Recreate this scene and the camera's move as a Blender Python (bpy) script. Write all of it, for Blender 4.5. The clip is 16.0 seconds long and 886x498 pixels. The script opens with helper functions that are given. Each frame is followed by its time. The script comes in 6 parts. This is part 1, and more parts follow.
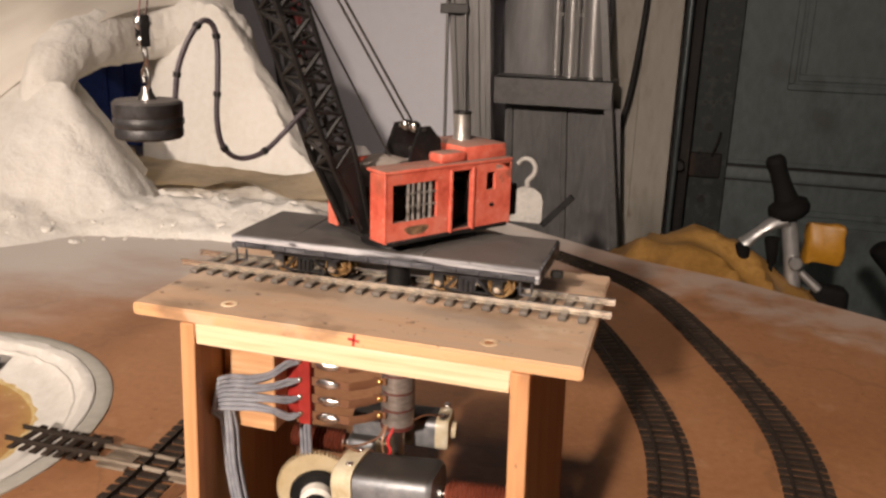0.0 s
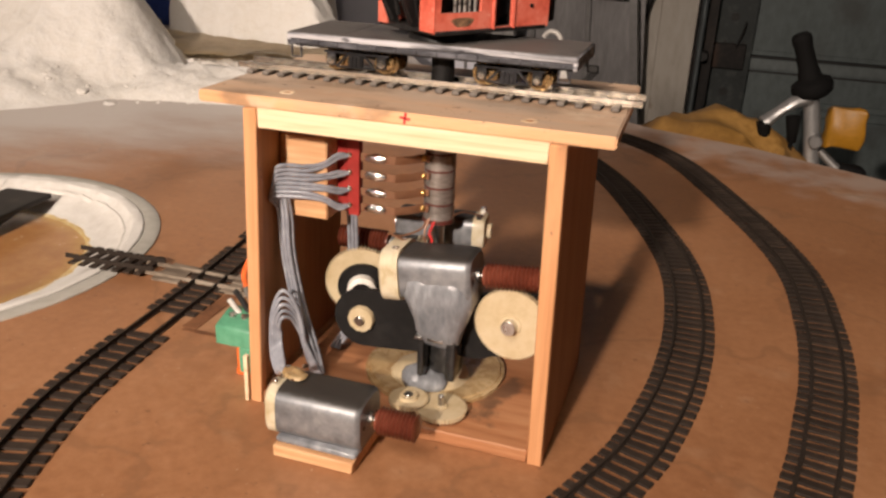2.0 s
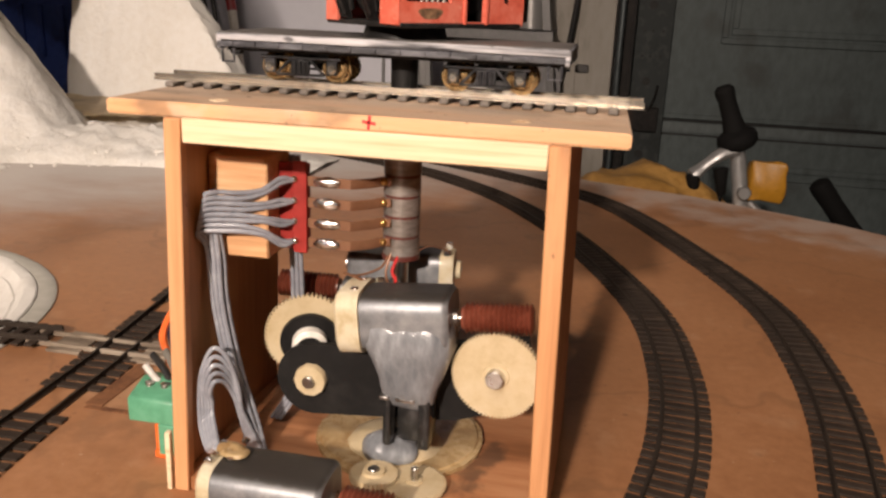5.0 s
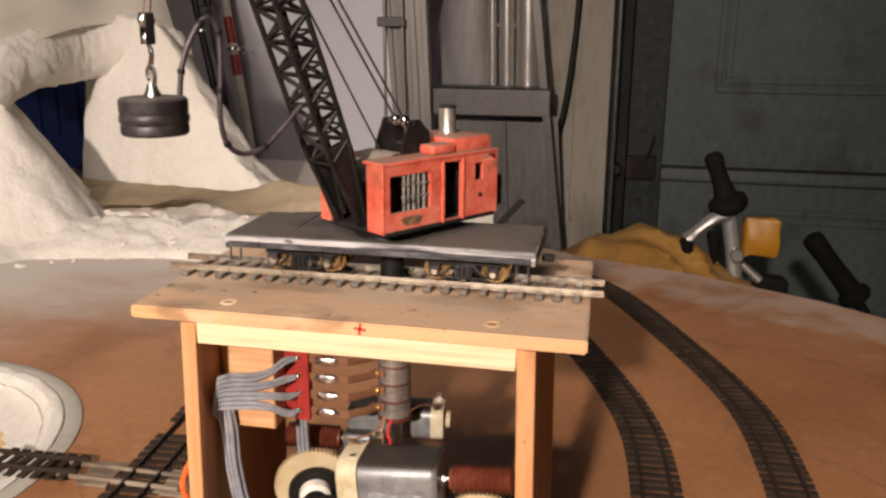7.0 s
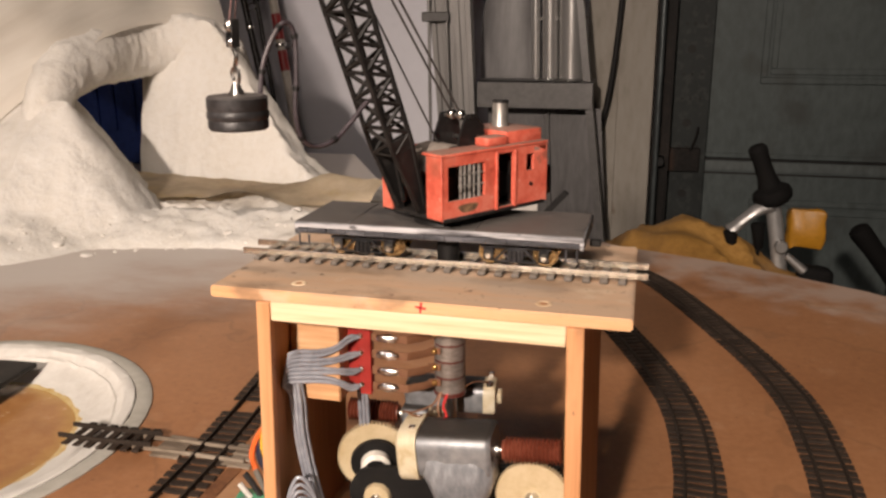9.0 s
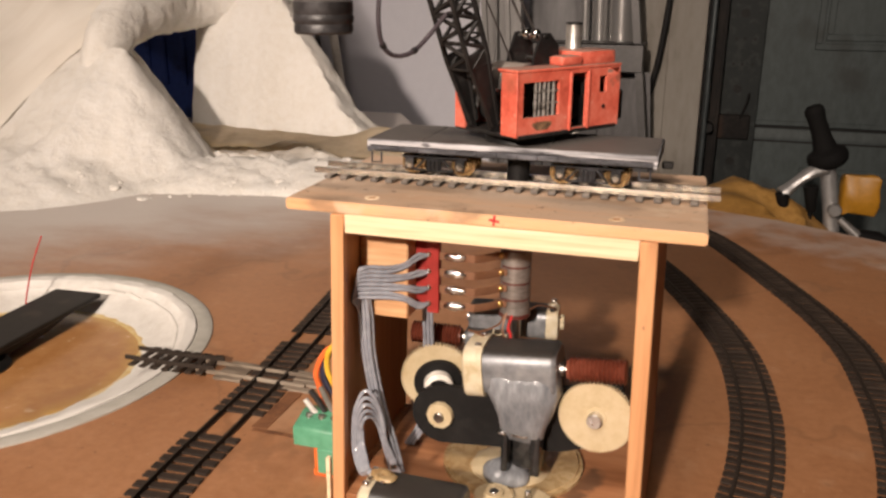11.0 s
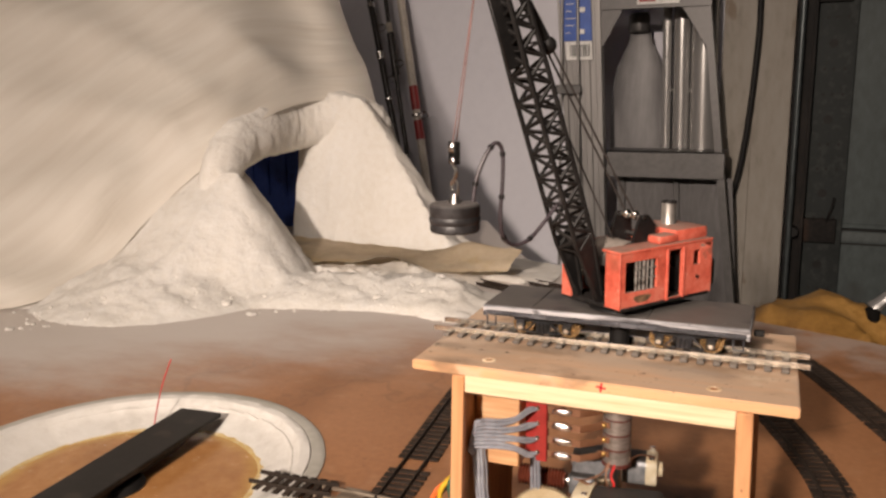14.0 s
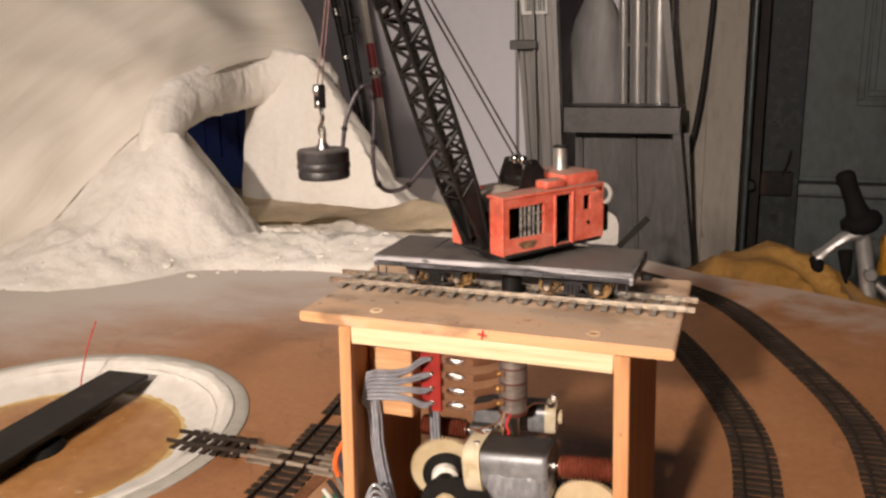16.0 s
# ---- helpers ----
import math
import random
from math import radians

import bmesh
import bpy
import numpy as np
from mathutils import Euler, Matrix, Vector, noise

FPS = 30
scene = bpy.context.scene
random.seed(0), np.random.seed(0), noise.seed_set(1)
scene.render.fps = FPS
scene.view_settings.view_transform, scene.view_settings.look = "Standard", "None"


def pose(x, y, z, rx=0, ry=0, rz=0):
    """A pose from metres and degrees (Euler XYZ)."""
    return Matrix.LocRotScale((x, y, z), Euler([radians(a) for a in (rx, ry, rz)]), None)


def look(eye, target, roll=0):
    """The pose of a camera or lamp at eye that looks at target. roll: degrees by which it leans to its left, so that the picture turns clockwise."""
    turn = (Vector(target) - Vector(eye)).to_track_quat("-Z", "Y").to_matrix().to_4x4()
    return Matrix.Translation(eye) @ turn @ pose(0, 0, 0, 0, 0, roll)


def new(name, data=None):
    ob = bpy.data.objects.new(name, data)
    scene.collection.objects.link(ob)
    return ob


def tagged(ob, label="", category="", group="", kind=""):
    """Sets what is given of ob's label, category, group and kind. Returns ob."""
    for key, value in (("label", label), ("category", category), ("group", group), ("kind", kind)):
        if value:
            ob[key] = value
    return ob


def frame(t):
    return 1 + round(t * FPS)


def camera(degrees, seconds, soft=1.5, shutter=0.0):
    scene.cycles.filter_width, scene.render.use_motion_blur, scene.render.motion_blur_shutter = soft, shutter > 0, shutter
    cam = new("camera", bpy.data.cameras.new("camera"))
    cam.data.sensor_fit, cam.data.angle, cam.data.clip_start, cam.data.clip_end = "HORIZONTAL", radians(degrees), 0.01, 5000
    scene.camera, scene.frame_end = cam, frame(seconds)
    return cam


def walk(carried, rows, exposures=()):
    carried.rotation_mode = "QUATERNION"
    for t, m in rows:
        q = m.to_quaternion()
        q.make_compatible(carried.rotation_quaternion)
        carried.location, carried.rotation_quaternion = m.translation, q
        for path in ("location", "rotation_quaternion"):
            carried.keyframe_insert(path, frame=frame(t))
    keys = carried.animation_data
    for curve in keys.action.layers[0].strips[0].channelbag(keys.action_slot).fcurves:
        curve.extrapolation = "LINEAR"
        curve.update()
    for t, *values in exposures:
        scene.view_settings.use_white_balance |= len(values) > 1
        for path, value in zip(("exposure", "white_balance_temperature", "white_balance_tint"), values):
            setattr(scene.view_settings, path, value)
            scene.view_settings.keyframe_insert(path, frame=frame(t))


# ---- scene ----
# ---- camera ----
cam = camera(55.93, 16.0, soft=2.6, shutter=0.0)
walk(cam, [
    (0.0, look((0.1178, -0.2641, 0.2699), (0.0628, -0.0801, 0.2138), 1.69)),
    (0.5, look((0.1159, -0.2766, 0.2542), (0.0635, -0.0941, 0.1912), 1.96)),
    (1.0, look((0.1163, -0.2944, 0.2405), (0.0630, -0.1137, 0.1732), 2.14)),
    (1.5, look((0.1171, -0.3134, 0.2200), (0.0611, -0.1378, 0.1424), 2.27)),
    (2.0, look((0.1206, -0.3082, 0.2305), (0.0652, -0.1318, 0.1541), 2.38)),
    (2.5, look((0.1316, -0.3029, 0.2415), (0.0767, -0.1259, 0.1662), 2.21)),
    (3.0, look((0.1372, -0.3083, 0.2455), (0.0822, -0.1314, 0.1702), 1.74)),
    (3.5, look((0.1283, -0.3056, 0.2252), (0.0754, -0.1272, 0.1517), 2.55)),
    (3.7, look((0.1162, -0.2986, 0.2080), (0.0666, -0.1170, 0.1403), 2.48)),
    (6.0, look((0.0813, -0.2562, 0.1898), (0.0462, -0.0678, 0.1326), 2.38)),
    (6.5, look((0.0906, -0.2702, 0.2322), (0.0517, -0.0823, 0.1760), 0.80)),
    (7.0, look((0.0974, -0.2813, 0.2615), (0.0571, -0.0925, 0.2093), 0.31)),
    (7.5, look((0.1033, -0.2913, 0.2719), (0.0612, -0.1030, 0.2195), 0.06)),
    (8.0, look((0.1029, -0.2967, 0.2775), (0.0592, -0.1090, 0.2241), -0.13)),
    (8.5, look((0.0994, -0.3023, 0.2768), (0.0527, -0.1151, 0.2241), -0.23)),
    (9.0, look((0.0972, -0.3072, 0.2647), (0.0475, -0.1211, 0.2110), -0.41)),
    (9.2, look((0.0953, -0.3108, 0.2551), (0.0433, -0.1265, 0.1973), -0.13)),
    (11.3, look((0.0850, -0.3275, 0.2424), (0.0262, -0.1460, 0.1824), 0.27)),
    (11.5, look((0.0862, -0.3343, 0.2456), (0.0260, -0.1531, 0.1861), 0.27)),
    (12.0, look((0.0847, -0.3462, 0.2542), (0.0210, -0.1659, 0.1957), 0.06)),
    (12.5, look((0.0854, -0.3525, 0.2588), (0.0189, -0.1725, 0.2024), -0.29)),
    (13.0, look((0.0841, -0.3574, 0.2637), (0.0140, -0.1779, 0.2101), -0.67)),
    (13.5, look((0.0810, -0.3586, 0.2738), (0.0087, -0.1790, 0.2234), -1.00)),
    (14.0, look((0.0806, -0.3619, 0.2906), (0.0044, -0.1814, 0.2506), -0.78)),
    (14.5, look((0.0822, -0.3602, 0.2968), (0.0094, -0.1777, 0.2594), 0.09)),
    (15.0, look((0.0828, -0.3577, 0.2944), (0.0104, -0.1749, 0.2578), 0.30)),
    (15.5, look((0.0971, -0.3459, 0.2929), (0.0252, -0.1635, 0.2533), -0.47)),
    (16.0, look((0.1207, -0.3386, 0.2814), (0.0497, -0.1582, 0.2325), -1.52)),
])

# ---- light ----
world = bpy.data.worlds.new("garage_air")
world.use_nodes = True
world.node_tree.nodes["Background"].inputs[0].default_value = (0.05, 0.05, 0.055, 1)
world.node_tree.nodes["Background"].inputs[1].default_value = 0.15
scene.world = world
scene.view_settings.exposure = 0.0


def area_lamp(name, eye, target, watts, size, color, spread):
    data = bpy.data.lights.new(name, "AREA")
    data.shape, data.size, data.energy, data.color = "DISK", size, watts, color
    data.spread = radians(spread)
    ob = new(name, data)
    ob.matrix_world = look(eye, target)
    return ob


WARM = (1.0, 0.825, 0.70)
area_lamp("work_lamp_light", (-0.13, -1.95, 0.98), (-0.24, 0.60, 0.10), 8.6, 0.10, WARM, 62)
# Added broad overhead fill without a known source; its size blurs the shadows.
area_lamp("soft_fill_light", (-0.16, -0.82, 1.50), (-0.16, 0.25, 0.05), 8.6, 0.80, WARM, 110)

# ---- helpers ----
U = 0.001                       # lengths below are in millimetres
ORG = {}


def mesh_object(name, bm, material, parent=None):
    me = bpy.data.meshes.new(name)
    bm.to_mesh(me)
    bm.free()
    me.materials.append(material)
    me.shade_smooth()
    me.set_sharp_from_angle(angle=radians(38))
    ob = new(name, me)
    if parent is not None:
        ob.parent = parent
    return ob


def thing(name, label, category, org=(0, 0, 0), rot=0.0, group="", kind=""):
    """A top-level Empty. With rot the parts are given in its own axes, else in the world's."""
    ob = new(name)
    ob.empty_display_size = 0.01
    ob.matrix_world = pose(org[0] * U, org[1] * U, org[2] * U, 0, 0, rot)
    ORG[ob.name] = Vector((0, 0, 0)) if rot else Vector(org)
    return tagged(ob, label, category, group, kind)


def part(name, bm, material, parent, label=""):
    top = parent if parent.name in ORG else parent.parent
    bmesh.ops.transform(bm, matrix=Matrix.Scale(U, 4) @ Matrix.Translation(-ORG[top.name]), verts=bm.verts)
    bmesh.ops.recalc_face_normals(bm, faces=bm.faces)
    ob = mesh_object(name, bm, material, parent)
    if label:
        ob["label"] = label
    return ob


def solo(name, bm, material, label, category, kind="", group=""):
    """One mesh that is a thing by itself, with its origin at its base."""
    xs = [v.co for v in bm.verts]
    lo = Vector((min(v.x for v in xs), min(v.y for v in xs), min(v.z for v in xs)))
    hi = Vector((max(v.x for v in xs), max(v.y for v in xs), max(v.z for v in xs)))
    base = Vector(((lo.x + hi.x) / 2, (lo.y + hi.y) / 2, lo.z))
    bmesh.ops.transform(bm, matrix=Matrix.Scale(U, 4) @ Matrix.Translation(-base), verts=bm.verts)
    bmesh.ops.recalc_face_normals(bm, faces=bm.faces)
    ob = mesh_object(name, bm, material)
    ob.location = base * U
    return tagged(ob, label, category, group, kind)


def box(bm, a, b, bev=0.0, m=None, seg=1):
    g = bmesh.ops.create_cube(bm, size=1)["verts"]
    a, b = Vector(a), Vector(b)
    d = b - a
    bmesh.ops.transform(bm, matrix=Matrix.Translation((a + b) / 2) @ Matrix.Diagonal((abs(d.x), abs(d.y), abs(d.z), 1)), verts=g)
    if bev:
        edges = list({e for v in g for e in v.link_edges})
        r = bmesh.ops.bevel(bm, geom=edges, offset=bev, segments=seg, affect="EDGES", profile=0.5)
        g = list({v for f in r["faces"] for v in f.verts} | {v for v in g if v.is_valid})
    if m is not None:
        bmesh.ops.transform(bm, matrix=m, verts=g)
    return g


def frame_to(p0, p1):
    p0, p1 = Vector(p0), Vector(p1)
    q = (p1 - p0).to_track_quat("Z", "Y").to_matrix().to_4x4()
    return Matrix.Translation(p0) @ q, (p1 - p0).length


def lathe(bm, prof, n=24, m=None, closed=False):
    """Turns a profile of (radius, height) round z."""
    rings, made = [], []
    for r, z in prof:
        if r < 1e-6:
            v = bm.verts.new((0, 0, z))
            rings.append([v])
            made.append(v)
        else:
            ring = [bm.verts.new((r * math.cos(2 * math.pi * k / n), r * math.sin(2 * math.pi * k / n), z)) for k in range(n)]
            rings.append(ring)
            made += ring
    pairs = list(zip(rings, rings[1:])) + ([(rings[-1], rings[0])] if closed else [])
    for a, b in pairs:
        for k in range(n):
            l = (k + 1) % n
            if len(a) == 1 and len(b) == 1:
                continue
            if len(a) == 1:
                bm.faces.new((a[0], b[l], b[k]))
            elif len(b) == 1:
                bm.faces.new((a[k], a[l], b[0]))
            else:
                bm.faces.new((a[k], a[l], b[l], b[k]))
    if m is not None:
        bmesh.ops.transform(bm, matrix=m, verts=made)
    return made


def cyl(bm, p0, p1, r0, r1=None, n=20, bev=0.0):
    m, h = frame_to(p0, p1)
    r1 = r0 if r1 is None else r1
    if bev:
        prof = [(0, 0), (r0 - bev, 0), (r0, bev), (r1, h - bev), (r1 - bev, h), (0, h)]
    else:
        prof = [(0, 0), (r0, 0), (r1, h), (0, h)]
    return lathe(bm, prof, n, m)


def curve_pts(pts, k=8):
    """A smooth line through the given points."""
    P = [Vector(p) for p in pts]
    P = [2 * P[0] - P[1]] + P + [2 * P[-1] - P[-2]]
    out = []
    for i in range(1, len(P) - 2):
        a, b, c, d = P[i - 1], P[i], P[i + 1], P[i + 2]
        for j in range(k):
            t = j / k
            out.append(0.5 * (2 * b + (c - a) * t + (2 * a - 5 * b + 4 * c - d) * t * t + (3 * b - a - 3 * c + d) * t ** 3))
    out.append(P[-2])
    return out


def tube(bm, pts, r, n=8, flat=1.0, up=(0, 0, 1)):
    """A round (or flattened) bar along points; r may be a list."""
    pts = [Vector(p) for p in pts]
    rings = []
    nrm = None
    for i, p in enumerate(pts):
        t = (pts[min(i + 1, len(pts) - 1)] - pts[max(i - 1, 0)]).normalized()
        if nrm is None:
            nrm = Vector(up) - t * Vector(up).dot(t)
            if nrm.length < 1e-3:
                nrm = Vector((1, 0, 0)) - t * t.x
        nrm = (nrm - t * nrm.dot(t)).normalized()
        bi = t.cross(nrm)
        rad = r[i] if isinstance(r, (list, tuple)) else r
        rings.append([bm.verts.new(p + rad * (math.cos(2 * math.pi * k / n) * nrm * flat + math.sin(2 * math.pi * k / n) * bi)) for k in range(n)])
    for a, b in zip(rings, rings[1:]):
        for k in range(n):
            l = (k + 1) % n
            bm.faces.new((a[k], a[l], b[l], b[k]))
    bm.faces.new(list(reversed(rings[0])))
    bm.faces.new(rings[-1])


def prism(bm, outline, z0, z1, m=None):
    """A flat outline of (x, y) drawn out from z0 to z1."""
    lo = [bm.verts.new((x, y, z0)) for x, y in outline]
    hi = [bm.verts.new((x, y, z1)) for x, y in outline]
    n = len(outline)
    bm.faces.new(list(reversed(lo)))
    bm.faces.new(hi)
    for k in range(n):
        l = (k + 1) % n
        bm.faces.new((lo[k], lo[l], hi[l], hi[k]))
    if m is not None:
        bmesh.ops.transform(bm, matrix=m, verts=lo + hi)
    return lo + hi


def rough_up(bm, amount, size, seed=0.0):
    """Uneven surface: shifts the points by noise of the given grain."""
    for v in bm.verts:
        v.co += amount * noise.noise_vector(v.co / size + Vector((seed, 0, 0)))


# ---- materials ----
def mat(name, base, rough=0.6, metal=0.0, dark=None, light=None, big=8.0, fine=60.0, bump=0.1, depth=0.001, stretch=(1, 1, 1), spec=0.5,
        dust=None, dust_amount=0.0, contrast=1.0, transmission=0.0, random_shade=0.0):
    """Two scales of noise shift the colour between dark, base and light; the fine one also gives the relief. dust settles on upward faces."""
    m = bpy.data.materials.new(name)
    m.use_nodes = True
    nt = m.node_tree
    nd, ln = nt.nodes, nt.links
    bs = nd["Principled BSDF"]
    dark = dark or tuple(c * 0.7 for c in base)
    light = light or tuple(min(1, c * 1.18) for c in base)
    tc = nd.new("ShaderNodeTexCoord")
    mp = nd.new("ShaderNodeMapping")
    mp.inputs["Scale"].default_value = stretch
    ln.new(tc.outputs["Object"], mp.inputs["Vector"])
    n1, n2 = nd.new("ShaderNodeTexNoise"), nd.new("ShaderNodeTexNoise")
    n1.inputs["Scale"].default_value, n1.inputs["Detail"].default_value = big, 3
    n2.inputs["Scale"].default_value, n2.inputs["Detail"].default_value, n2.inputs["Roughness"].default_value = fine, 4, 0.65
    for n in (n1, n2):
        ln.new(mp.outputs["Vector"], n.inputs["Vector"])
    add = nd.new("ShaderNodeMath")
    add.operation = "ADD"
    ln.new(n1.outputs["Fac"], add.inputs[0])
    ln.new(n2.outputs["Fac"], add.inputs[1])
    half = nd.new("ShaderNodeMath")
    half.operation = "MULTIPLY"
    half.inputs[1].default_value = 0.5
    ln.new(add.outputs[0], half.inputs[0])
    ramp = nd.new("ShaderNodeValToRGB")
    e = ramp.color_ramp.elements
    w = 0.17 / contrast
    e[0].position, e[0].color = 0.5 - w, (*dark, 1)
    e[1].position, e[1].color = 0.5 + w, (*light, 1)
    mid = e.new(0.5)
    mid.color = (*base, 1)
    ln.new(half.outputs[0], ramp.inputs["Fac"])
    col = ramp.outputs["Color"]
    if random_shade:
        oi = nd.new("ShaderNodeObjectInfo")
        mr = nd.new("ShaderNodeMapRange")
        mr.inputs["To Min"].default_value, mr.inputs["To Max"].default_value = 1 - random_shade, 1 + random_shade
        ln.new(oi.outputs["Random"], mr.inputs["Value"])
        hsv = nd.new("ShaderNodeHueSaturation")
        ln.new(mr.outputs["Result"], hsv.inputs["Value"])
        ln.new(col, hsv.inputs["Color"])
        col = hsv.outputs["Color"]
    if dust:
        ge = nd.new("ShaderNodeNewGeometry")
        sx = nd.new("ShaderNodeSeparateXYZ")
        ln.new(ge.outputs["Normal"], sx.inputs[0])
        mr = nd.new("ShaderNodeMapRange")
        mr.inputs["From Min"].default_value, mr.inputs["From Max"].default_value = 0.55, 0.95
        mr.inputs["To Max"].default_value = dust_amount
        ln.new(sx.outputs["Z"], mr.inputs["Value"])
        ml = nd.new("ShaderNodeMath")
        ml.operation = "MULTIPLY"
        r2 = nd.new("ShaderNodeMapRange")
        r2.inputs["From Min"].default_value, r2.inputs["From Max"].default_value = 0.3, 0.6
        r2.inputs["To Min"].default_value = 0.45
        ln.new(half.outputs[0], r2.inputs["Value"])
        ln.new(mr.outputs["Result"], ml.inputs[0])
        ln.new(r2.outputs["Result"], ml.inputs[1])
        mx = nd.new("ShaderNodeMix")
        mx.data_type = "RGBA"
        ln.new(ml.outputs[0], mx.inputs["Factor"])
        ln.new(col, mx.inputs["A"])
        mx.inputs["B"].default_value = (*dust, 1)
        col = mx.outputs["Result"]
    ln.new(col, bs.inputs["Base Color"])
    rr = nd.new("ShaderNodeMapRange")
    rr.inputs["To Min"].default_value, rr.inputs["To Max"].default_value = max(0.02, rough - 0.1), min(1, rough + 0.1)
    ln.new(n2.outputs["Fac"], rr.inputs["Value"])
    ln.new(rr.outputs["Result"], bs.inputs["Roughness"])
    bs.inputs["Metallic"].default_value = metal
    bs.inputs["Specular IOR Level"].default_value = spec
    bs.inputs["Transmission Weight"].default_value = transmission
    if bump:
        bp = nd.new("ShaderNodeBump")
        bp.inputs["Strength"].default_value, bp.inputs["Distance"].default_value = bump, depth
        ln.new(n2.outputs["Fac"], bp.inputs["Height"])
        ln.new(bp.outputs["Normal"], bs.inputs["Normal"])
    return m


def stain(m, color, scale, lo, hi, amount, stretch=(1, 1, 1), ridge=False, detail=5, shift=0.0):
    """Lays blotches (or, with ridge, thin crooked lines) of another colour over a material."""
    nd, ln = m.node_tree.nodes, m.node_tree.links
    bs = nd["Principled BSDF"]
    old = bs.inputs["Base Color"].links[0].from_socket
    tc = nd.new("ShaderNodeTexCoord")
    mp = nd.new("ShaderNodeMapping")
    mp.inputs["Scale"].default_value, mp.inputs["Location"].default_value = stretch, (shift, shift * 0.7, 0)
    ln.new(tc.outputs["Object"], mp.inputs["Vector"])
    nz = nd.new("ShaderNodeTexNoise")
    nz.inputs["Scale"].default_value, nz.inputs["Detail"].default_value = scale, detail
    ln.new(mp.outputs["Vector"], nz.inputs["Vector"])
    value = nz.outputs["Fac"]
    if ridge:
        a = nd.new("ShaderNodeMath")
        a.operation, a.inputs[1].default_value = "SUBTRACT", 0.5
        ln.new(value, a.inputs[0])
        b = nd.new("ShaderNodeMath")
        b.operation = "ABSOLUTE"
        ln.new(a.outputs[0], b.inputs[0])
        value = b.outputs[0]
    r = nd.new("ShaderNodeMapRange")
    r.interpolation_type = "SMOOTHSTEP"
    r.inputs["From Min"].default_value, r.inputs["From Max"].default_value = (0.0, lo) if ridge else (lo, hi)
    r.inputs["To Min"].default_value, r.inputs["To Max"].default_value = (amount, 0.0) if ridge else (0.0, amount)
    ln.new(value, r.inputs["Value"])
    mx = nd.new("ShaderNodeMix")
    mx.data_type = "RGBA"
    mx.inputs["B"].default_value = (*color, 1)
    ln.new(r.outputs["Result"], mx.inputs["Factor"])
    ln.new(old, mx.inputs["A"])
    ln.new(mx.outputs["Result"], bs.inputs["Base Color"])
    return m


M_PLASTER = mat("white_plaster", (0.735, 0.71, 0.665), 0.9, dark=(0.68, 0.645, 0.585), light=(0.77, 0.755, 0.725), big=9, fine=95, bump=0.45, depth=0.005)
M_WALL = mat("painted_drywall", (0.67, 0.67, 0.73), 0.75, big=2.5, fine=40, bump=0.12, dark=(0.62, 0.62, 0.68), light=(0.70, 0.70, 0.76))
# Walls and ceiling out of view: dark tones hold down the bounced light.
M_SHADE = mat("dark_unseen_wall", (0.10, 0.092, 0.084), 0.9, big=2, fine=30)
M_CEIL = mat("dark_unseen_ceiling", (0.13, 0.122, 0.114), 0.9, big=2, fine=30)
M_FLOOR = mat("garage_concrete", (0.16, 0.153, 0.147), 0.8, big=3, fine=60, bump=0.3)
M_PINE = mat("pine_strip", (0.64, 0.35, 0.17), 0.55, dark=(0.48, 0.25, 0.10), light=(0.74, 0.48, 0.26), big=34, fine=240, stretch=(0.07, 1, 1.6), bump=0.2, contrast=1.5)
M_BALSA = mat("pale_balsa", (0.83, 0.635, 0.41), 0.55, dark=(0.67, 0.44, 0.235), light=(0.88, 0.72, 0.51), big=36, fine=260, stretch=(0.06, 1, 1.8), bump=0.15, contrast=1.4)
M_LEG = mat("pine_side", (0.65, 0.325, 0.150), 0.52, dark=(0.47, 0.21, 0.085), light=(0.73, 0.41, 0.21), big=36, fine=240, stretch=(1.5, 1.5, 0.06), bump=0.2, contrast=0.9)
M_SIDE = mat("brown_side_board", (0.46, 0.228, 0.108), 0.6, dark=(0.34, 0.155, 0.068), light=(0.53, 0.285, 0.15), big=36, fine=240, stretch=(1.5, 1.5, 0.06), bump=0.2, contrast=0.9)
M_TOP = mat("dusty_board", (0.71, 0.405, 0.205), 0.6, dark=(0.54, 0.27, 0.12), light=(0.78, 0.49, 0.275), big=22, fine=230, stretch=(0.1, 1, 1), bump=0.2, contrast=1.2,
            dust=(0.49, 0.37, 0.275), dust_amount=0.85)
stain(M_TOP, (0.22, 0.145, 0.09), 38, 0.52, 0.68, 0.7, stretch=(0.6, 1, 1), detail=8)
stain(M_TOP, (0.40, 0.33, 0.27), 26, 0.50, 0.66, 0.55, stretch=(0.5, 1, 1), detail=8, shift=4.4)
stain(M_TOP, (0.66, 0.54, 0.40), 55, 0.56, 0.70, 0.5, detail=8, shift=0.6)
stain(M_TOP, (0.10, 0.06, 0.04), 150, 0.665, 0.70, 0.8)
stain(M_TOP, (0.14, 0.08, 0.05), 420, 0.67, 0.71, 0.6, shift=2.0)
stain(M_PINE, (0.24, 0.12, 0.05), 60, 0.66, 0.76, 0.5, stretch=(0.3, 1, 1))
stain(M_LEG, (0.20, 0.09, 0.04), 50, 0.62, 0.74, 0.5, stretch=(1, 1, 0.35))
stain(M_BALSA, (0.36, 0.20, 0.09), 90, 0.64, 0.69, 0.6, stretch=(0.12, 1, 1))
stain(M_LEG, (0.14, 0.06, 0.03), 120, 0.67, 0.71, 0.7, stretch=(1, 1, 0.5), shift=1.0)
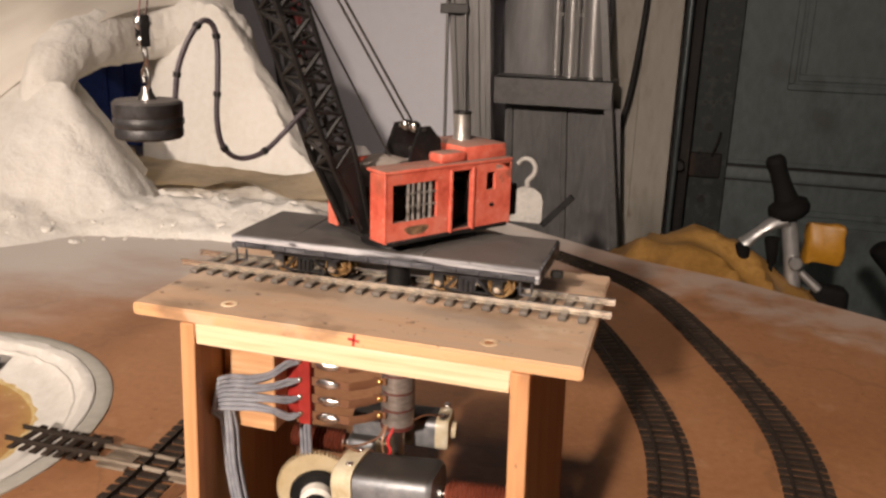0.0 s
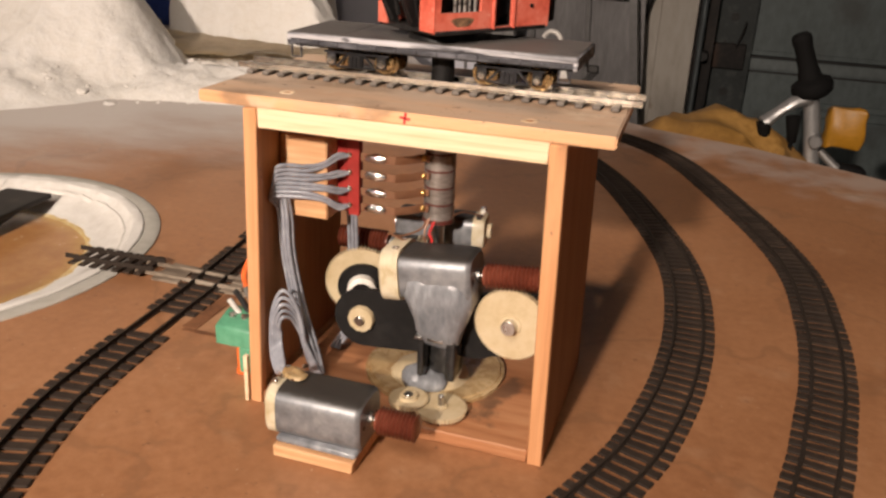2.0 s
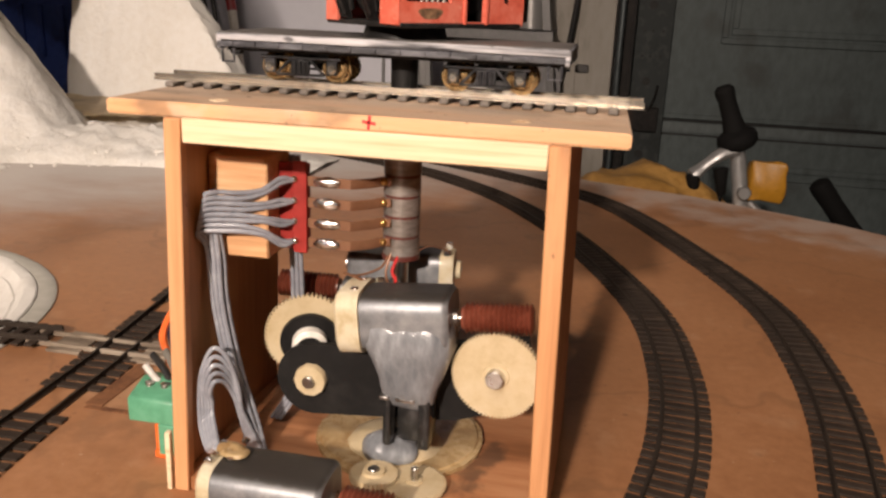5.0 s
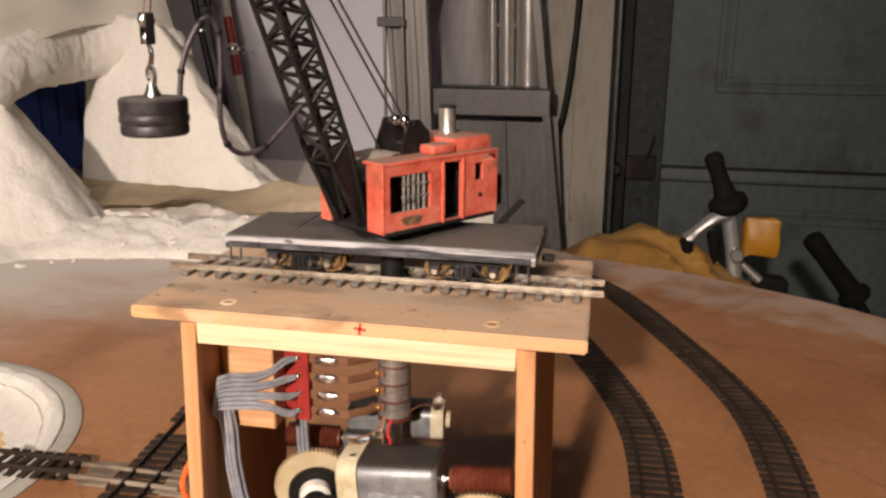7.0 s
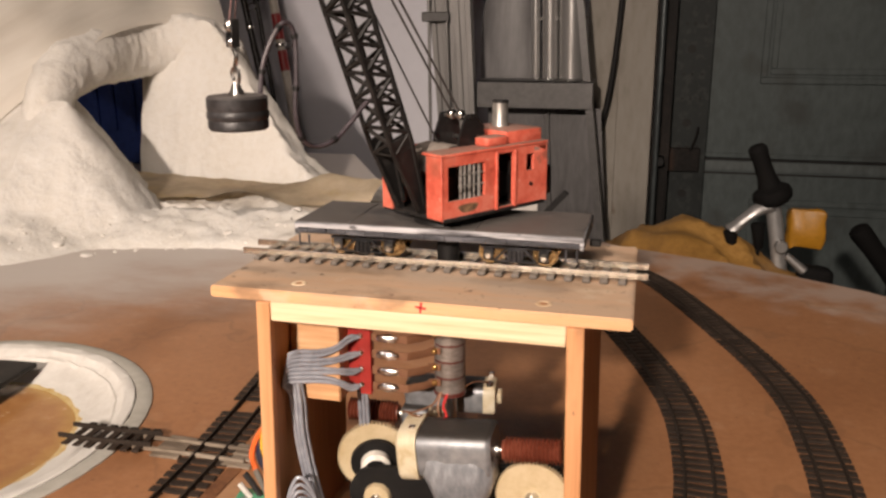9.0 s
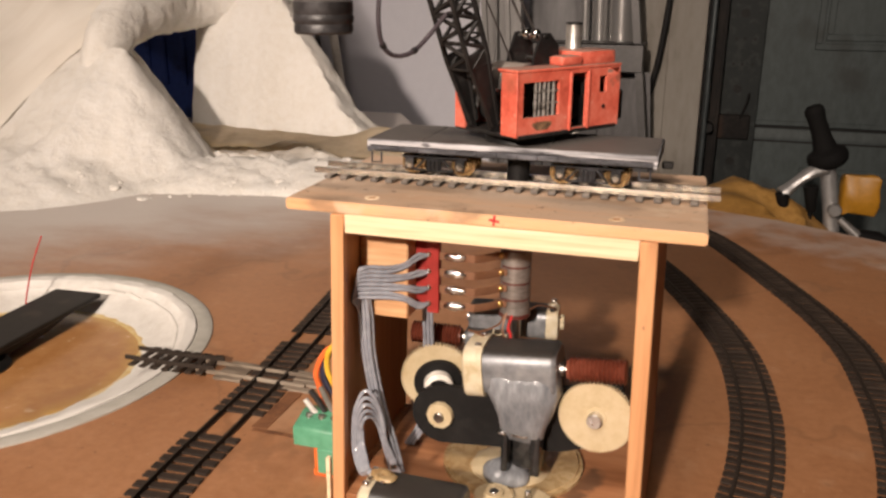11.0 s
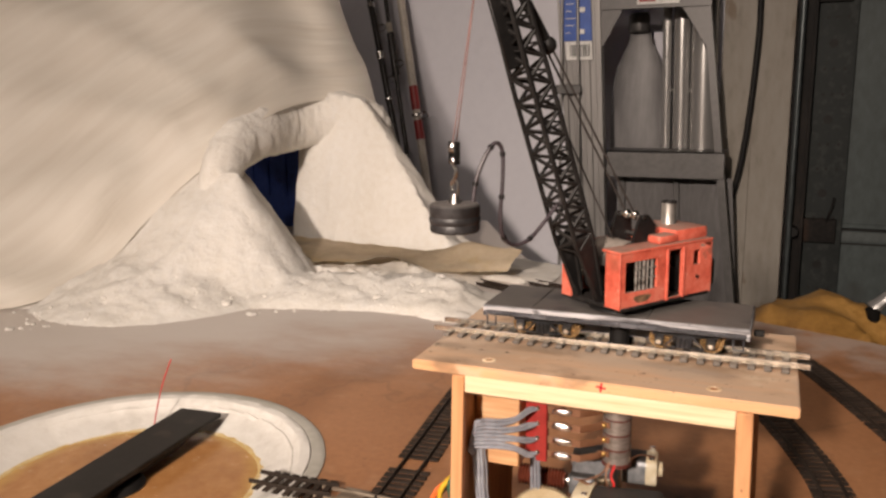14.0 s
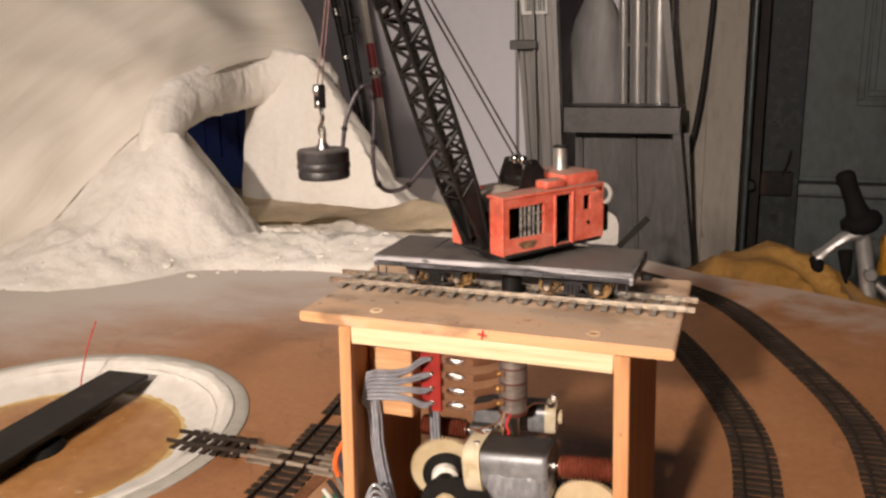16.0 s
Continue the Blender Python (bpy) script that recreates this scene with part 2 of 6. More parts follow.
M_BASEWOOD = mat("stained_plywood", (0.42, 0.185, 0.082), 0.55, dark=(0.29, 0.12, 0.048), light=(0.50, 0.25, 0.12), big=26, fine=200, stretch=(0.12, 1, 1), bump=0.25, contrast=1.4)
stain(M_BASEWOOD, (0.09, 0.05, 0.03), 36, 0.60, 0.70, 0.75)
M_TIE = mat("sleeper_plastic", (0.030, 0.021, 0.016), 0.75, dark=(0.018, 0.013, 0.010), light=(0.055, 0.040, 0.029), big=60, fine=400, bump=0.2, random_shade=0.3, spec=0.2,
            dust=(0.06, 0.043, 0.032), dust_amount=0.25)
M_TIEB = mat("grey_sleeper_plastic", (0.13, 0.115, 0.10), 0.7, big=60, fine=400, bump=0.2, random_shade=0.15, dust=(0.26, 0.21, 0.17), dust_amount=0.5)
M_RAIL = mat("brown_rail", (0.035, 0.026, 0.020), 0.6, metal=0.1, spec=0.25, big=40, fine=300, bump=0.1)
M_BRIGHT = mat("nickel_rail", (0.78, 0.73, 0.64), 0.2, metal=0.9, big=40, fine=300, bump=0.1, dark=(0.42, 0.36, 0.29))
M_BLACK = mat("black_plastic", (0.010, 0.0095, 0.0095), 0.6, spec=0.25, big=50, fine=300, bump=0.1, light=(0.018, 0.017, 0.016))

# ---- board material: fibreboard with plaster dust drifting from the mountain ----
def board_material():
    m = mat("brown_fibreboard", (0.36, 0.170, 0.078), 0.45, dark=(0.28, 0.122, 0.053), light=(0.425, 0.213, 0.106), big=7, fine=160, bump=0.12, depth=0.0005, contrast=1.0)
    stain(m, (0.21, 0.095, 0.044), 9, 0.56, 0.72, 0.45, detail=7)
    stain(m, (0.52, 0.34, 0.21), 12, 0.60, 0.76, 0.4, detail=7, shift=3.1)
    stain(m, (0.14, 0.065, 0.035), 170, 0.66, 0.74, 0.6)
    stain(m, (0.62, 0.46, 0.33), 330, 0.70, 0.76, 0.6, shift=1.7)
    stain(m, (0.20, 0.10, 0.05), 4, 0.010, 0, 0.4, ridge=True, detail=8, shift=5.0)
    stain(m, (0.24, 0.11, 0.05), 30, 0.58, 0.72, 0.3, detail=8, shift=2.2)
    stain(m, (0.52, 0.32, 0.19), 45, 0.60, 0.74, 0.25, detail=8, shift=6.2)
    nt = m.node_tree
    nd, ln = nt.nodes, nt.links
    bs = nd["Principled BSDF"]
    old = bs.inputs["Base Color"].links[0].from_socket
    ge = nd.new("ShaderNodeNewGeometry")
    sx = nd.new("ShaderNodeSeparateXYZ")
    ln.new(ge.outputs["Position"], sx.inputs[0])
    # how far past the line y = 0.74 x + 0.60 (metres) a point lies, with uneven edges
    a = nd.new("ShaderNodeMath")
    a.operation, a.inputs[1].default_value, a.inputs[2].default_value = "MULTIPLY_ADD", -0.74, -0.60
    ln.new(sx.outputs["X"], a.inputs[0])
    b = nd.new("ShaderNodeMath")
    b.operation = "ADD"
    ln.new(a.outputs[0], b.inputs[0])
    ln.new(sx.outputs["Y"], b.inputs[1])
    nz = nd.new("ShaderNodeTexNoise")
    nz.inputs["Scale"].default_value, nz.inputs["Detail"].default_value, nz.inputs["Roughness"].default_value = 5.5, 9, 0.66
    drift = nd.new("ShaderNodeMapping")
    drift.inputs["Rotation"].default_value, drift.inputs["Scale"].default_value = (0, 0, radians(-24)), (0.75, 1.5, 1)
    ln.new(ge.outputs["Position"], drift.inputs["Vector"])
    ln.new(drift.outputs["Vector"], nz.inputs["Vector"])
    c = nd.new("ShaderNodeMath")
    c.operation, c.inputs[1].default_value = "MULTIPLY_ADD", 0.50
    ln.new(nz.outputs["Fac"], c.inputs[0])
    ln.new(b.outputs[0], c.inputs[2])
    r = nd.new("ShaderNodeMapRange")
    r.interpolation_type = "SMOOTHSTEP"
    r.inputs["From Min"].default_value, r.inputs["From Max"].default_value, r.inputs["To Max"].default_value = 0.16, 0.50, 0.95
    ln.new(c.outputs[0], r.inputs["Value"])
    # a second drift of spilled plaster along the far edge of the board
    d = nd.new("ShaderNodeMath")
    d.operation, d.inputs[1].default_value, d.inputs[2].default_value = "MULTIPLY_ADD", 0.52, -0.76
    ln.new(sx.outputs["X"], d.inputs[0])
    d2 = nd.new("ShaderNodeMath")
    d2.operation = "ADD"
    ln.new(d.outputs[0], d2.inputs[0])
    ln.new(sx.outputs["Y"], d2.inputs[1])
    n3 = nd.new("ShaderNodeTexNoise")
    n3.inputs["Scale"].default_value, n3.inputs["Detail"].default_value = 20, 9
    ln.new(ge.outputs["Position"], n3.inputs["Vector"])
    d3 = nd.new("ShaderNodeMath")
    d3.operation, d3.inputs[1].default_value = "MULTIPLY_ADD", 0.42
    ln.new(n3.outputs["Fac"], d3.inputs[0])
    ln.new(d2.outputs[0], d3.inputs[2])
    r2 = nd.new("ShaderNodeMapRange")
    r2.interpolation_type = "SMOOTHSTEP"
    r2.inputs["From Min"].default_value, r2.inputs["From Max"].default_value, r2.inputs["To Max"].default_value = 0.03, 0.17, 0.44
    ln.new(d3.outputs[0], r2.inputs["Value"])
    mxx = nd.new("ShaderNodeMath")
    mxx.operation = "MAXIMUM"
    ln.new(r.outputs["Result"], mxx.inputs[0])
    ln.new(r2.outputs["Result"], mxx.inputs[1])
    mx = nd.new("ShaderNodeMix")
    mx.data_type = "RGBA"
    mx.inputs["B"].default_value = (0.62, 0.575, 0.535, 1)
    ln.new(mxx.outputs[0], mx.inputs["Factor"])
    ln.new(old, mx.inputs["A"])
    ln.new(mx.outputs["Result"], bs.inputs["Base Color"])
    return m


M_BOARD = board_material()

# ---- the garage ----
FLOOR_Z, CEIL_Z = -900, 1550
WALL_Y, DOOR_Y = 1690, 1735


def slab(name, a, b, material, label, category):
    bm = bmesh.new()
    box(bm, a, b)
    return solo(name, bm, material, label, category, "structure")


slab("floor", (-1700, -2600, FLOOR_Z - 60), (2600, 2000, FLOOR_Z), M_FLOOR, "grey concrete garage floor", "floor")
slab("ceiling", (-1700, -2600, CEIL_Z), (2600, 2000, CEIL_Z + 40), M_CEIL, "unseen ceiling toned dark to cut bounced light", "ceiling")
slab("wall_north", (-1700, WALL_Y, FLOOR_Z), (-82, WALL_Y + 100, CEIL_Z), M_WALL, "pale grey painted drywall behind the layout", "wall")
slab("wall_west", (-1760, -2600, FLOOR_Z), (-1700, WALL_Y + 100, CEIL_Z), M_SHADE, "unseen wall toned dark to cut bounced light", "wall")
slab("wall_south", (-1700, -2660, FLOOR_Z), (2600, -2600, CEIL_Z), M_SHADE, "unseen wall toned dark to cut bounced light", "wall")
slab("wall_east", (2600, -2600, FLOOR_Z), (2660, 2000, CEIL_Z), M_SHADE, "unseen wall toned dark to cut bounced light", "wall")

# ---- layout board with the turntable's round opening ----
PIT = Vector((-383, 92))
PIT_R = 146
outline = [(-1500, -520), (520, -520), (560, 150), (500, 330), (400, 470), (300, 556), (172, 628), (60, 668), (-20, 718), (-150, 800), (-300, 900), (-500, 1250), (-1500, 1250)]
CUT_Y = 1036.5
right = [(PIT.x, -520)] + outline[1:11] + [(PIT.x, CUT_Y)] + [(PIT.x + PIT_R * math.cos(a), PIT.y + PIT_R * math.sin(a)) for a in np.linspace(math.pi / 2, -math.pi / 2, 37)]
left = [(PIT.x, CUT_Y), (-500, 1250), (-1500, 1250), (-1500, -520), (PIT.x, -520)] + [(PIT.x + PIT_R * math.cos(a), PIT.y + PIT_R * math.sin(a)) for a in np.linspace(-math.pi / 2, -3 * math.pi / 2, 37)]
bm = bmesh.new()
for half in (right, left):
    prism(bm, half, -18, 0)
bmesh.ops.remove_doubles(bm, verts=bm.verts, dist=0.01)
twice = {}
bm.verts.index_update()
for f in bm.faces:
    twice.setdefault(tuple(sorted(v.index for v in f.verts)), []).append(f)
bmesh.ops.delete(bm, geom=[f for fs in twice.values() if len(fs) > 1 for f in fs], context="FACES_ONLY")
bmesh.ops.triangulate(bm, faces=[f for f in bm.faces if len(f.verts) > 4])
solo("layout_board", bm, M_BOARD, "brown fibreboard layout table top dusted with white plaster", "table top", "structure")
M_FRAMEWOOD = mat("rough_lumber", (0.42, 0.30, 0.18), 0.75, big=10, fine=120, stretch=(0.2, 1, 1), bump=0.2)
table_frame = thing("table_frame", "rough lumber frame with legs carrying the layout board", "table frame", (0, 0, FLOOR_Z))
for a, b in (((-1480, -500, -108), (500, -460, -18)), ((-1480, 600, -108), (0, 640, -18)), ((-1480, -460, -108), (-1440, 600, -18)), ((460, -460, -108), (500, 200, -18))):
    bm = bmesh.new()
    box(bm, a, b, 2)
    part("rail", bm, M_FRAMEWOOD, table_frame)
for x, y in ((-1435, -455), (380, -455), (-1435, 520), (-80, 520)):
    bm = bmesh.new()
    box(bm, (x, y, FLOOR_Z), (x + 70, y + 70, -18), 2)
    part("leg", bm, M_FRAMEWOOD, table_frame)


# ---- track ----
def sleeper_mesh(name, length, width, height, material):
    bm = bmesh.new()
    box(bm, (-width / 2, -length / 2, 0), (width / 2, length / 2, height), 0.5)
    bmesh.ops.transform(bm, matrix=Matrix.Scale(U, 4), verts=bm.verts)
    me = bpy.data.meshes.new(name)
    bm.to_mesh(me)
    bm.free()
    me.materials.append(material)
    return me


def rail_bar(bm, pts, z, h):
    """A flat-bottomed rail along a line on the sleepers."""
    prof = [(-1.1, 0), (1.1, 0), (1.1, 0.5), (0.35, 0.9), (0.35, h - 0.9), (0.7, h - 0.7), (0.7, h), (-0.7, h), (-0.7, h - 0.7), (-0.35, h - 0.9), (-0.35, 0.9), (-1.1, 0.5)]
    rings = []
    for i, p in enumerate(pts):
        t = (pts[min(i + 1, len(pts) - 1)] - pts[max(i - 1, 0)]).normalized()
        s = Vector((-t.y, t.x, 0))
        rings.append([bm.verts.new(p + s * a + Vector((0, 0, z + b))) for a, b in prof])
    n = len(prof)
    for a, b in zip(rings, rings[1:]):
        for k in range(n):
            bm.faces.new((a[k], a[(k + 1) % n], b[(k + 1) % n], b[k]))
    bm.faces.new(list(reversed(rings[0])))
    bm.faces.new(rings[-1])


def track(name, label, pts, z, gauge, tie_mesh, tie_h, step, rail_material, gaps=(), rail_h=2.6, rail_out=0.0):
    t = thing(name, label, "track", (*Vector(pts[0])[:2], z))
    line = curve_pts([(*p, 0) for p in pts], 10)
    run = [0.0]
    for a, b in zip(line, line[1:]):
        run.append(run[-1] + (b - a).length)

    def at(s):
        i = min(max(int(np.searchsorted(run, s)) - 1, 0), len(line) - 2)
        u = (s - run[i]) / max(run[i + 1] - run[i], 1e-6)
        return line[i].lerp(line[i + 1], u), (line[i + 1] - line[i]).normalized()
    dense = [at(s) for s in np.linspace(-rail_out, run[-1] + rail_out, max(2, int(run[-1] / 6)))]
    for side in (-1, 1):
        bm = bmesh.new()
        rail_bar(bm, [p + Vector((-d.y, d.x, 0)) * side * gauge / 2 for p, d in dense], z + tie_h, rail_h)
        part("rail", bm, rail_material, t)
    s = step / 2
    rng = random.Random(len(name))
    while s < run[-1]:
        p, d = at(s)
        if not any(g0 < s < g1 for g0, g1 in gaps):
            ob = new("sleeper", tie_mesh)
            ob.parent = t
            ob.matrix_basis = Matrix.Translation((p + Vector((0, 0, z)) - ORG[t.name]) * U) @ pose(0, 0, 0, 0, 0, math.degrees(math.atan2(d.y, d.x)) + rng.uniform(-1.2, 1.2))
        s += step * rng.uniform(0.96, 1.04)
    return t


TIE = sleeper_mesh("sleeper", 30.0, 5.2, 1.4, M_TIE)
TIE_S = sleeper_mesh("siding_sleeper", 33.0, 5.7, 1.4, M_TIE)
TIE_P = sleeper_mesh("grey_sleeper", 26.0, 3.6, 2.0, M_TIEB)
IN = [(40, -105), (80, -55), (107, 5), (118, 42), (127, 98), (129, 168), (118, 256), (82, 362), (35, 463), (-40, 570), (-150, 660), (-330, 740), (-560, 830), (-800, 950)]
OUT = [(140, -110), (176, -30), (192, 38), (197, 71), (204, 129), (205, 199), (196, 288), (160, 397), (92, 548), (10, 625), (-110, 700), (-300, 785), (-540, 880), (-790, 1000)]
track("inner_curve_track", "dark brown weathered model track curving round the board", IN, 0, 16.5, TIE, 1.2, 7.6, M_RAIL)
track("outer_curve_track", "dark brown weathered model track curving along the board edge", OUT, 0, 16.5, TIE, 1.2, 7.6, M_RAIL)
track("siding_track", "dark model track with missing sleepers beside the turntable",
      [(-128, -130), (-144, -80), (-155, -40), (-160, 0), (-163, 50), (-166, 105), (-172, 165), (-180, 235), (-188, 300), (-196, 380)], 0, 16.5, TIE_S, 1.2, 8.2, M_RAIL, gaps=((170, 196), (299, 318)))
track("turntable_lead", "short grey track lead crossing into the turntable pit", [(-266, 110), (-240, 110), (-212, 112)], 2.2, 14.5, TIE, 1.2, 8.0, M_RAIL, rail_out=6)
M_TARNISH = mat("weathered_crossing_strip", (0.22, 0.175, 0.13), 0.6, big=60, fine=300, stretch=(0.2, 1, 1), dark=(0.09, 0.065, 0.045), light=(0.32, 0.265, 0.205), contrast=1.4, bump=0.2)
crossing = thing("track_crossing", "weathered grey-brown crossing strips over the siding track", "track crossing", (-181, 112, 0))
for y in (103.5, 117.2):
    bm = bmesh.new()
    box(bm, (-222, y, 0.6), (-140, y + 2.6, 3.2), 0.5)
    part("rail", bm, M_TARNISH, crossing)
for x0, x1, y0, y1 in ((-203, -183, 98.6, 103.2), (-203, -184, 106.6, 116.6), (-203, -183, 120.0, 124.5), (-153, -134, 98.8, 103.2), (-151, -132, 106.6, 111.4), (-152, -134, 112.0, 116.8), (-154, -136, 120.1, 125.0)):
    bm = bmesh.new()
    box(bm, (x0, y0, 0.05), (x1, y1, 2.0), 0.4)
    rough_up(bm, 0.3, 5)
    part("plank", bm, M_TARNISH, crossing)

# ---- turntable ----
M_RIM = mat("chalky_plaster", (0.69, 0.67, 0.63), 0.9, dark=(0.59, 0.565, 0.52), light=(0.74, 0.725, 0.69), big=16, fine=90, bump=0.4, depth=0.002)
M_PITFLOOR = mat("stained_pit_floor", (0.42, 0.205, 0.076), 0.24, dark=(0.34, 0.155, 0.050), light=(0.50, 0.27, 0.11), big=8, fine=90, bump=0.08)
M_YELLOW = mat("yellow_glue", (0.62, 0.46, 0.20), 0.45, dark=(0.50, 0.33, 0.11), light=(0.70, 0.60, 0.38), big=60, fine=200, bump=0.3)
def ring_stain(m, color, r0, r1, amount):
    """A blotchy stain that grows from radius r0 to r1 round the object's middle."""
    nd, ln = m.node_tree.nodes, m.node_tree.links
    bs = nd["Principled BSDF"]
    old = bs.inputs["Base Color"].links[0].from_socket
    tc = nd.new("ShaderNodeTexCoord")
    flat = nd.new("ShaderNodeVectorMath")
    flat.operation, flat.inputs[1].default_value = "MULTIPLY", (1, 1, 0)
    ln.new(tc.outputs["Object"], flat.inputs[0])
    le = nd.new("ShaderNodeVectorMath")
    le.operation = "LENGTH"
    ln.new(flat.outputs[0], le.inputs[0])
    nz = nd.new("ShaderNodeTexNoise")
    nz.inputs["Scale"].default_value, nz.inputs["Detail"].default_value = 45, 5
    ln.new(tc.outputs["Object"], nz.inputs["Vector"])
    ma = nd.new("ShaderNodeMath")
    ma.operation, ma.inputs[1].default_value = "MULTIPLY_ADD", 0.02
    ln.new(nz.outputs["Fac"], ma.inputs[0])
    ln.new(le.outputs["Value"], ma.inputs[2])
    r = nd.new("ShaderNodeMapRange")
    r.interpolation_type = "SMOOTHSTEP"
    r.inputs["From Min"].default_value, r.inputs["From Max"].default_value, r.inputs["To Max"].default_value = r0 + 0.01, r1 + 0.01, amount
    ln.new(ma.outputs[0], r.inputs["Value"])
    mx = nd.new("ShaderNodeMix")
    mx.data_type = "RGBA"
    mx.inputs["B"].default_value = (*color, 1)
    ln.new(r.outputs["Result"], mx.inputs["Factor"])
    ln.new(old, mx.inputs["A"])
    ln.new(mx.outputs["Result"], bs.inputs["Base Color"])


ring_stain(M_PITFLOOR, (0.55, 0.35, 0.09), 0.086, 0.108, 0.75)
stain(M_PITFLOOR, (0.24, 0.11, 0.04), 16, 0.52, 0.68, 0.5, detail=6)
stain(M_PITFLOOR, (0.62, 0.47, 0.30), 45, 0.66, 0.74, 0.5, detail=6, shift=1.4)
turntable = thing("turntable_pit", "round plaster-lined turntable pit sunk into the board", "turntable pit", (PIT.x, PIT.y, -18))
T = Matrix.Translation((PIT.x, PIT.y, 0))
bm = bmesh.new()
lathe(bm, [(144.5, 0.1), (144.5, 2.0), (143.5, 2.6), (139.5, 2.0), (136.5, 1.4), (134, -1.6), (131, -3.4), (129.5, -3.0), (127.5, -5.6), (119, -8.4), (111, -11.8), (104, -13.8), (104, -17.9)], 128, T)
for v in bm.verts:
    a = math.atan2(v.co.y - PIT.y, v.co.x - PIT.x)
    if v.co.z < -2:
        v.co.z += 1.1 * noise.noise(Vector((math.cos(a) * 26, math.sin(a) * 26, 1.0))) + 0.6 * noise.noise(Vector((math.cos(a) * 60, math.sin(a) * 60, 4.0)))
rough_up(bm, 0.7, 14)
rough_up(bm, 0.35, 4.5, 3)
part("plaster_rim", bm, M_RIM, turntable, "chalky white plaster rim sloping into the pit")
bm = bmesh.new()
lathe(bm, [(145, 0.05), (145, 1.2), (146, 1.7), (154.5, 1.5), (156, 0.9), (156, 0.05)], 128, T)
rough_up(bm, 0.25, 10)
part("rim_ring", bm, mat("grey_card", (0.44, 0.425, 0.38), 0.75, dark=(0.36, 0.345, 0.30), light=(0.50, 0.485, 0.44), big=14, fine=120, bump=0.2), turntable, "flat greyish outer ring")
bm = bmesh.new()
lathe(bm, [(0, -14.6), (108, -14.6), (108, -18), (0, -18)], 96, T)
part("pit_floor", bm, M_PITFLOOR, turntable, "glossy brown stained pit floor")
bm = bmesh.new()
prof = [(108, -14.0), (104.5, -13.5), (101.5, -14.5)]
rings = []
for k in range(120):
    a = 2 * math.pi * k / 120
    w = 3.5 * noise.noise(Vector((math.cos(a) * 4, math.sin(a) * 4, 3)))
    rings.append([bm.verts.new((PIT.x + (r + w * (j == 2)) * math.cos(a), PIT.y + (r + w * (j == 2)) * math.sin(a), z)) for j, (r, z) in enumerate(prof)])
for k in range(120):
    a, b = rings[k], rings[(k + 1) % 120]
    for j in range(2):
        bm.faces.new((a[j], b[j], b[j + 1], a[j + 1]))
part("glue_bead", bm, M_YELLOW, turntable, "yellowed glue bead round the floor")
M_BRIDGE = mat("black_girder", (0.014, 0.013, 0.0125), 0.55, light=(0.035, 0.033, 0.031), big=20, fine=200, bump=0.15, dust=(0.035, 0.031, 0.028), dust_amount=0.4, spec=0.3)
stain(M_BRIDGE, (0.06, 0.05, 0.04), 40, 0.58, 0.7, 0.5)
bridge = thing("turntable_bridge", "matt black flat turntable bridge spanning the pit", "turntable bridge", (PIT.x - 6, PIT.y - 6, -14.6), rot=-86.5)
bm = bmesh.new()
box(bm, (-118, -21, 12), (118, 21, 16), 0.6)
part("deck", bm, M_BRIDGE, bridge)
for y in (-13, 13):
    bm = bmesh.new()
    prism(bm, [(-104, 12), (104, 12), (60, 4), (-60, 4)], y - 1.2, y + 1.2, Matrix.Rotation(radians(90), 4, "X"))
    part("girder", bm, M_BRIDGE, bridge)
bm = bmesh.new()
cyl(bm, (0, 0, 0), (0, 0, 6), 25.5, 23, 32, bev=1)
part("pivot", bm, M_BLACK, bridge)
M_REDWIRE = mat("red_wire", (0.55, 0.03, 0.03), 0.4, big=50, fine=200)
bm = bmesh.new()
tube(bm, curve_pts([(-431, 180, -14), (-430, 185, 4), (-430, 195, 25), (-428, 206, 45)]), 0.6, 8)
solo("red_wire", bm, M_REDWIRE, "thin red wire standing up out of the turntable pit", "wire")

# ---- plaster mountain ----
def bump_at(x, y, cx, cy, rx, ry, h, p=1.2):
    d = math.hypot((x - cx) / rx, (y - cy) / ry)
    return h * max(0.0, 1 - d) ** p


RIDGE = [(-830, 259), (-702, 259), (-636, 266), (-583, 262), (-552, 231), (-512, 186), (-468, 128), (-426, 68), (-380, 36), (-344, 20), (-300, 6), (-200, 0)]


def ridge_height(x):
    for (a, h), (b, k) in zip(RIDGE, RIDGE[1:]):
        if a <= x <= b:
            return h + (k - h) * (x - a) / (b - a)
    return RIDGE[0][1] if x < RIDGE[0][0] else 0.0


def segment_gap(x, y, line):
    best = 1e9
    for (ax, ay), (bx, by) in zip(line, line[1:]):
        d = Vector((bx - ax, by - ay))
        t = max(0, min(1, (Vector((x - ax, y - ay)).dot(d)) / d.length_squared))
        best = min(best, (Vector((x, y)) - Vector((ax, ay)) - d * t).length)
    return best


BERM = [(-700, 570), (-600, 574), (-500, 602), (-420, 622), (-330, 622), (-262, 602)]


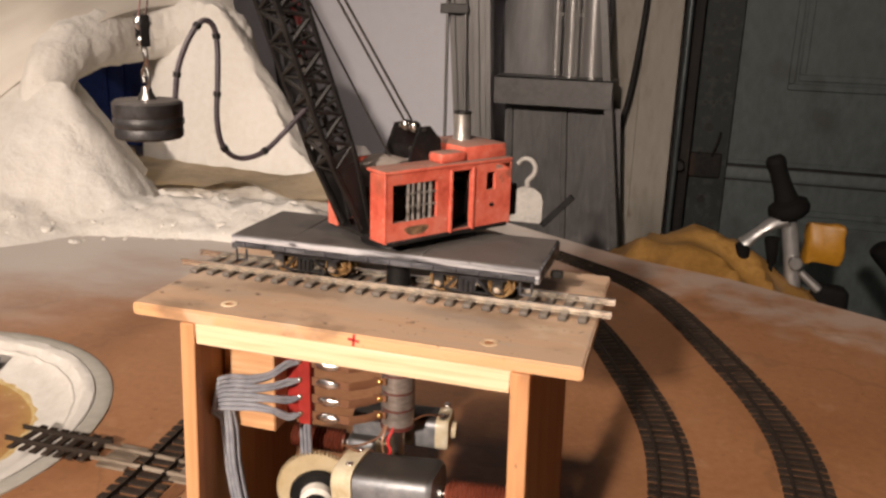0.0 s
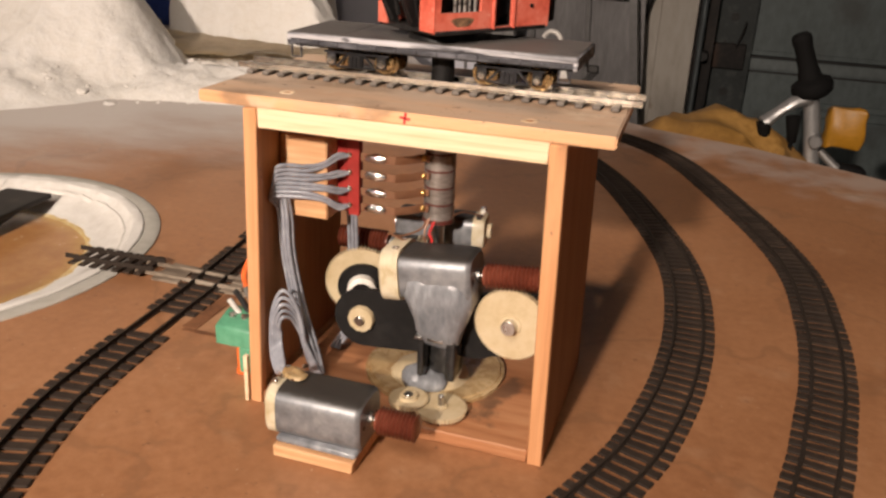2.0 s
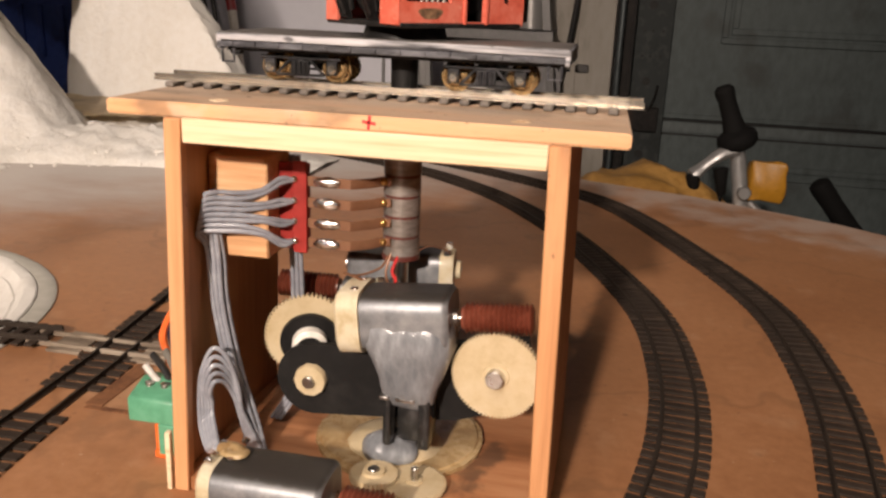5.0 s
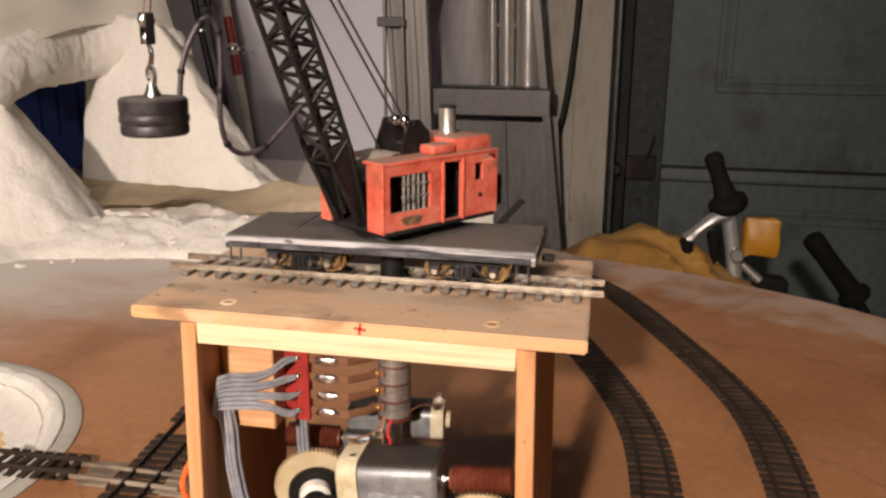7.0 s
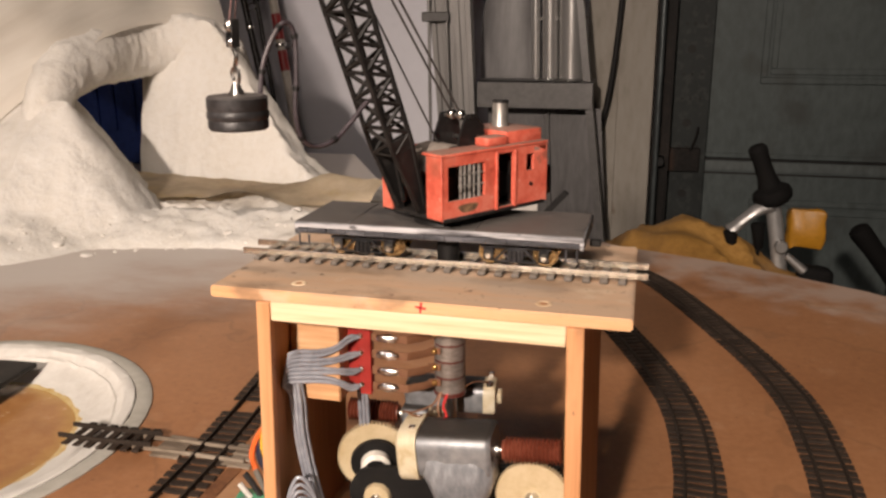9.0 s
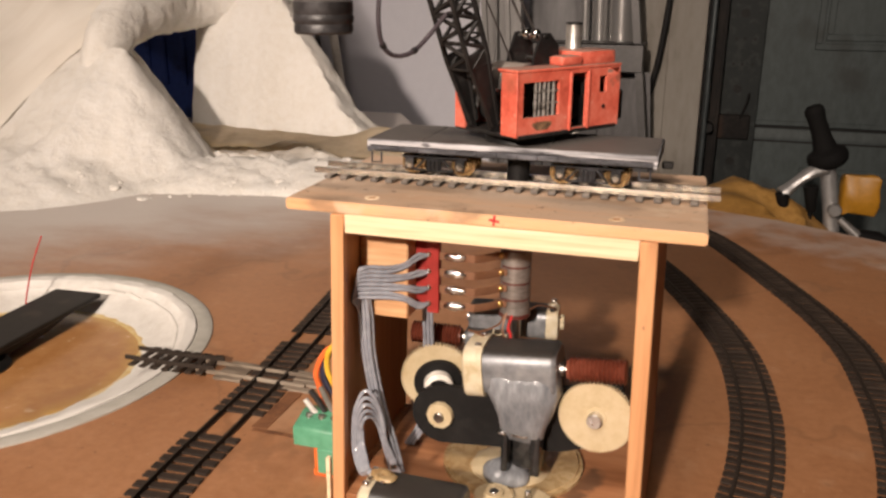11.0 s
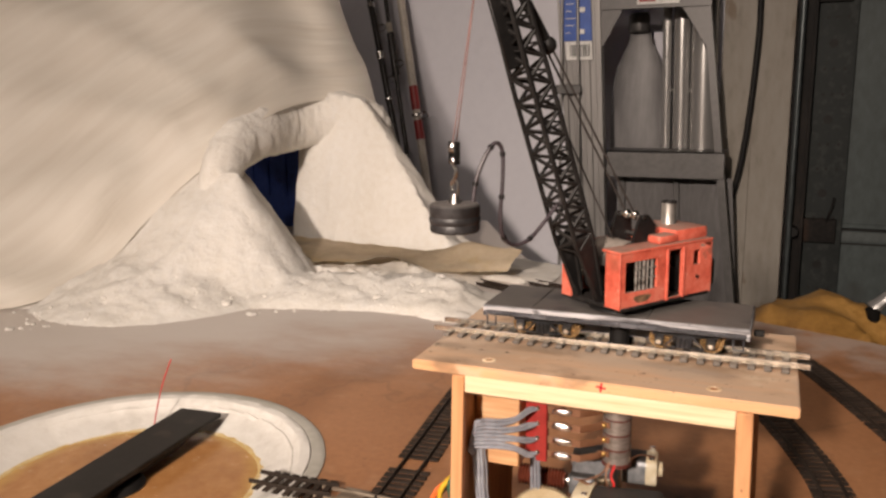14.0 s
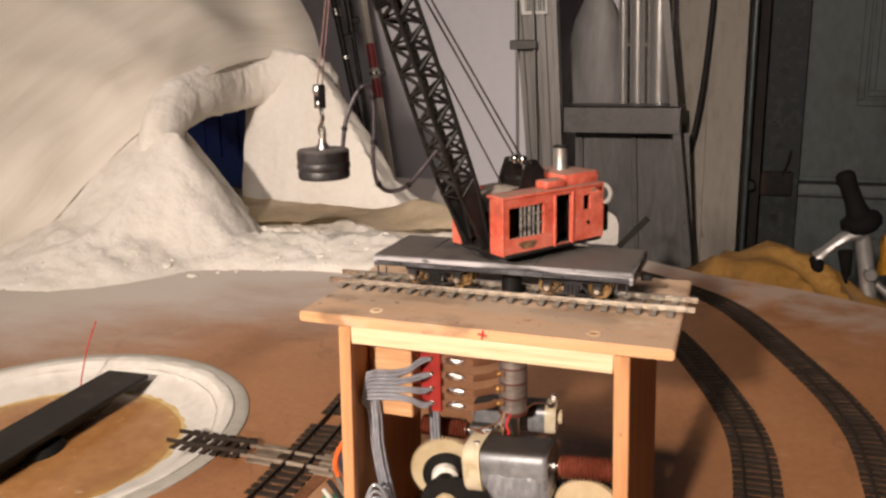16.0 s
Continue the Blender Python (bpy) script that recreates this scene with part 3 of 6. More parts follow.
def mountain_height(x, y):
    n1 = noise.fractal(Vector((x / 90, y / 90, 0.3)), 1.0, 2.1, 4)
    n2 = noise.fractal(Vector((x / 24, y / 24, 4.3)), 0.9, 2.1, 3)
    n3 = abs(noise.noise(Vector((x / 13, y / 13, 8.1)))) - 0.25
    steep = max(0.0, min(1.0, max((x + 665) / 45, (y - 610) / 40)))
    cone = max(166 - (0.95 + 0.5 * steep) * segment_gap(x, y, [(-748, 622), (-640, 606)]), 207 - 1.6 * math.hypot(x + 708, y - 665), bump_at(x, y, -735, 600, 190, 232, 98, 0.9), bump_at(x, y, -950, 640, 260, 260, 150, 1.0), bump_at(x, y, -1200, 760, 320, 260, 220, 1.1))
    hill = 0.0
    if x > -692 - 5 * n1:
        front = 815 - 0.14 * (x + 690) + 6 * n1
        top = ridge_height(x)
        hill = top * max(0.0, min(1.0, (y - front) / (0.2 * top + 8))) ** 0.7
        if y > front + 75:
            hill *= max(0.0, 1 - (y - front - 75) / 80)
    if x < -1010:
        hill = max(hill, 280 * max(0.0, min(1.0, (y - 870) / 60)))
    if -730 < x < -300 and 640 < y < 825:
        hill = max(hill, min(22.0, 0.30 * (-320 - x), 0.9 * (y - 640)))
    d = segment_gap(x, y, BERM)
    berm = 31 * max(0.0, 1 - d / 72) ** 0.6 * (1.0 if x < -330 else max(0.25, (-232 - x) / 98))
    h = max(cone, hill, berm)
    if h > 0.5:
        k = min(1.0, h / 20)
        low = max(0.0, 1 - h / 70)
        h += k * (5 * n1 + (3.4 + 1.8 * low) * n2 + (2.6 + 2.4 * low) * n3 + (1.3 + 1.2 * low) * noise.noise(Vector((x / 7, y / 7, 2.0))))
        return h
    return -2.0


bm = bmesh.new()
X0, X1, Y0, Y1, STEP = -1420, -225, 300, 1240, 5.2
nx, ny = int((X1 - X0) / STEP), int((Y1 - Y0) / STEP)
grid = [[bm.verts.new((X0 + i * STEP, Y0 + j * STEP, mountain_height(X0 + i * STEP, Y0 + j * STEP))) for i in range(nx + 1)] for j in range(ny + 1)]
for j in range(ny):
    for i in range(nx):
        q = (grid[j][i], grid[j][i + 1], grid[j + 1][i + 1], grid[j + 1][i])
        if max(v.co.z for v in q) > -0.5:
            bm.faces.new(q)
bmesh.ops.delete(bm, geom=[v for v in bm.verts if not v.link_faces], context="VERTS")
rough_up(bm, 2.2, 30, 2)
rough_up(bm, 1.7, 12, 5)
mountain = thing("plaster_mountain", "lumpy white plaster mountain with an unfinished tunnel mouth", "model mountain", (-700, 700, 0))
part("slope", bm, M_PLASTER, mountain)
bm = bmesh.new()
arch = curve_pts([(-686, 608, 108), (-684, 632, 168), (-686, 692, 205), (-690, 762, 217), (-691, 820, 219), (-664, 862, 226), (-626, 890, 230), (-590, 908, 214), (-556, 922, 176)], 8)
tube(bm, arch, [float(np.interp(i / (len(arch) - 1), [0, 0.15, 0.3, 0.45, 0.6, 0.75, 0.9, 1], [24, 29, 33, 35, 35, 35, 31, 14])) for i in range(len(arch))], 20, 1.25)
bmesh.ops.subdivide_edges(bm, edges=bm.edges[:], cuts=1, use_grid_fill=True)
rough_up(bm, 5, 60)
rough_up(bm, 2.6, 24, 7)
rough_up(bm, 2.4, 8, 3)
part("arch", bm, M_PLASTER, mountain, "rough plaster arch over the tunnel mouth")
bm = bmesh.new()
roof = []
for i in range(14):
    u = i / 13
    a = Vector((-676, 622, 170)).lerp(Vector((-660, 880, 245)), u)
    row = []
    for j in range(10):
        w = j / 9
        p = a.lerp(Vector((-1050, 850 + 220 * u, 280 + 80 * u)), w)
        row.append(bm.verts.new(p + 9 * noise.noise_vector(p / 50)))
    roof.append(row)
for i in range(13):
    for j in range(9):
        bm.faces.new((roof[i][j], roof[i + 1][j], roof[i + 1][j + 1], roof[i][j + 1]))
bmesh.ops.solidify(bm, geom=bm.faces[:], thickness=8)
part("roof", bm, M_PLASTER, mountain)
rng = random.Random(5)
bm = bmesh.new()
for k in range(150):
    x = rng.uniform(-1050, -330)
    line_y = np.interp(x, [-1050, -750, -620, -460, -330], [300, 350, 460, 545, 590])
    y = line_y + rng.uniform(-14, 60) - 6
    r = rng.uniform(0.6, 2.6) * (2.2 if rng.random() < 0.1 else 1)
    g = bmesh.ops.create_icosphere(bm, subdivisions=2, radius=r)["verts"]
    bmesh.ops.transform(bm, matrix=Matrix.Translation((x, y, max(0, mountain_height(x, y)) + r * 0.15)) @ Matrix.Diagonal((1.4, 1.1, 0.7, 1)), verts=g)
rough_up(bm, 2.0, 6)
tagged(solo("plaster_crumbs", bm, M_PLASTER, "loose white plaster crumbs along the foot of the mountain", "rubble"), kind="stuff")

# behind the tunnel mouth
M_BLUE = mat("blue_panel", (0.035, 0.075, 0.32), 0.5, dark=(0.02, 0.035, 0.15), light=(0.05, 0.09, 0.36), big=15, fine=90, bump=0.1)
# A flat upright blue plastic panel with three slats, not a container.
bm = bmesh.new()
box(bm, (-1005, 1060, 0), (-725, 1068, 250), 1)
for x in (-945, -908, -866):
    box(bm, (x, 1054, 62), (x + 9, 1060, 150), 1)
solo("blue_plastic_panel", bm, M_BLUE, "dark blue plastic panel standing behind the tunnel", "bin")
M_KRAFT = mat("kraft_sheet", (0.64, 0.54, 0.39), 0.6, dark=(0.50, 0.40, 0.26), light=(0.72, 0.63, 0.49), big=9, fine=80, bump=0.2, depth=0.003)
bm = bmesh.new()
rows_ = []
for i in range(46):
    u = i / 45
    back = Vector((-715 + 449 * u, 812 - 40 * min(1, u / 0.45) - 24 * max(0.0, u - 0.9) / 0.1, 34 + 15 * max(0.0, u - 0.66) / 0.34))
    front = Vector((-715 + 430 * u, 655 + 12 * u + 70 * max(0.0, u - 0.5) / 0.5, 33))
    row = []
    for j in range(14):
        w = j / 13
        p = front.lerp(back, w)
        crease = 3.5 * noise.noise(Vector((p.x / 45, p.y / 30, 1))) + 2.2 * abs(noise.noise(Vector((p.x / 17, p.y / 17, 5)))) * (1 + 2.5 * max(0.0, u - 0.6))
        lip = 9 * math.exp(-((u - 0.62) / 0.07) ** 2) * (1 - w) ** 2 - (13 * (1 - w) ** 1.5 * min(1, max(0.0, u - 0.68) / 0.1) if u > 0.68 else 0)
        p.z += crease + lip + 10 * max(0.0, w - 0.75) * (1 - max(0.0, u - 0.7)) + 12 * math.exp(-((u - 0.80) / 0.06) ** 2 - ((w - 0.9) / 0.3) ** 2)
        p.y += (8 * noise.noise(Vector((u * 9, 2, 2))) + 5 * noise.noise(Vector((u * 26, 4, 2)))) * (1 - w) * (1 if u > 0.4 else 0.3)
        row.append(bm.verts.new(p))
    rows_.append(row)
for i in range(45):
    for j in range(13):
        bm.faces.new((rows_[i][j], rows_[i + 1][j], rows_[i + 1][j + 1], rows_[i][j + 1]))
bmesh.ops.solidify(bm, geom=bm.faces[:], thickness=0.8)
stain(M_KRAFT, (0.24, 0.20, 0.15), 14, 0.50, 0.70, 0.55, stretch=(0.4, 1, 1), detail=6)
stain(M_KRAFT, (0.66, 0.52, 0.24), 18, 0.55, 0.70, 0.5, shift=2.0)
solo("kraft_sheet", bm, M_KRAFT, "creased tan paper sheet lying along the tunnel track bed", "paper sheet")
bm = bmesh.new()
for k, (a, h) in enumerate(((-722, 44), (-712, 58), (-704, 40), (-695, 50))):
    v = [bm.verts.new(p) for p in ((a, 790 + 3 * k, 28), (a + 13, 786 + 2 * k, 28), (a + 9, 792, h), (a + 3, 795, h + 5))]
    bm.faces.new(v)
bmesh.ops.solidify(bm, geom=bm.faces[:], thickness=1.0)
solo("torn_scrap", bm, M_KRAFT, "torn yellowish paper scrap standing in the tunnel mouth", "paper scrap")

# ---- plastic sheeting over the mountain ----
def sheeting_material():
    m = bpy.data.materials.new("milky_plastic")
    m.use_nodes = True
    nd, ln = m.node_tree.nodes, m.node_tree.links
    bs = nd["Principled BSDF"]
    bs.inputs["Roughness"].default_value = 0.5
    tc = nd.new("ShaderNodeTexCoord")
    mp = nd.new("ShaderNodeMapping")
    mp.inputs["Scale"].default_value = (1.4, 6.5, 1)
    ln.new(tc.outputs["UV"], mp.inputs["Vector"])
    nz = nd.new("ShaderNodeTexNoise")
    nz.inputs["Scale"].default_value, nz.inputs["Detail"].default_value = 3.0, 5
    ln.new(mp.outputs["Vector"], nz.inputs["Vector"])
    tone = nd.new("ShaderNodeValToRGB")
    tone.color_ramp.elements[0].position, tone.color_ramp.elements[0].color = 0.30, (0.72, 0.665, 0.585, 1)
    tone.color_ramp.elements[1].position, tone.color_ramp.elements[1].color = 0.62, (0.88, 0.835, 0.755, 1)
    ln.new(nz.outputs["Fac"], tone.inputs["Fac"])
    ln.new(tone.outputs["Color"], bs.inputs["Base Color"])
    bp = nd.new("ShaderNodeBump")
    bp.inputs["Strength"].default_value, bp.inputs["Distance"].default_value = 0.12, 0.012
    ln.new(nz.outputs["Fac"], bp.inputs["Height"])
    mq = nd.new("ShaderNodeMapping")
    mq.inputs["Scale"].default_value, mq.inputs["Rotation"].default_value = (1.5, 12, 1), (0, 0, radians(4))
    ln.new(tc.outputs["UV"], mq.inputs["Vector"])
    wr = nd.new("ShaderNodeTexNoise")
    wr.inputs["Scale"].default_value, wr.inputs["Detail"].default_value, wr.inputs["Distortion"].default_value = 1.6, 4, 0.8
    ln.new(mq.outputs["Vector"], wr.inputs["Vector"])
    b2 = nd.new("ShaderNodeBump")
    b2.inputs["Strength"].default_value, b2.inputs["Distance"].default_value = 0.22, 0.020
    ln.new(wr.outputs["Fac"], b2.inputs["Height"])
    ln.new(bp.outputs["Normal"], b2.inputs["Normal"])
    ln.new(b2.outputs["Normal"], bs.inputs["Normal"])
    tr = nd.new("ShaderNodeBsdfTransparent")
    tl = nd.new("ShaderNodeBsdfTranslucent")
    tl.inputs["Color"].default_value = (0.78, 0.72, 0.625, 1)
    m1 = nd.new("ShaderNodeMixShader")
    m1.inputs[0].default_value = 0.2
    ln.new(bs.outputs[0], m1.inputs[1])
    ln.new(tl.outputs[0], m1.inputs[2])
    m2 = nd.new("ShaderNodeMixShader")
    mr = nd.new("ShaderNodeMapRange")
    mr.inputs["To Min"].default_value, mr.inputs["To Max"].default_value = 0.03, 0.16
    ln.new(nz.outputs["Fac"], mr.inputs["Value"])
    # a single thin layer towards the loose end, where the folds run out
    split = nd.new("ShaderNodeSeparateXYZ")
    ln.new(tc.outputs["UV"], split.inputs[0])
    thin = nd.new("ShaderNodeMapRange")
    thin.interpolation_type = "SMOOTHSTEP"
    thin.inputs["From Min"].default_value, thin.inputs["From Max"].default_value, thin.inputs["To Max"].default_value = 0.90, 1.0, 0.55
    ln.new(split.outputs["X"], thin.inputs["Value"])
    total = nd.new("ShaderNodeMath")
    total.operation = "ADD"
    ln.new(mr.outputs["Result"], total.inputs[0])
    ln.new(thin.outputs["Result"], total.inputs[1])
    ln.new(total.outputs[0], m2.inputs[0])
    ln.new(m1.outputs[0], m2.inputs[1])
    ln.new(tr.outputs[0], m2.inputs[2])
    ln.new(m2.outputs[0], nd["Material Output"].inputs["Surface"])
    return m


M_SHEET = sheeting_material()
bm = bmesh.new()
low = curve_pts([(-1010, 330, 3), (-850, 395, 4), (-795, 488, 38), (-760, 552, 99), (-718, 600, 154), (-676, 642, 196), (-662, 720, 238), (-646, 840, 258), (-578, 915, 252)], 8)
high = curve_pts([(-1300, 50, 160), (-1240, 220, 300), (-1180, 400, 420), (-1120, 560, 520), (-1060, 700, 600), (-1000, 820, 660), (-930, 920, 700), (-860, 1000, 720), (-790, 1050, 720)], 8)
N = len(low)
sheet = []
for i in range(N):
    row = []
    for j in range(34):
        w = j / 33
        p = low[i].lerp(high[i], w)
        sag = -34 * math.sin(math.pi * w)
        q = i / 11 + 2.2 * w
        crease = 1 - 2 * abs(noise.noise(Vector((q, w * 1.6, 4))))
        fold = min(1, 7 * w) * (15 * noise.noise(Vector((i / 18, w * 3.2, 2))) + 9 * crease + 4 * noise.noise(Vector((i / 6, w * 8, 9))))
        row.append(bm.verts.new(p + Vector((fold * 0.7, -fold * 0.7, sag + fold))))
    sheet.append(row)
for i in range(N - 1):
    for j in range(33):
        bm.faces.new((sheet[i][j], sheet[i + 1][j], sheet[i + 1][j + 1], sheet[i][j + 1]))
uv = bm.loops.layers.uv.new("folds")
bm.verts.index_update()
for f in bm.faces:
    for l in f.loops:
        l[uv].uv = (l.vert.index // 34 / N, l.vert.index % 34 / 33)
solo("plastic_sheeting", bm, M_SHEET, "milky translucent plastic sheeting draped over the mountain", "plastic sheet")

# ---- wooden stand ----
M_RED_INK = mat("red_ink", (0.72, 0.05, 0.05), 0.6, big=200, fine=900, light=(0.80, 0.12, 0.10))
M_STEEL = mat("steel", (0.55, 0.54, 0.52), 0.3, metal=1.0, big=40, fine=300, bump=0.08, dark=(0.35, 0.34, 0.33))
stand = thing("wooden_stand", "open-fronted pine stand carrying a short length of track", "stand", (3, 50, 0))
bm = bmesh.new()
prism(bm, [(-90, 0), (90, 0), (87.5, 107), (-90.5, 105)], 147.6, 152.8)
bmesh.ops.bevel(bm, geom=bm.edges[:], offset=0.7, segments=2, affect="EDGES")
top_board = part("top_board", bm, M_TOP, stand, "pine top board, grey with dust")
for s in (-1, 1):
    bm = bmesh.new()
    box(bm, (-2.3, -0.25, -0.5), (2.3, -0.05, 0.5), 0, Matrix.Translation((5.6, 0, 150.6)) @ Matrix.Rotation(radians(8 if s > 0 else 96), 4, "Y"))
    part("red_mark", bm, M_RED_INK, top_board)
for x, y in ((54.2, 10.3), (-53.2, 12.0)):
    bm = bmesh.new()
    lathe(bm, [(1.7, 0.02), (1.8, 0.22), (3.2, 0.22), (3.4, 0.0)], 24, Matrix.Translation((x, y, 152.8)))
    part("dowel_rim", bm, M_BALSA, top_board)
    # Disc lies on the surface; its dark brown stands for the hole's shade.
    bm = bmesh.new()
    lathe(bm, [(0, 0.1), (1.9, 0.1), (1.9, -0.5)], 20, Matrix.Translation((x + 0.3, y + 0.2, 152.8)))
    part("dowel_disc", bm, M_BASEWOOD, top_board, "dark disc standing in for the shaded dowel recess")
bm = bmesh.new()
box(bm, (-61.9, 0.2, 138.8), (64.7, 4.0, 147.5), 0.5)
part("front_rail", bm, M_BALSA, stand, "pale balsa rail under the top board")
bm = bmesh.new()
box(bm, (-61.9, 90, 138.8), (64.7, 94.0, 147.5), 0.5)
part("back_rail", bm, M_BALSA, stand)
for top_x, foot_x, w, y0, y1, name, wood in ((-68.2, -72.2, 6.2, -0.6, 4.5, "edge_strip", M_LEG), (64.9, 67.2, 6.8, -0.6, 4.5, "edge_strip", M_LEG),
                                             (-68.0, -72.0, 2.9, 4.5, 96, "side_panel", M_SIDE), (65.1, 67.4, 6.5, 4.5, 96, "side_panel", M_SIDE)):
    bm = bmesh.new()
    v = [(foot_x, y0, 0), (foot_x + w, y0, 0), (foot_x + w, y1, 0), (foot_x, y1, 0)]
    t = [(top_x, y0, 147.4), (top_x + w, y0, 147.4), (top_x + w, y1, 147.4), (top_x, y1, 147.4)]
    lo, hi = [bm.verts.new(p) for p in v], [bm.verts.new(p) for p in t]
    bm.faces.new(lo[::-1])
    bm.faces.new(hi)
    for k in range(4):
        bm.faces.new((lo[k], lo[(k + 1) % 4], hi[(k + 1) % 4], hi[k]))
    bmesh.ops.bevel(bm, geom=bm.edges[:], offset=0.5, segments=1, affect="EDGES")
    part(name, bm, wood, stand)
bm = bmesh.new()
box(bm, (-65.7, 0, 0.1), (67.0, 95, 6.6), 0.6)
box(bm, (-68.9, 4.7, 0.1), (-65.7, 95, 6.6))
bmesh.ops.subdivide_edges(bm, edges=[e for e in bm.edges if e.calc_length() > 20], cuts=24)
rough_up(bm, 0.45, 6)
part("base", bm, M_BASEWOOD, stand, "stained plywood base with scorched edges")
bm = bmesh.new()
box(bm, (-65.4, 25, 91), (-41.5, 48, 131), 0.8)
part("terminal_block", bm, M_PINE, stand, "small pine block glued to the side")
bm = bmesh.new()
box(bm, (-40.5, -36, 0), (-2, -0.8, 5.8), 0.6)
part("motor_block", bm, M_PINE, stand, "small pine block under the motor")

track("platform_track", "bright nickel rails on grey sleepers along the stand top", [(-92, 53), (0, 53.5), (89, 54)], 152.9, 15.4, TIE_P, 2.0, 7.8, M_BRIGHT, rail_out=5)

# ---- motors, worms, gears ----
M_CAN = mat("zinc_motor_can", (0.22, 0.232, 0.248), 0.45, metal=0.45, dark=(0.14, 0.148, 0.16), light=(0.33, 0.34, 0.35), big=45, fine=260, bump=0.1, dust=(0.06, 0.056, 0.052), dust_amount=1.6)
M_CREAM = mat("cream_nylon", (0.56, 0.455, 0.285), 0.4, dark=(0.46, 0.355, 0.20), light=(0.62, 0.525, 0.36), big=40, fine=200, bump=0.05)
M_CAP = mat("ivory_nylon", (0.62, 0.55, 0.39), 0.35, dark=(0.45, 0.36, 0.20), light=(0.68, 0.63, 0.50), big=60, fine=200, bump=0.06)
M_WORM = mat("brown_worm_plastic", (0.17, 0.045, 0.025), 0.36, dark=(0.10, 0.025, 0.015), light=(0.25, 0.075, 0.045), big=60, fine=300, bump=0.1)
M_GLUE = mat("clear_epoxy", (0.22, 0.232, 0.25), 0.24, dark=(0.12, 0.128, 0.14), light=(0.38, 0.40, 0.42), big=60, fine=150, bump=0.35, depth=0.002, stretch=(1.3, 1, 0.5))
M_GLUEY = mat("yellowed_epoxy", (0.42, 0.29, 0.14), 0.28, dark=(0.29, 0.175, 0.075), light=(0.54, 0.41, 0.23), big=40, fine=160, bump=0.3, depth=0.002)
M_COPPER = mat("phosphor_bronze", (0.25, 0.125, 0.07), 0.45, metal=0.3, big=60, fine=300, dark=(0.22, 0.10, 0.05))
M_SOLDER = mat("solder", (0.75, 0.74, 0.72), 0.2, metal=1.0, big=200, fine=500, bump=0.3)
M_BRASS = mat("brass", (0.70, 0.48, 0.18), 0.3, metal=1.0, big=60, fine=300)
M_PCB = mat("red_fibre_board", (0.34, 0.025, 0.02), 0.45, big=60, fine=300, light=(0.42, 0.04, 0.03))
M_GREYWIRE = mat("grey_ribbon_wire", (0.29, 0.305, 0.345), 0.17, big=40, fine=200, bump=0.05, dark=(0.20, 0.21, 0.24), light=(0.42, 0.435, 0.47))
M_WHITE = mat("white_plastic", (0.78, 0.75, 0.68), 0.4, big=30, fine=200, bump=0.05)


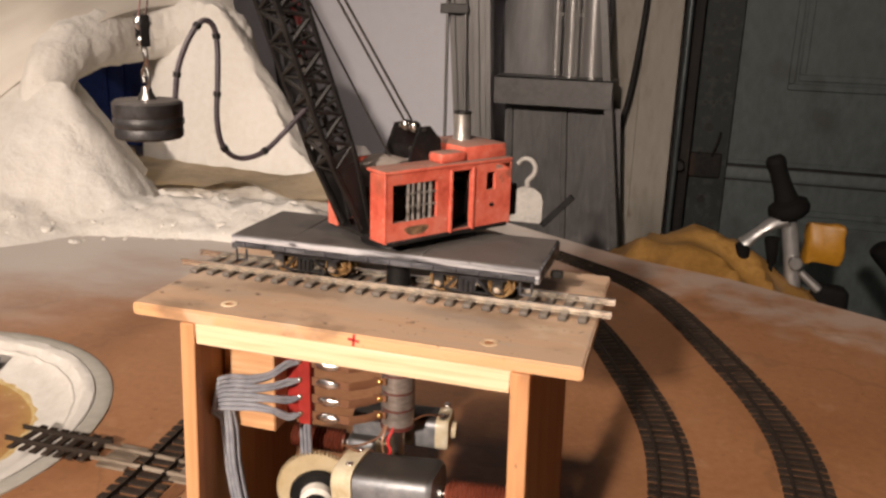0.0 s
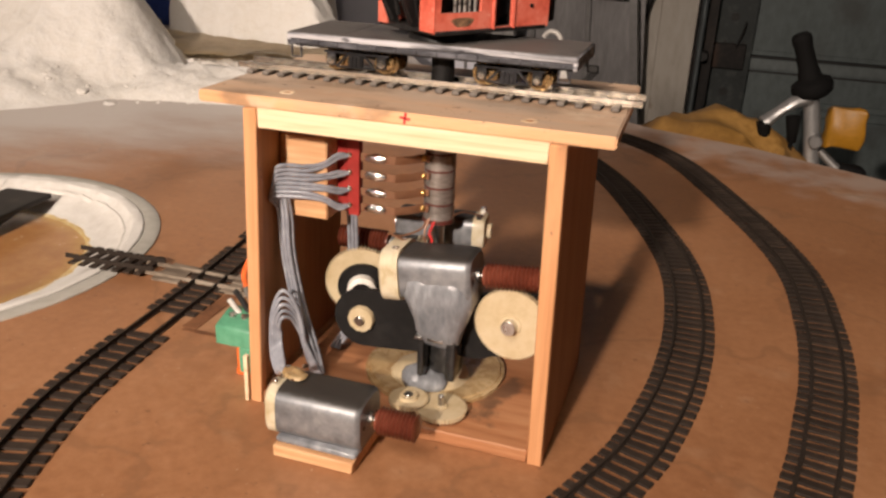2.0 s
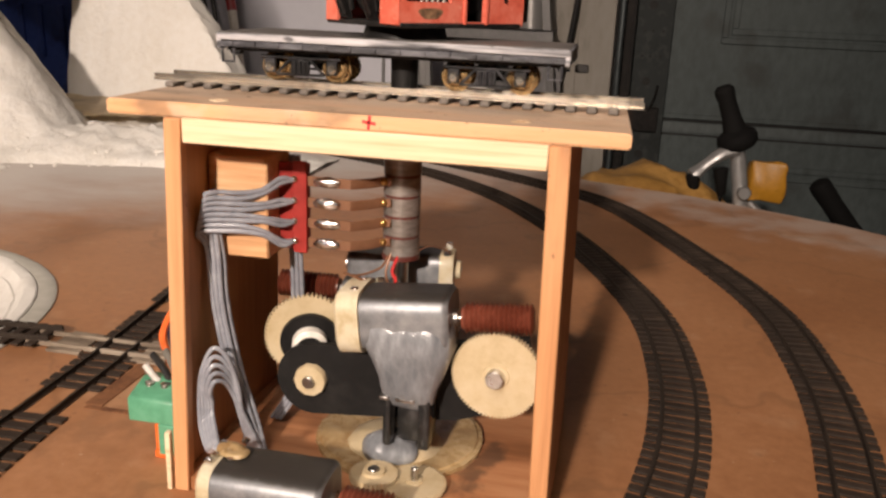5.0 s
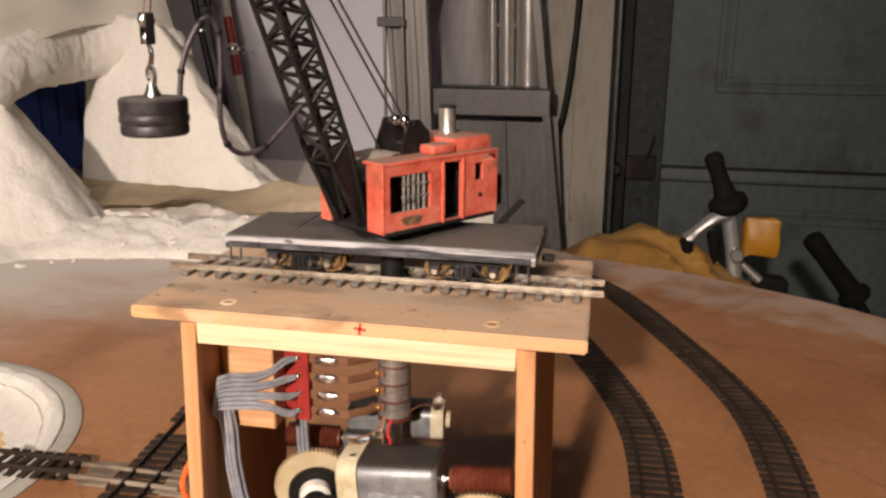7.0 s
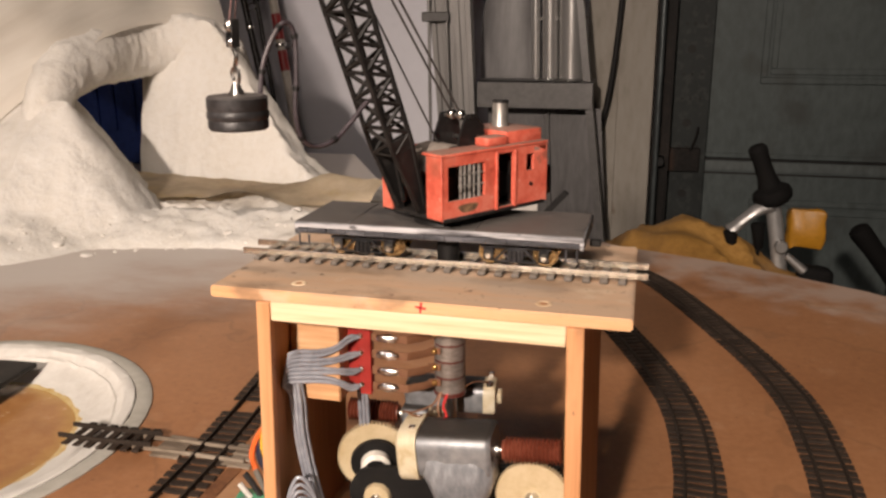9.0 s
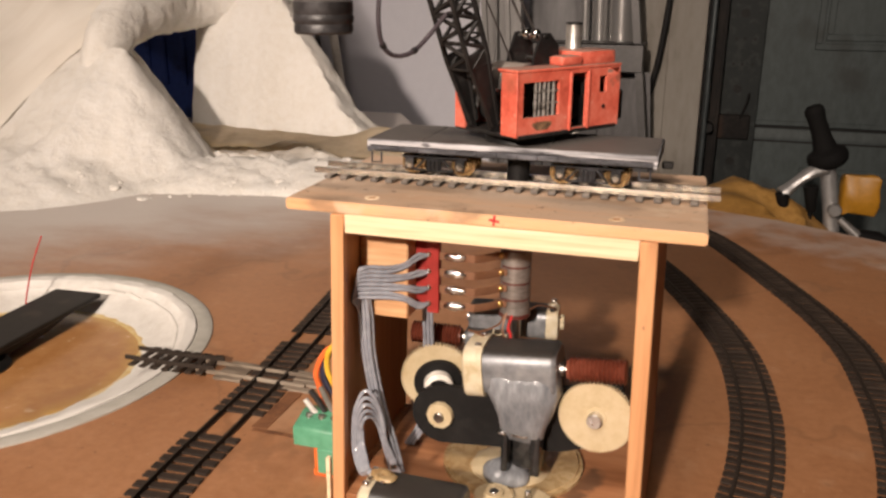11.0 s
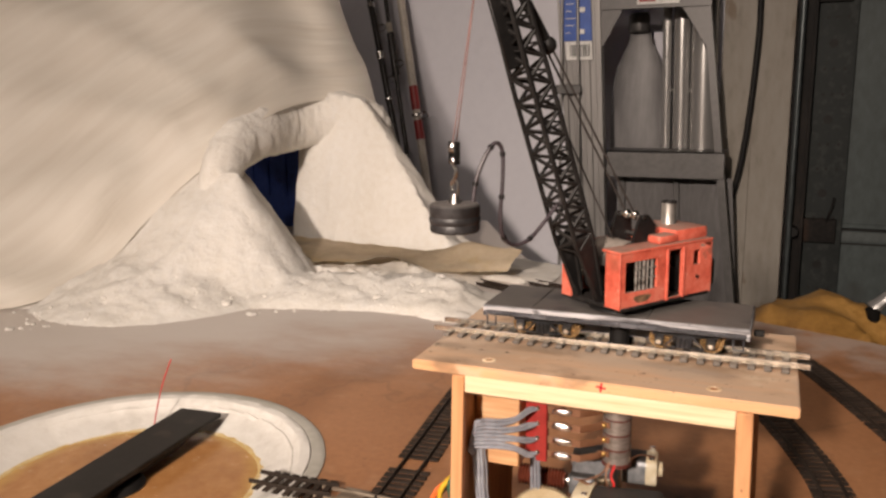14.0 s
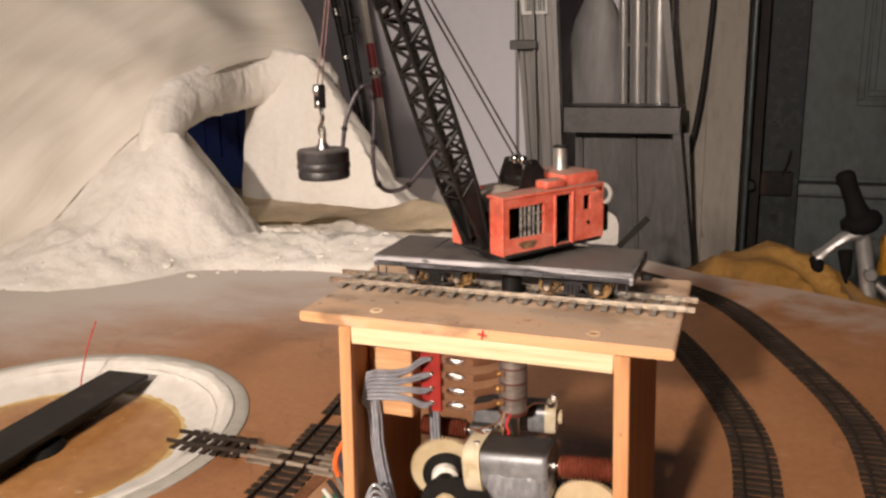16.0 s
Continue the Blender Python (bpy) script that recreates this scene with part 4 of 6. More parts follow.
def motor(name, label, org, rot, length=37.0, width=24.0, worm=18.0, worm_r=6.2, gap=3.5, tilt=0.0, cap_len=4.4, cap_scale=1.012):
    """A small can motor along x: end cap at the back, worm at the front."""
    t = thing(name, label, "electric motor", org, rot or 0.001)
    if tilt:
        t.matrix_world = t.matrix_world @ pose(0, 0, 0, 0, tilt, 0)
    h = width / 2
    sec = []
    for k in range(40):
        a = 2 * math.pi * k / 40
        c, s = math.cos(a), math.sin(a)
        r = 1 / (abs(c) ** 4.2 + abs(s) ** 4.2) ** (1 / 4.2)
        sec.append((h * r * c * 1.04, h * r * s * 0.94))
    bm = bmesh.new()
    rings = []
    for x, k in ((-length / 2, 1.0), (length / 2 - 2.5, 1.0), (length / 2 - 1.0, 0.965), (length / 2, 0.88)):
        rings.append([bm.verts.new((x, y * k, z * k)) for y, z in sec])
    for a, b in zip(rings, rings[1:]):
        for k in range(40):
            bm.faces.new((a[k], a[(k + 1) % 40], b[(k + 1) % 40], b[k]))
    bm.faces.new(rings[0][::-1])
    bm.faces.new(rings[-1])
    can = part("can", bm, M_CAN, t, "dull zinc-plated motor can")
    for s in (-1, 1):
        bm = bmesh.new()
        cyl(bm, (length / 2 - 0.3, s * h * 0.55, -1), (length / 2 + 0.15, s * h * 0.55, -1), 1.1, n=12)
        part("screw_hole", bm, M_BLACK, can)
    bm = bmesh.new()
    prof = []
    for x, k in ((-length / 2, 1.0), (-length / 2 - cap_len, 1.0), (-length / 2 - cap_len - 1, 0.93)):
        prof.append([bm.verts.new((x, y * k * cap_scale, z * k * cap_scale)) for y, z in sec])
    for a, b in zip(prof, prof[1:]):
        for k in range(40):
            bm.faces.new((a[k], a[(k + 1) % 40], b[(k + 1) % 40], b[k]))
    bm.faces.new(prof[0][::-1])
    bm.faces.new(prof[-1])
    cyl(bm, (-length / 2 - cap_len - 0.9, 0, 0), (-length / 2 - cap_len - 3.8, 0, 0), 4.3, 3.9, 20)
    cap = part("end_cap", bm, M_CAP, t, "cream nylon end cap")
    bm = bmesh.new()
    cyl(bm, (-length / 2 - cap_len - 4.2, 0, 0), (length / 2 + gap + worm - 2, 0, 0), 1.1, n=12)
    cyl(bm, (length / 2, 0, 0), (length / 2 + 1.6, 0, 0), 3.2, n=16)
    part("shaft", bm, M_STEEL, t)
    for s in (-1, 1):
        bm = bmesh.new()
        box(bm, (-length / 2 - 4.5, s * 6 - 1.2, h * 0.9), (-length / 2 - 1.5, s * 6 + 1.2, h * 0.9 + 2.6), 0.4)
        part("terminal", bm, M_SOLDER, cap)
    if worm:
        bm = bmesh.new()
        n, x0 = int(worm / 1.9) * 2, length / 2 + gap
        pr = [(0, 0), (worm_r * 0.72, 0)]
        for k in range(n):
            pr.append((worm_r if k % 2 else worm_r * 0.74, 0.8 + (worm - 1.6) * k / (n - 1)))
        pr += [(worm_r * 0.72, worm), (0, worm)]
        lathe(bm, pr, 22, Matrix.Translation((x0, 0, 0)) @ Matrix.Rotation(radians(90), 4, "Y"))
        part("worm", bm, M_WORM, t, "dark brown plastic worm")
    return t


def gear_mesh(bm, m, r, thick, teeth, hub=0.0, hub_h=0.0):
    pts = []
    for k in range(teeth * 4):
        a = 2 * math.pi * k / (teeth * 4)
        q = r if k % 4 in (0, 1) else r * (1 - 3.6 / teeth)
        pts.append((q * math.cos(a), q * math.sin(a)))
    prism(bm, pts, 0, thick, m)
    if hub:
        lathe(bm, [(0, thick + hub_h), (hub, thick + hub_h), (hub * 1.05, thick - 0.1), (0, thick - 0.1)], 24, m)


def gear(name, label, centre, axis, r, thick, teeth, hub, hub_h, pin_r, pin_len, material=None):
    centre = Vector(centre)
    t = thing(name, label, "gear", tuple(centre))
    m, _ = frame_to(centre, centre + Vector(axis))
    bm = bmesh.new()
    gear_mesh(bm, m, r, thick, teeth, hub, hub_h)
    part("wheel", bm, material or M_CREAM, t)
    bm = bmesh.new()
    a = Vector(axis).normalized()
    cyl(bm, centre - a * 3, centre + a * (thick + pin_len), pin_r, n=16, bev=0.4)
    part("pin", bm, M_STEEL, t, "worn steel pin")
    return t


motor("drive_motor", "can motor glued to a pine block in front of the stand", (-20.5, -19.5, 19.4), 0.0, length=40, width=25, worm=19, worm_r=6.4)
bm = bmesh.new()
g = bmesh.ops.create_icosphere(bm, subdivisions=3, radius=1)["verts"]
bmesh.ops.transform(bm, matrix=Matrix.Translation((-38.5, -17, 32.0)) @ Matrix.Rotation(radians(-30), 4, "Z") @ Matrix.Diagonal((7.5, 4.6, 1.3, 1)), verts=g)
rough_up(bm, 1.1, 3.5)
solo("glue_blob", bm, M_GLUEY, "yellowed glue blob over the motor terminals", "glue")
for x, y, z in ((-36.5, -10.5, 32.9), (-43.0, -21.0, 32.0), (-36.8, -22.5, 32.0)):
    bm = bmesh.new()
    g = bmesh.ops.create_icosphere(bm, subdivisions=2, radius=1)["verts"]
    bmesh.ops.transform(bm, matrix=Matrix.Translation((x, y, z)) @ Matrix.Diagonal((1.5, 1.0, 1.2, 1)), verts=g)
    rough_up(bm, 0.8, 1.5, x)
    solo("solder_joint", bm, M_SOLDER, "bright solder joint on a motor terminal", "solder joint")
bm = bmesh.new()
box(bm, (-40, -33, 5.9), (-1, -6, 9.0), 1.4, seg=2)
rough_up(bm, 1.2, 7)
solo("glue_bed", bm, M_GLUE, "clear glue holding the motor to its block", "glue")

# turning plate and small gears on the base
turn_plate = thing("turning_plate", "large cream nylon gear wheel lying flat on the base", "gear", (6, 52, 6.6))
bm = bmesh.new()
lathe(bm, [(0, 9.6), (33.6, 9.6), (34.2, 8.8), (36, 8.6), (36, 6.7), (0, 6.7)], 96, Matrix.Translation((6, 52, 0)))
rough_up(bm, 0.25, 6)
part("wheel", bm, M_GLUEY, turn_plate)
bm = bmesh.new()
lathe(bm, [(0, 13), (14, 12.5), (19, 10.5), (20, 9.2)], 32, Matrix.Translation((6, 44, 0)))
rough_up(bm, 1.5, 8)
part("hub", bm, M_CREAM, turn_plate)
gear("idler_gear", "small cream nylon gear lying flat beside the worm", (5.5, 13, 10.2), (0, 0, 1), 9.5, 2.4, 36, 4.5, 1.2, 2.3, 2.0)
gear("compound_gear", "cream nylon gear lying flat on its steel pin", (21.5, 14.5, 8.2), (0, 0, 1), 12.5, 2.2, 44, 3.0, 0.8, 1.5, 6.0)

# slip ring column
column = thing("slip_ring_column", "stacked slip rings on the crane's hollow shaft", "slip ring", (3.5, 55, 9))
bm = bmesh.new()
cyl(bm, (3.5, 55, 12), (3.5, 55, 147.5), 3.2, n=20)
part("shaft", bm, M_STEEL, column)
M_RING = mat("tarnished_ring", (0.30, 0.27, 0.245), 0.45, metal=0.55, big=50, fine=300, light=(0.40, 0.37, 0.34), dark=(0.18, 0.155, 0.14), stretch=(1, 1, 3))
M_SLEEVE = mat("red_brown_sleeve", (0.12, 0.03, 0.022), 0.5, big=50, fine=200)
for k, z in enumerate((93.5, 101.8, 110.1, 118.4, 126.7, 135)):
    bm = bmesh.new()
    lathe(bm, [(0, z - 3.6), (7.5, z - 3.6), (7.5, z + 3.6), (0, z + 3.6)], 40, Matrix.Translation((3.5, 55, 0)))
    part("ring", bm, M_RING, column)
    bm = bmesh.new()
    lathe(bm, [(7.1, z + 3.6), (7.1, z + 4.7), (5, z + 4.7), (5, z + 3.6)], 32, Matrix.Translation((3.5, 55, 0)), closed=True)
    part("spacer", bm, M_SLEEVE, column)
bm = bmesh.new()
cyl(bm, (3.5, 55, 88), (3.5, 55, 90), 7.8, n=32)
part("collar", bm, M_SLEEVE, column)
contacts = thing("wiper_contacts", "red fibre strip with four bronze wiper contacts", "contact strip", (-32, 36, 92))
bm = bmesh.new()
box(bm, (-35.2, 34.4, 92.0), (-29.4, 36.2, 128.5), 0.3)
strip = part("strip", bm, M_PCB, contacts)
bm = bmesh.new()
box(bm, (-41.5, 36.3, 93.0), (-29.4, 39, 127.5), 0.3)
part("backing", bm, M_PCB, contacts)
WIPER_Z = (96.2, 104.2, 112.4, 120.8)
for z in WIPER_Z:
    bm = bmesh.new()
    box(bm, (-29.4, 36.0, z - 2.0), (-12, 36.4, z + 2.0), 0.1)
    tube(bm, [(-12, 36.2, z), (-6, 41, z), (-1.5, 46.9, z)], 2.0, 8, 0.2, up=(0, 1, 0))
    box(bm, (-4.8, 46.0, z - 1.7), (1.2, 46.5, z + 1.7), 0.2)
    w = part("wiper", bm, M_COPPER, contacts)
    bm = bmesh.new()
    g = bmesh.ops.create_uvsphere(bm, u_segments=14, v_segments=8, radius=1.5)["verts"]
    bmesh.ops.transform(bm, matrix=Matrix.Translation((-1.6, 45.9, z)), verts=g)
    part("rivet", bm, M_BRASS, w)
    bm = bmesh.new()
    g = bmesh.ops.create_uvsphere(bm, u_segments=14, v_segments=8, radius=1)["verts"]
    bmesh.ops.transform(bm, matrix=Matrix.Translation((-21.5, 35.2, z + 0.2)) @ Matrix.Diagonal((5.6, 1.5, 2.2, 1)), verts=g)
    rough_up(bm, 0.5, 2)
    part("solder", bm, M_SOLDER, w, "bright solder blob")
    bm = bmesh.new()
    g = bmesh.ops.create_uvsphere(bm, u_segments=12, v_segments=8, radius=1.5)["verts"]
    bmesh.ops.transform(bm, matrix=Matrix.Translation((-34.2, 34.2, z + 0.8)) @ Matrix.Diagonal((1, 0.9, 1, 1)), verts=g)
    part("solder", bm, M_SOLDER, strip)

# grey ribbon cable
ribbon = thing("ribbon_cable", "grey ribbon cable looped from the contacts down to the motor", "cable", (-66, 15, 10))
for k in range(8):
    zw = WIPER_Z[k // 2] + 0.6
    zk = 102.6 + 2.15 * k
    xk = -65.0 + 0.55 * k
    d = 0.9 if k % 2 else -0.9
    bm = bmesh.new()
    pts = [(-34.6, 33.6, zw), (-38, 30, zw + d), (-43, 24.5, zk * 0.7 + zw * 0.3), (-50, 21, zk), (-57, 18.5, zk + 0.3), (xk + 2.0, 16.2, zk + 0.4), (xk, 14.8, zk - 0.1), (xk - 0.4, 15.6, zk - 2.0), (xk + 0.2, 19.5, zk - 6),
           (-64.0 + 0.7 * k, 20.0 + 2.4 * (k % 3), 92), (-62.8 + 0.62 * k, 19.5 + 2.6 * (k % 3), 76), (-60.2 + 0.62 * k, 19.5 + 2.6 * (k % 3), 58), (-56.8 + 0.7 * k, 20 + 2.4 * (k % 3), 40), (-53.5 + 0.8 * k, 21 + 2.4 * (k % 3), 24), (-51 + 1.0 * k, 23, 9)]
    tube(bm, curve_pts(pts, 6), 1.0, 8)
    part("wire", bm, M_GREYWIRE, ribbon)
for k in range(5):
    bm = bmesh.new()
    c, s = Vector((-55.5, 10, 34)), 1 - 0.13 * k
    pts = [(-49 + k, 22, 9), (-50.5 + 0.2 * k, 17, 26)] + [tuple(c + (Vector(p) - c) * s) for p in ((-51.0, 14 + 1.2 * k, 42), (-53.5, 10.5, 55), (-58, 8.5 - 1.5 * k, 58.5), (-62.4, 7.5 - 1.2 * k, 49), (-63.2, 6, 38), (-61.5, 3, 27))] + [(-55 + k, -4, 22 + 0.5 * k), (-47, -12 - 0.4 * k, 30)]
    tube(bm, curve_pts(pts, 7), 0.95, 8)
    part("loop_wire", bm, M_GREYWIRE, ribbon)
for k in range(3):
    bm = bmesh.new()
    x = -42.5 + k * 2.0
    tube(bm, curve_pts([(x, 49.5, 128), (x, 50, 100), (x + 0.5, 51, 60), (x - 2, 52, 25), (x - 10, 50, 8.5)], 6), 0.95, 8)
    part("drop_wire", bm, M_GREYWIRE, ribbon)

# ---- hoist gear train on the turning plate ----
motor("hoist_motor", "can motor with end cap and long worm on the turning plate", (14.5, 30, 72.5), 0.001, length=34, width=24.0, worm=27, worm_r=6.3, gap=3.5, tilt=-5.0, cap_len=8.5, cap_scale=1.12)
motor("slew_motor", "can motor at the back of the turning plate", (-17, 68, 67), 183, length=14, width=14, worm=27, worm_r=6.0, gap=3.0)
motor("boom_motor", "can motor with cream end cap behind the slip rings", (-4, 76, 77), 186, length=40, width=17, worm=0, gap=2, cap_len=5)
gear("hoist_gear", "large cream nylon gear standing beside the hoist worm", (49.5, 30, 53), (-0.05, -1, 0.02), 17.6, 3.2, 72, 5.0, 0.5, 3.6, 4.5)
gear("drum_gear", "large cream nylon gear behind the black crank plate", (-36, 53, 50), (0.3, -1, 0.02), 18.5, 3.2, 60, 5.0, 0.5, 2.0, 4.5)
drum = thing("winding_drum", "white winding drum between black flanges", "winding drum", (-31, 44, 48))
bm = bmesh.new()
m, _ = frame_to((-34, 49, 49), (-28, 33, 47))
lathe(bm, [(3, 0), (12.5, 0), (12.5, 2.2), (5.5, 2.4), (5.5, 9.5), (3, 9.5)], 32, m, closed=True)
part("flange", bm, M_BLACK, drum)
bm = bmesh.new()
lathe(bm, [(0, 2), (7.4, 2), (7.4, 6.5), (6.2, 7.2), (5.6, 8.2), (0, 8.2)], 28, m)
part("spool", bm, M_WHITE, drum)
plate = thing("crank_plate", "matt black oblong plate with a white hub", "plate", (-15, 34, 40))
bm = bmesh.new()
out = [(-28 + 15.5 * math.cos(a), 37 + 15.5 * math.sin(a)) for a in np.linspace(math.pi / 2, 3 * math.pi / 2, 18)]
out += [(10, 25), (32, 27), (58, 36), (63, 52), (60, 66), (36, 62), (12, 56)]
prism(bm, [(x, -z) for x, z in out], 0, 3.5, Matrix.Translation((0, 36, 0)) @ Matrix.Rotation(radians(-90), 4, "X"))
part("plate", bm, M_BLACK, plate)
bm = bmesh.new()
lathe(bm, [(0, 3.2), (6.6, 3.2), (6.9, 2.6), (6.9, 0), (0, 0)], 10, Matrix.Translation((-28.3, 36, 37.5)) @ Matrix.Rotation(radians(90), 4, "X"))
hub = part("hub", bm, M_CREAM, plate, "cream eight-sided hub")
bm = bmesh.new()
cyl(bm, (-28.3, 34, 37.5), (-28.3, 30.6, 37.5), 2.6, n=16, bev=0.5)
part("pin", bm, M_STEEL, hub)
M_GLOSS = mat("glossy_black", (0.02, 0.02, 0.02), 0.2, big=50, fine=200, bump=0.15, light=(0.05, 0.05, 0.05))
bracket = thing("black_bracket", "glossy black folded bracket potted in clear epoxy", "bracket", (14, 30, 9))
for a, b in (((6.2, 21, 20), (9.6, 36, 43)), ((20.4, 21, 20), (25.2, 36, 45)), ((9.8, 30, 18), (20.2, 36, 42))):
    bm = bmesh.new()
    box(bm, a, b, 1.1, seg=2)
    part("leaf", bm, M_GLOSS, bracket)
for x0, x1 in ((5.0, 9.0), (11.5, 19.5)):
    bm = bmesh.new()
    box(bm, (x0, 19.4, 40.4), (x1, 24, 42.4), 0.8, seg=2)
    part("clip", bm, M_STEEL, bracket, "bright bent metal clip")
bm = bmesh.new()
rings = []
for z, x0, x1, y0, y1 in ((75, -1.5, 31, 19.5, 40), (70, -2.6, 32.6, 16.6, 42.5), (63, -2.2, 33, 16.2, 43), (57, 0.5, 31.6, 16.8, 42), (51, 4.2, 28.8, 17.8, 39), (45, 5.4, 26.6, 18.8, 37), (40, 6.2, 25.8, 20.2, 36), (36, 8.0, 24.0, 24, 35)):
    ring = []
    for k in range(28):
        a = 2 * math.pi * k / 28
        c, s_ = math.cos(a), math.sin(a)
        q = 1 / (abs(c) ** 5 + abs(s_) ** 5) ** 0.2
        ring.append(bm.verts.new(((x0 + x1) / 2 + (x1 - x0) / 2 * q * c, (y0 + y1) / 2 + (y1 - y0) / 2 * q * s_, z)))
    rings.append(ring)
for a, b in zip(rings, rings[1:]):
    for k in range(28):
        bm.faces.new((a[k], a[(k + 1) % 28], b[(k + 1) % 28], b[k]))
bm.faces.new(rings[0])
bm.faces.new(rings[-1][::-1])
rough_up(bm, 1.3, 7)
part("epoxy", bm, M_GLUE, bracket, "smeared grey epoxy under the motor")
bm = bmesh.new()
g = bmesh.ops.create_icosphere(bm, subdivisions=3, radius=1)["verts"]
bmesh.ops.transform(bm, matrix=Matrix.Translation((7, 33, 12.5)) @ Matrix.Diagonal((12, 11, 7.5, 1)), verts=g)
rough_up(bm, 2.4, 10)
part("epoxy_foot", bm, M_GLUE, bracket)
leads = thing("motor_leads", "fine red and copper enamelled wires from the slip rings", "wire", (2, 48, 88))
for pts, mm_, r in ([[(0, 48, 90), (-2, 44, 86), (-9, 38, 84), (-14, 33, 86)], M_COPPER, 0.5], [[(1, 48, 91), (0, 45, 84), (2, 40, 80), (-4, 36, 82), (-11, 32, 86)], M_COPPER, 0.5],
                    [[(4, 48, 90), (3, 44, 85), (5, 42, 82), (4, 38, 80)], M_REDWIRE, 0.7], [[(8, 50, 90), (14, 60, 92), (20, 70, 88)], M_COPPER, 0.4]):
    bm = bmesh.new()
    tube(bm, curve_pts(pts, 6), r, 6)
    part("lead", bm, mm_, leads)

# ---- green plug beside the stand ----
M_GREEN = mat("green_plastic", (0.10, 0.32, 0.19), 0.45, big=40, fine=200, bump=0.06, light=(0.14, 0.38, 0.24))
M_ORANGE = mat("orange_plastic", (0.80, 0.16, 0.03), 0.45, big=40, fine=200)
plug = thing("screw_terminal_plug", "green screw terminal plug with coloured wires beside the stand", "terminal plug", (-98, 42, 0))
bm = bmesh.new()
prism(bm, [(17, 17.0), (36, 17.0), (36, 31.0), (30, 31.5), (18.5, 28.0), (17, 27.0)], -102, -76, Matrix(((0, 0, 1, 0), (1, 0, 0, 0), (0, 1, 0, 0), (0, 0, 0, 1))))
bmesh.ops.bevel(bm, geom=bm.edges[:], offset=0.5, segments=1, affect="EDGES")
part("body", bm, M_GREEN, plug)
bm = bmesh.new()
box(bm, (-88.6, 16.6, 3.2), (-76, 30, 17.2), 0.5)
part("stem", bm, M_GREEN, plug)
for x in (-96.5, -89.5, -82.5):
    bm = bmesh.new()
    cyl(bm, (x, 26, 28.6), (x, 26.3, 31.2), 2.1, n=14)
    part("screw", bm, M_STEEL, plug)
bm = bmesh.new()
box(bm, (-92.0, 18.5, 0.05), (-76.5, 31, 3.6), 0.5)
box(bm, (-91.8, 19.5, 3.4), (-88.7, 29, 17.0), 0.4)
part("socket", bm, M_ORANGE, plug, "bright orange socket")
bm = bmesh.new()
box(bm, (-75.0, -1.2, 0), (-72.9, 1.6, 25), 0.3)
part("spacer", bm, M_BALSA, plug, "thin pale wooden strip")
WIRE_INK = {"white": (0.62, 0.60, 0.56), "black": (0.015, 0.015, 0.015), "grey": (0.16, 0.15, 0.13), "orange": (0.80, 0.15, 0.03), "navy": (0.012, 0.013, 0.035), "yellow": (0.75, 0.44, 0.03), "green": (0.02, 0.09, 0.05)}
for ink, r, pts in (("white", 1.5, [(-91, 29, 27), (-95.5, 29, 31.5), (-100.5, 29.5, 37)]),
                    ("black", 1.6, [(-88, 30, 28), (-93, 31.5, 35), (-99.5, 34, 40)]), ("grey", 1.6, [(-84, 31, 28), (-89.5, 33, 36), (-95, 37, 41)]),
                    ("orange", 1.7, [(-88, 44, 18), (-97, 48, 25), (-103, 51, 34), (-105.5, 54, 42), (-101, 62, 52), (-90, 74, 48), (-78, 84, 24)]),
                    ("navy", 1.9, [(-86, 45, 20), (-94, 50, 29), (-101.5, 54, 39), (-101.5, 60, 48), (-94, 68, 52), (-82, 80, 34)]),
                    ("yellow", 1.6, [(-84, 46, 26), (-92, 50, 34), (-99.5, 55, 42), (-100, 60, 52), (-92, 70, 57), (-80, 82, 38)]),
                    ("green", 2.0, [(-80, 48, 28), (-88, 54, 42), (-95, 60, 54), (-90, 68, 61), (-79, 80, 46)])):
    bm = bmesh.new()
    tube(bm, curve_pts(pts, 7), r, 8)
    part("wire", bm, mat(ink + "_wire_sleeve", WIRE_INK[ink], 0.42, big=40, fine=200), plug, ink + " sleeved wire")
M_CUT = mat("cut_edge_fibre", (0.20, 0.085, 0.035), 0.8, dark=(0.08, 0.03, 0.014), light=(0.27, 0.12, 0.055), big=60, fine=300, bump=0.3)
bm = bmesh.new()
box(bm, (-148, 52, 0.06), (-138.5, 128, 0.55), 0.2)
box(bm, (-146, 48.5, 0.06), (-100, 51.8, 0.5), 0.2)
rough_up(bm, 0.5, 9)
solo("cut_line", bm, M_CUT, "rough brown saw cut round a slot in the board", "saw cut", "structure")

# ---- flat car ----
M_DECK = mat("weathered_grey_deck", (0.092, 0.084, 0.078), 0.6, dark=(0.055, 0.052, 0.051), light=(0.125, 0.119, 0.117), big=30, fine=240, stretch=(0.5, 1, 1), bump=0.25, dust=(0.135, 0.122, 0.11), dust_amount=0.5)
stain(M_DECK, (0.035, 0.034, 0.038), 48, 0.54, 0.68, 0.6, detail=8, shift=4.0)
stain(M_DECK, (0.42, 0.41, 0.40), 240, 0.70, 0.74, 0.7, stretch=(0.5, 1, 1), shift=1.3)
stain(M_DECK, (0.16, 0.145, 0.13), 60, 0.60, 0.72, 0.5, stretch=(0.4, 1, 1))
M_SILL = mat("drybrushed_grey_sill", (0.13, 0.132, 0.145), 0.5, dark=(0.035, 0.036, 0.042), light=(0.36, 0.36, 0.375), big=110, fine=500, stretch=(0.06, 1, 1.5), bump=0.4, contrast=1.6)
stain(M_SILL, (0.62, 0.62, 0.65), 120, 0.52, 0.62, 0.8, stretch=(0.12, 1, 2.2), detail=9)
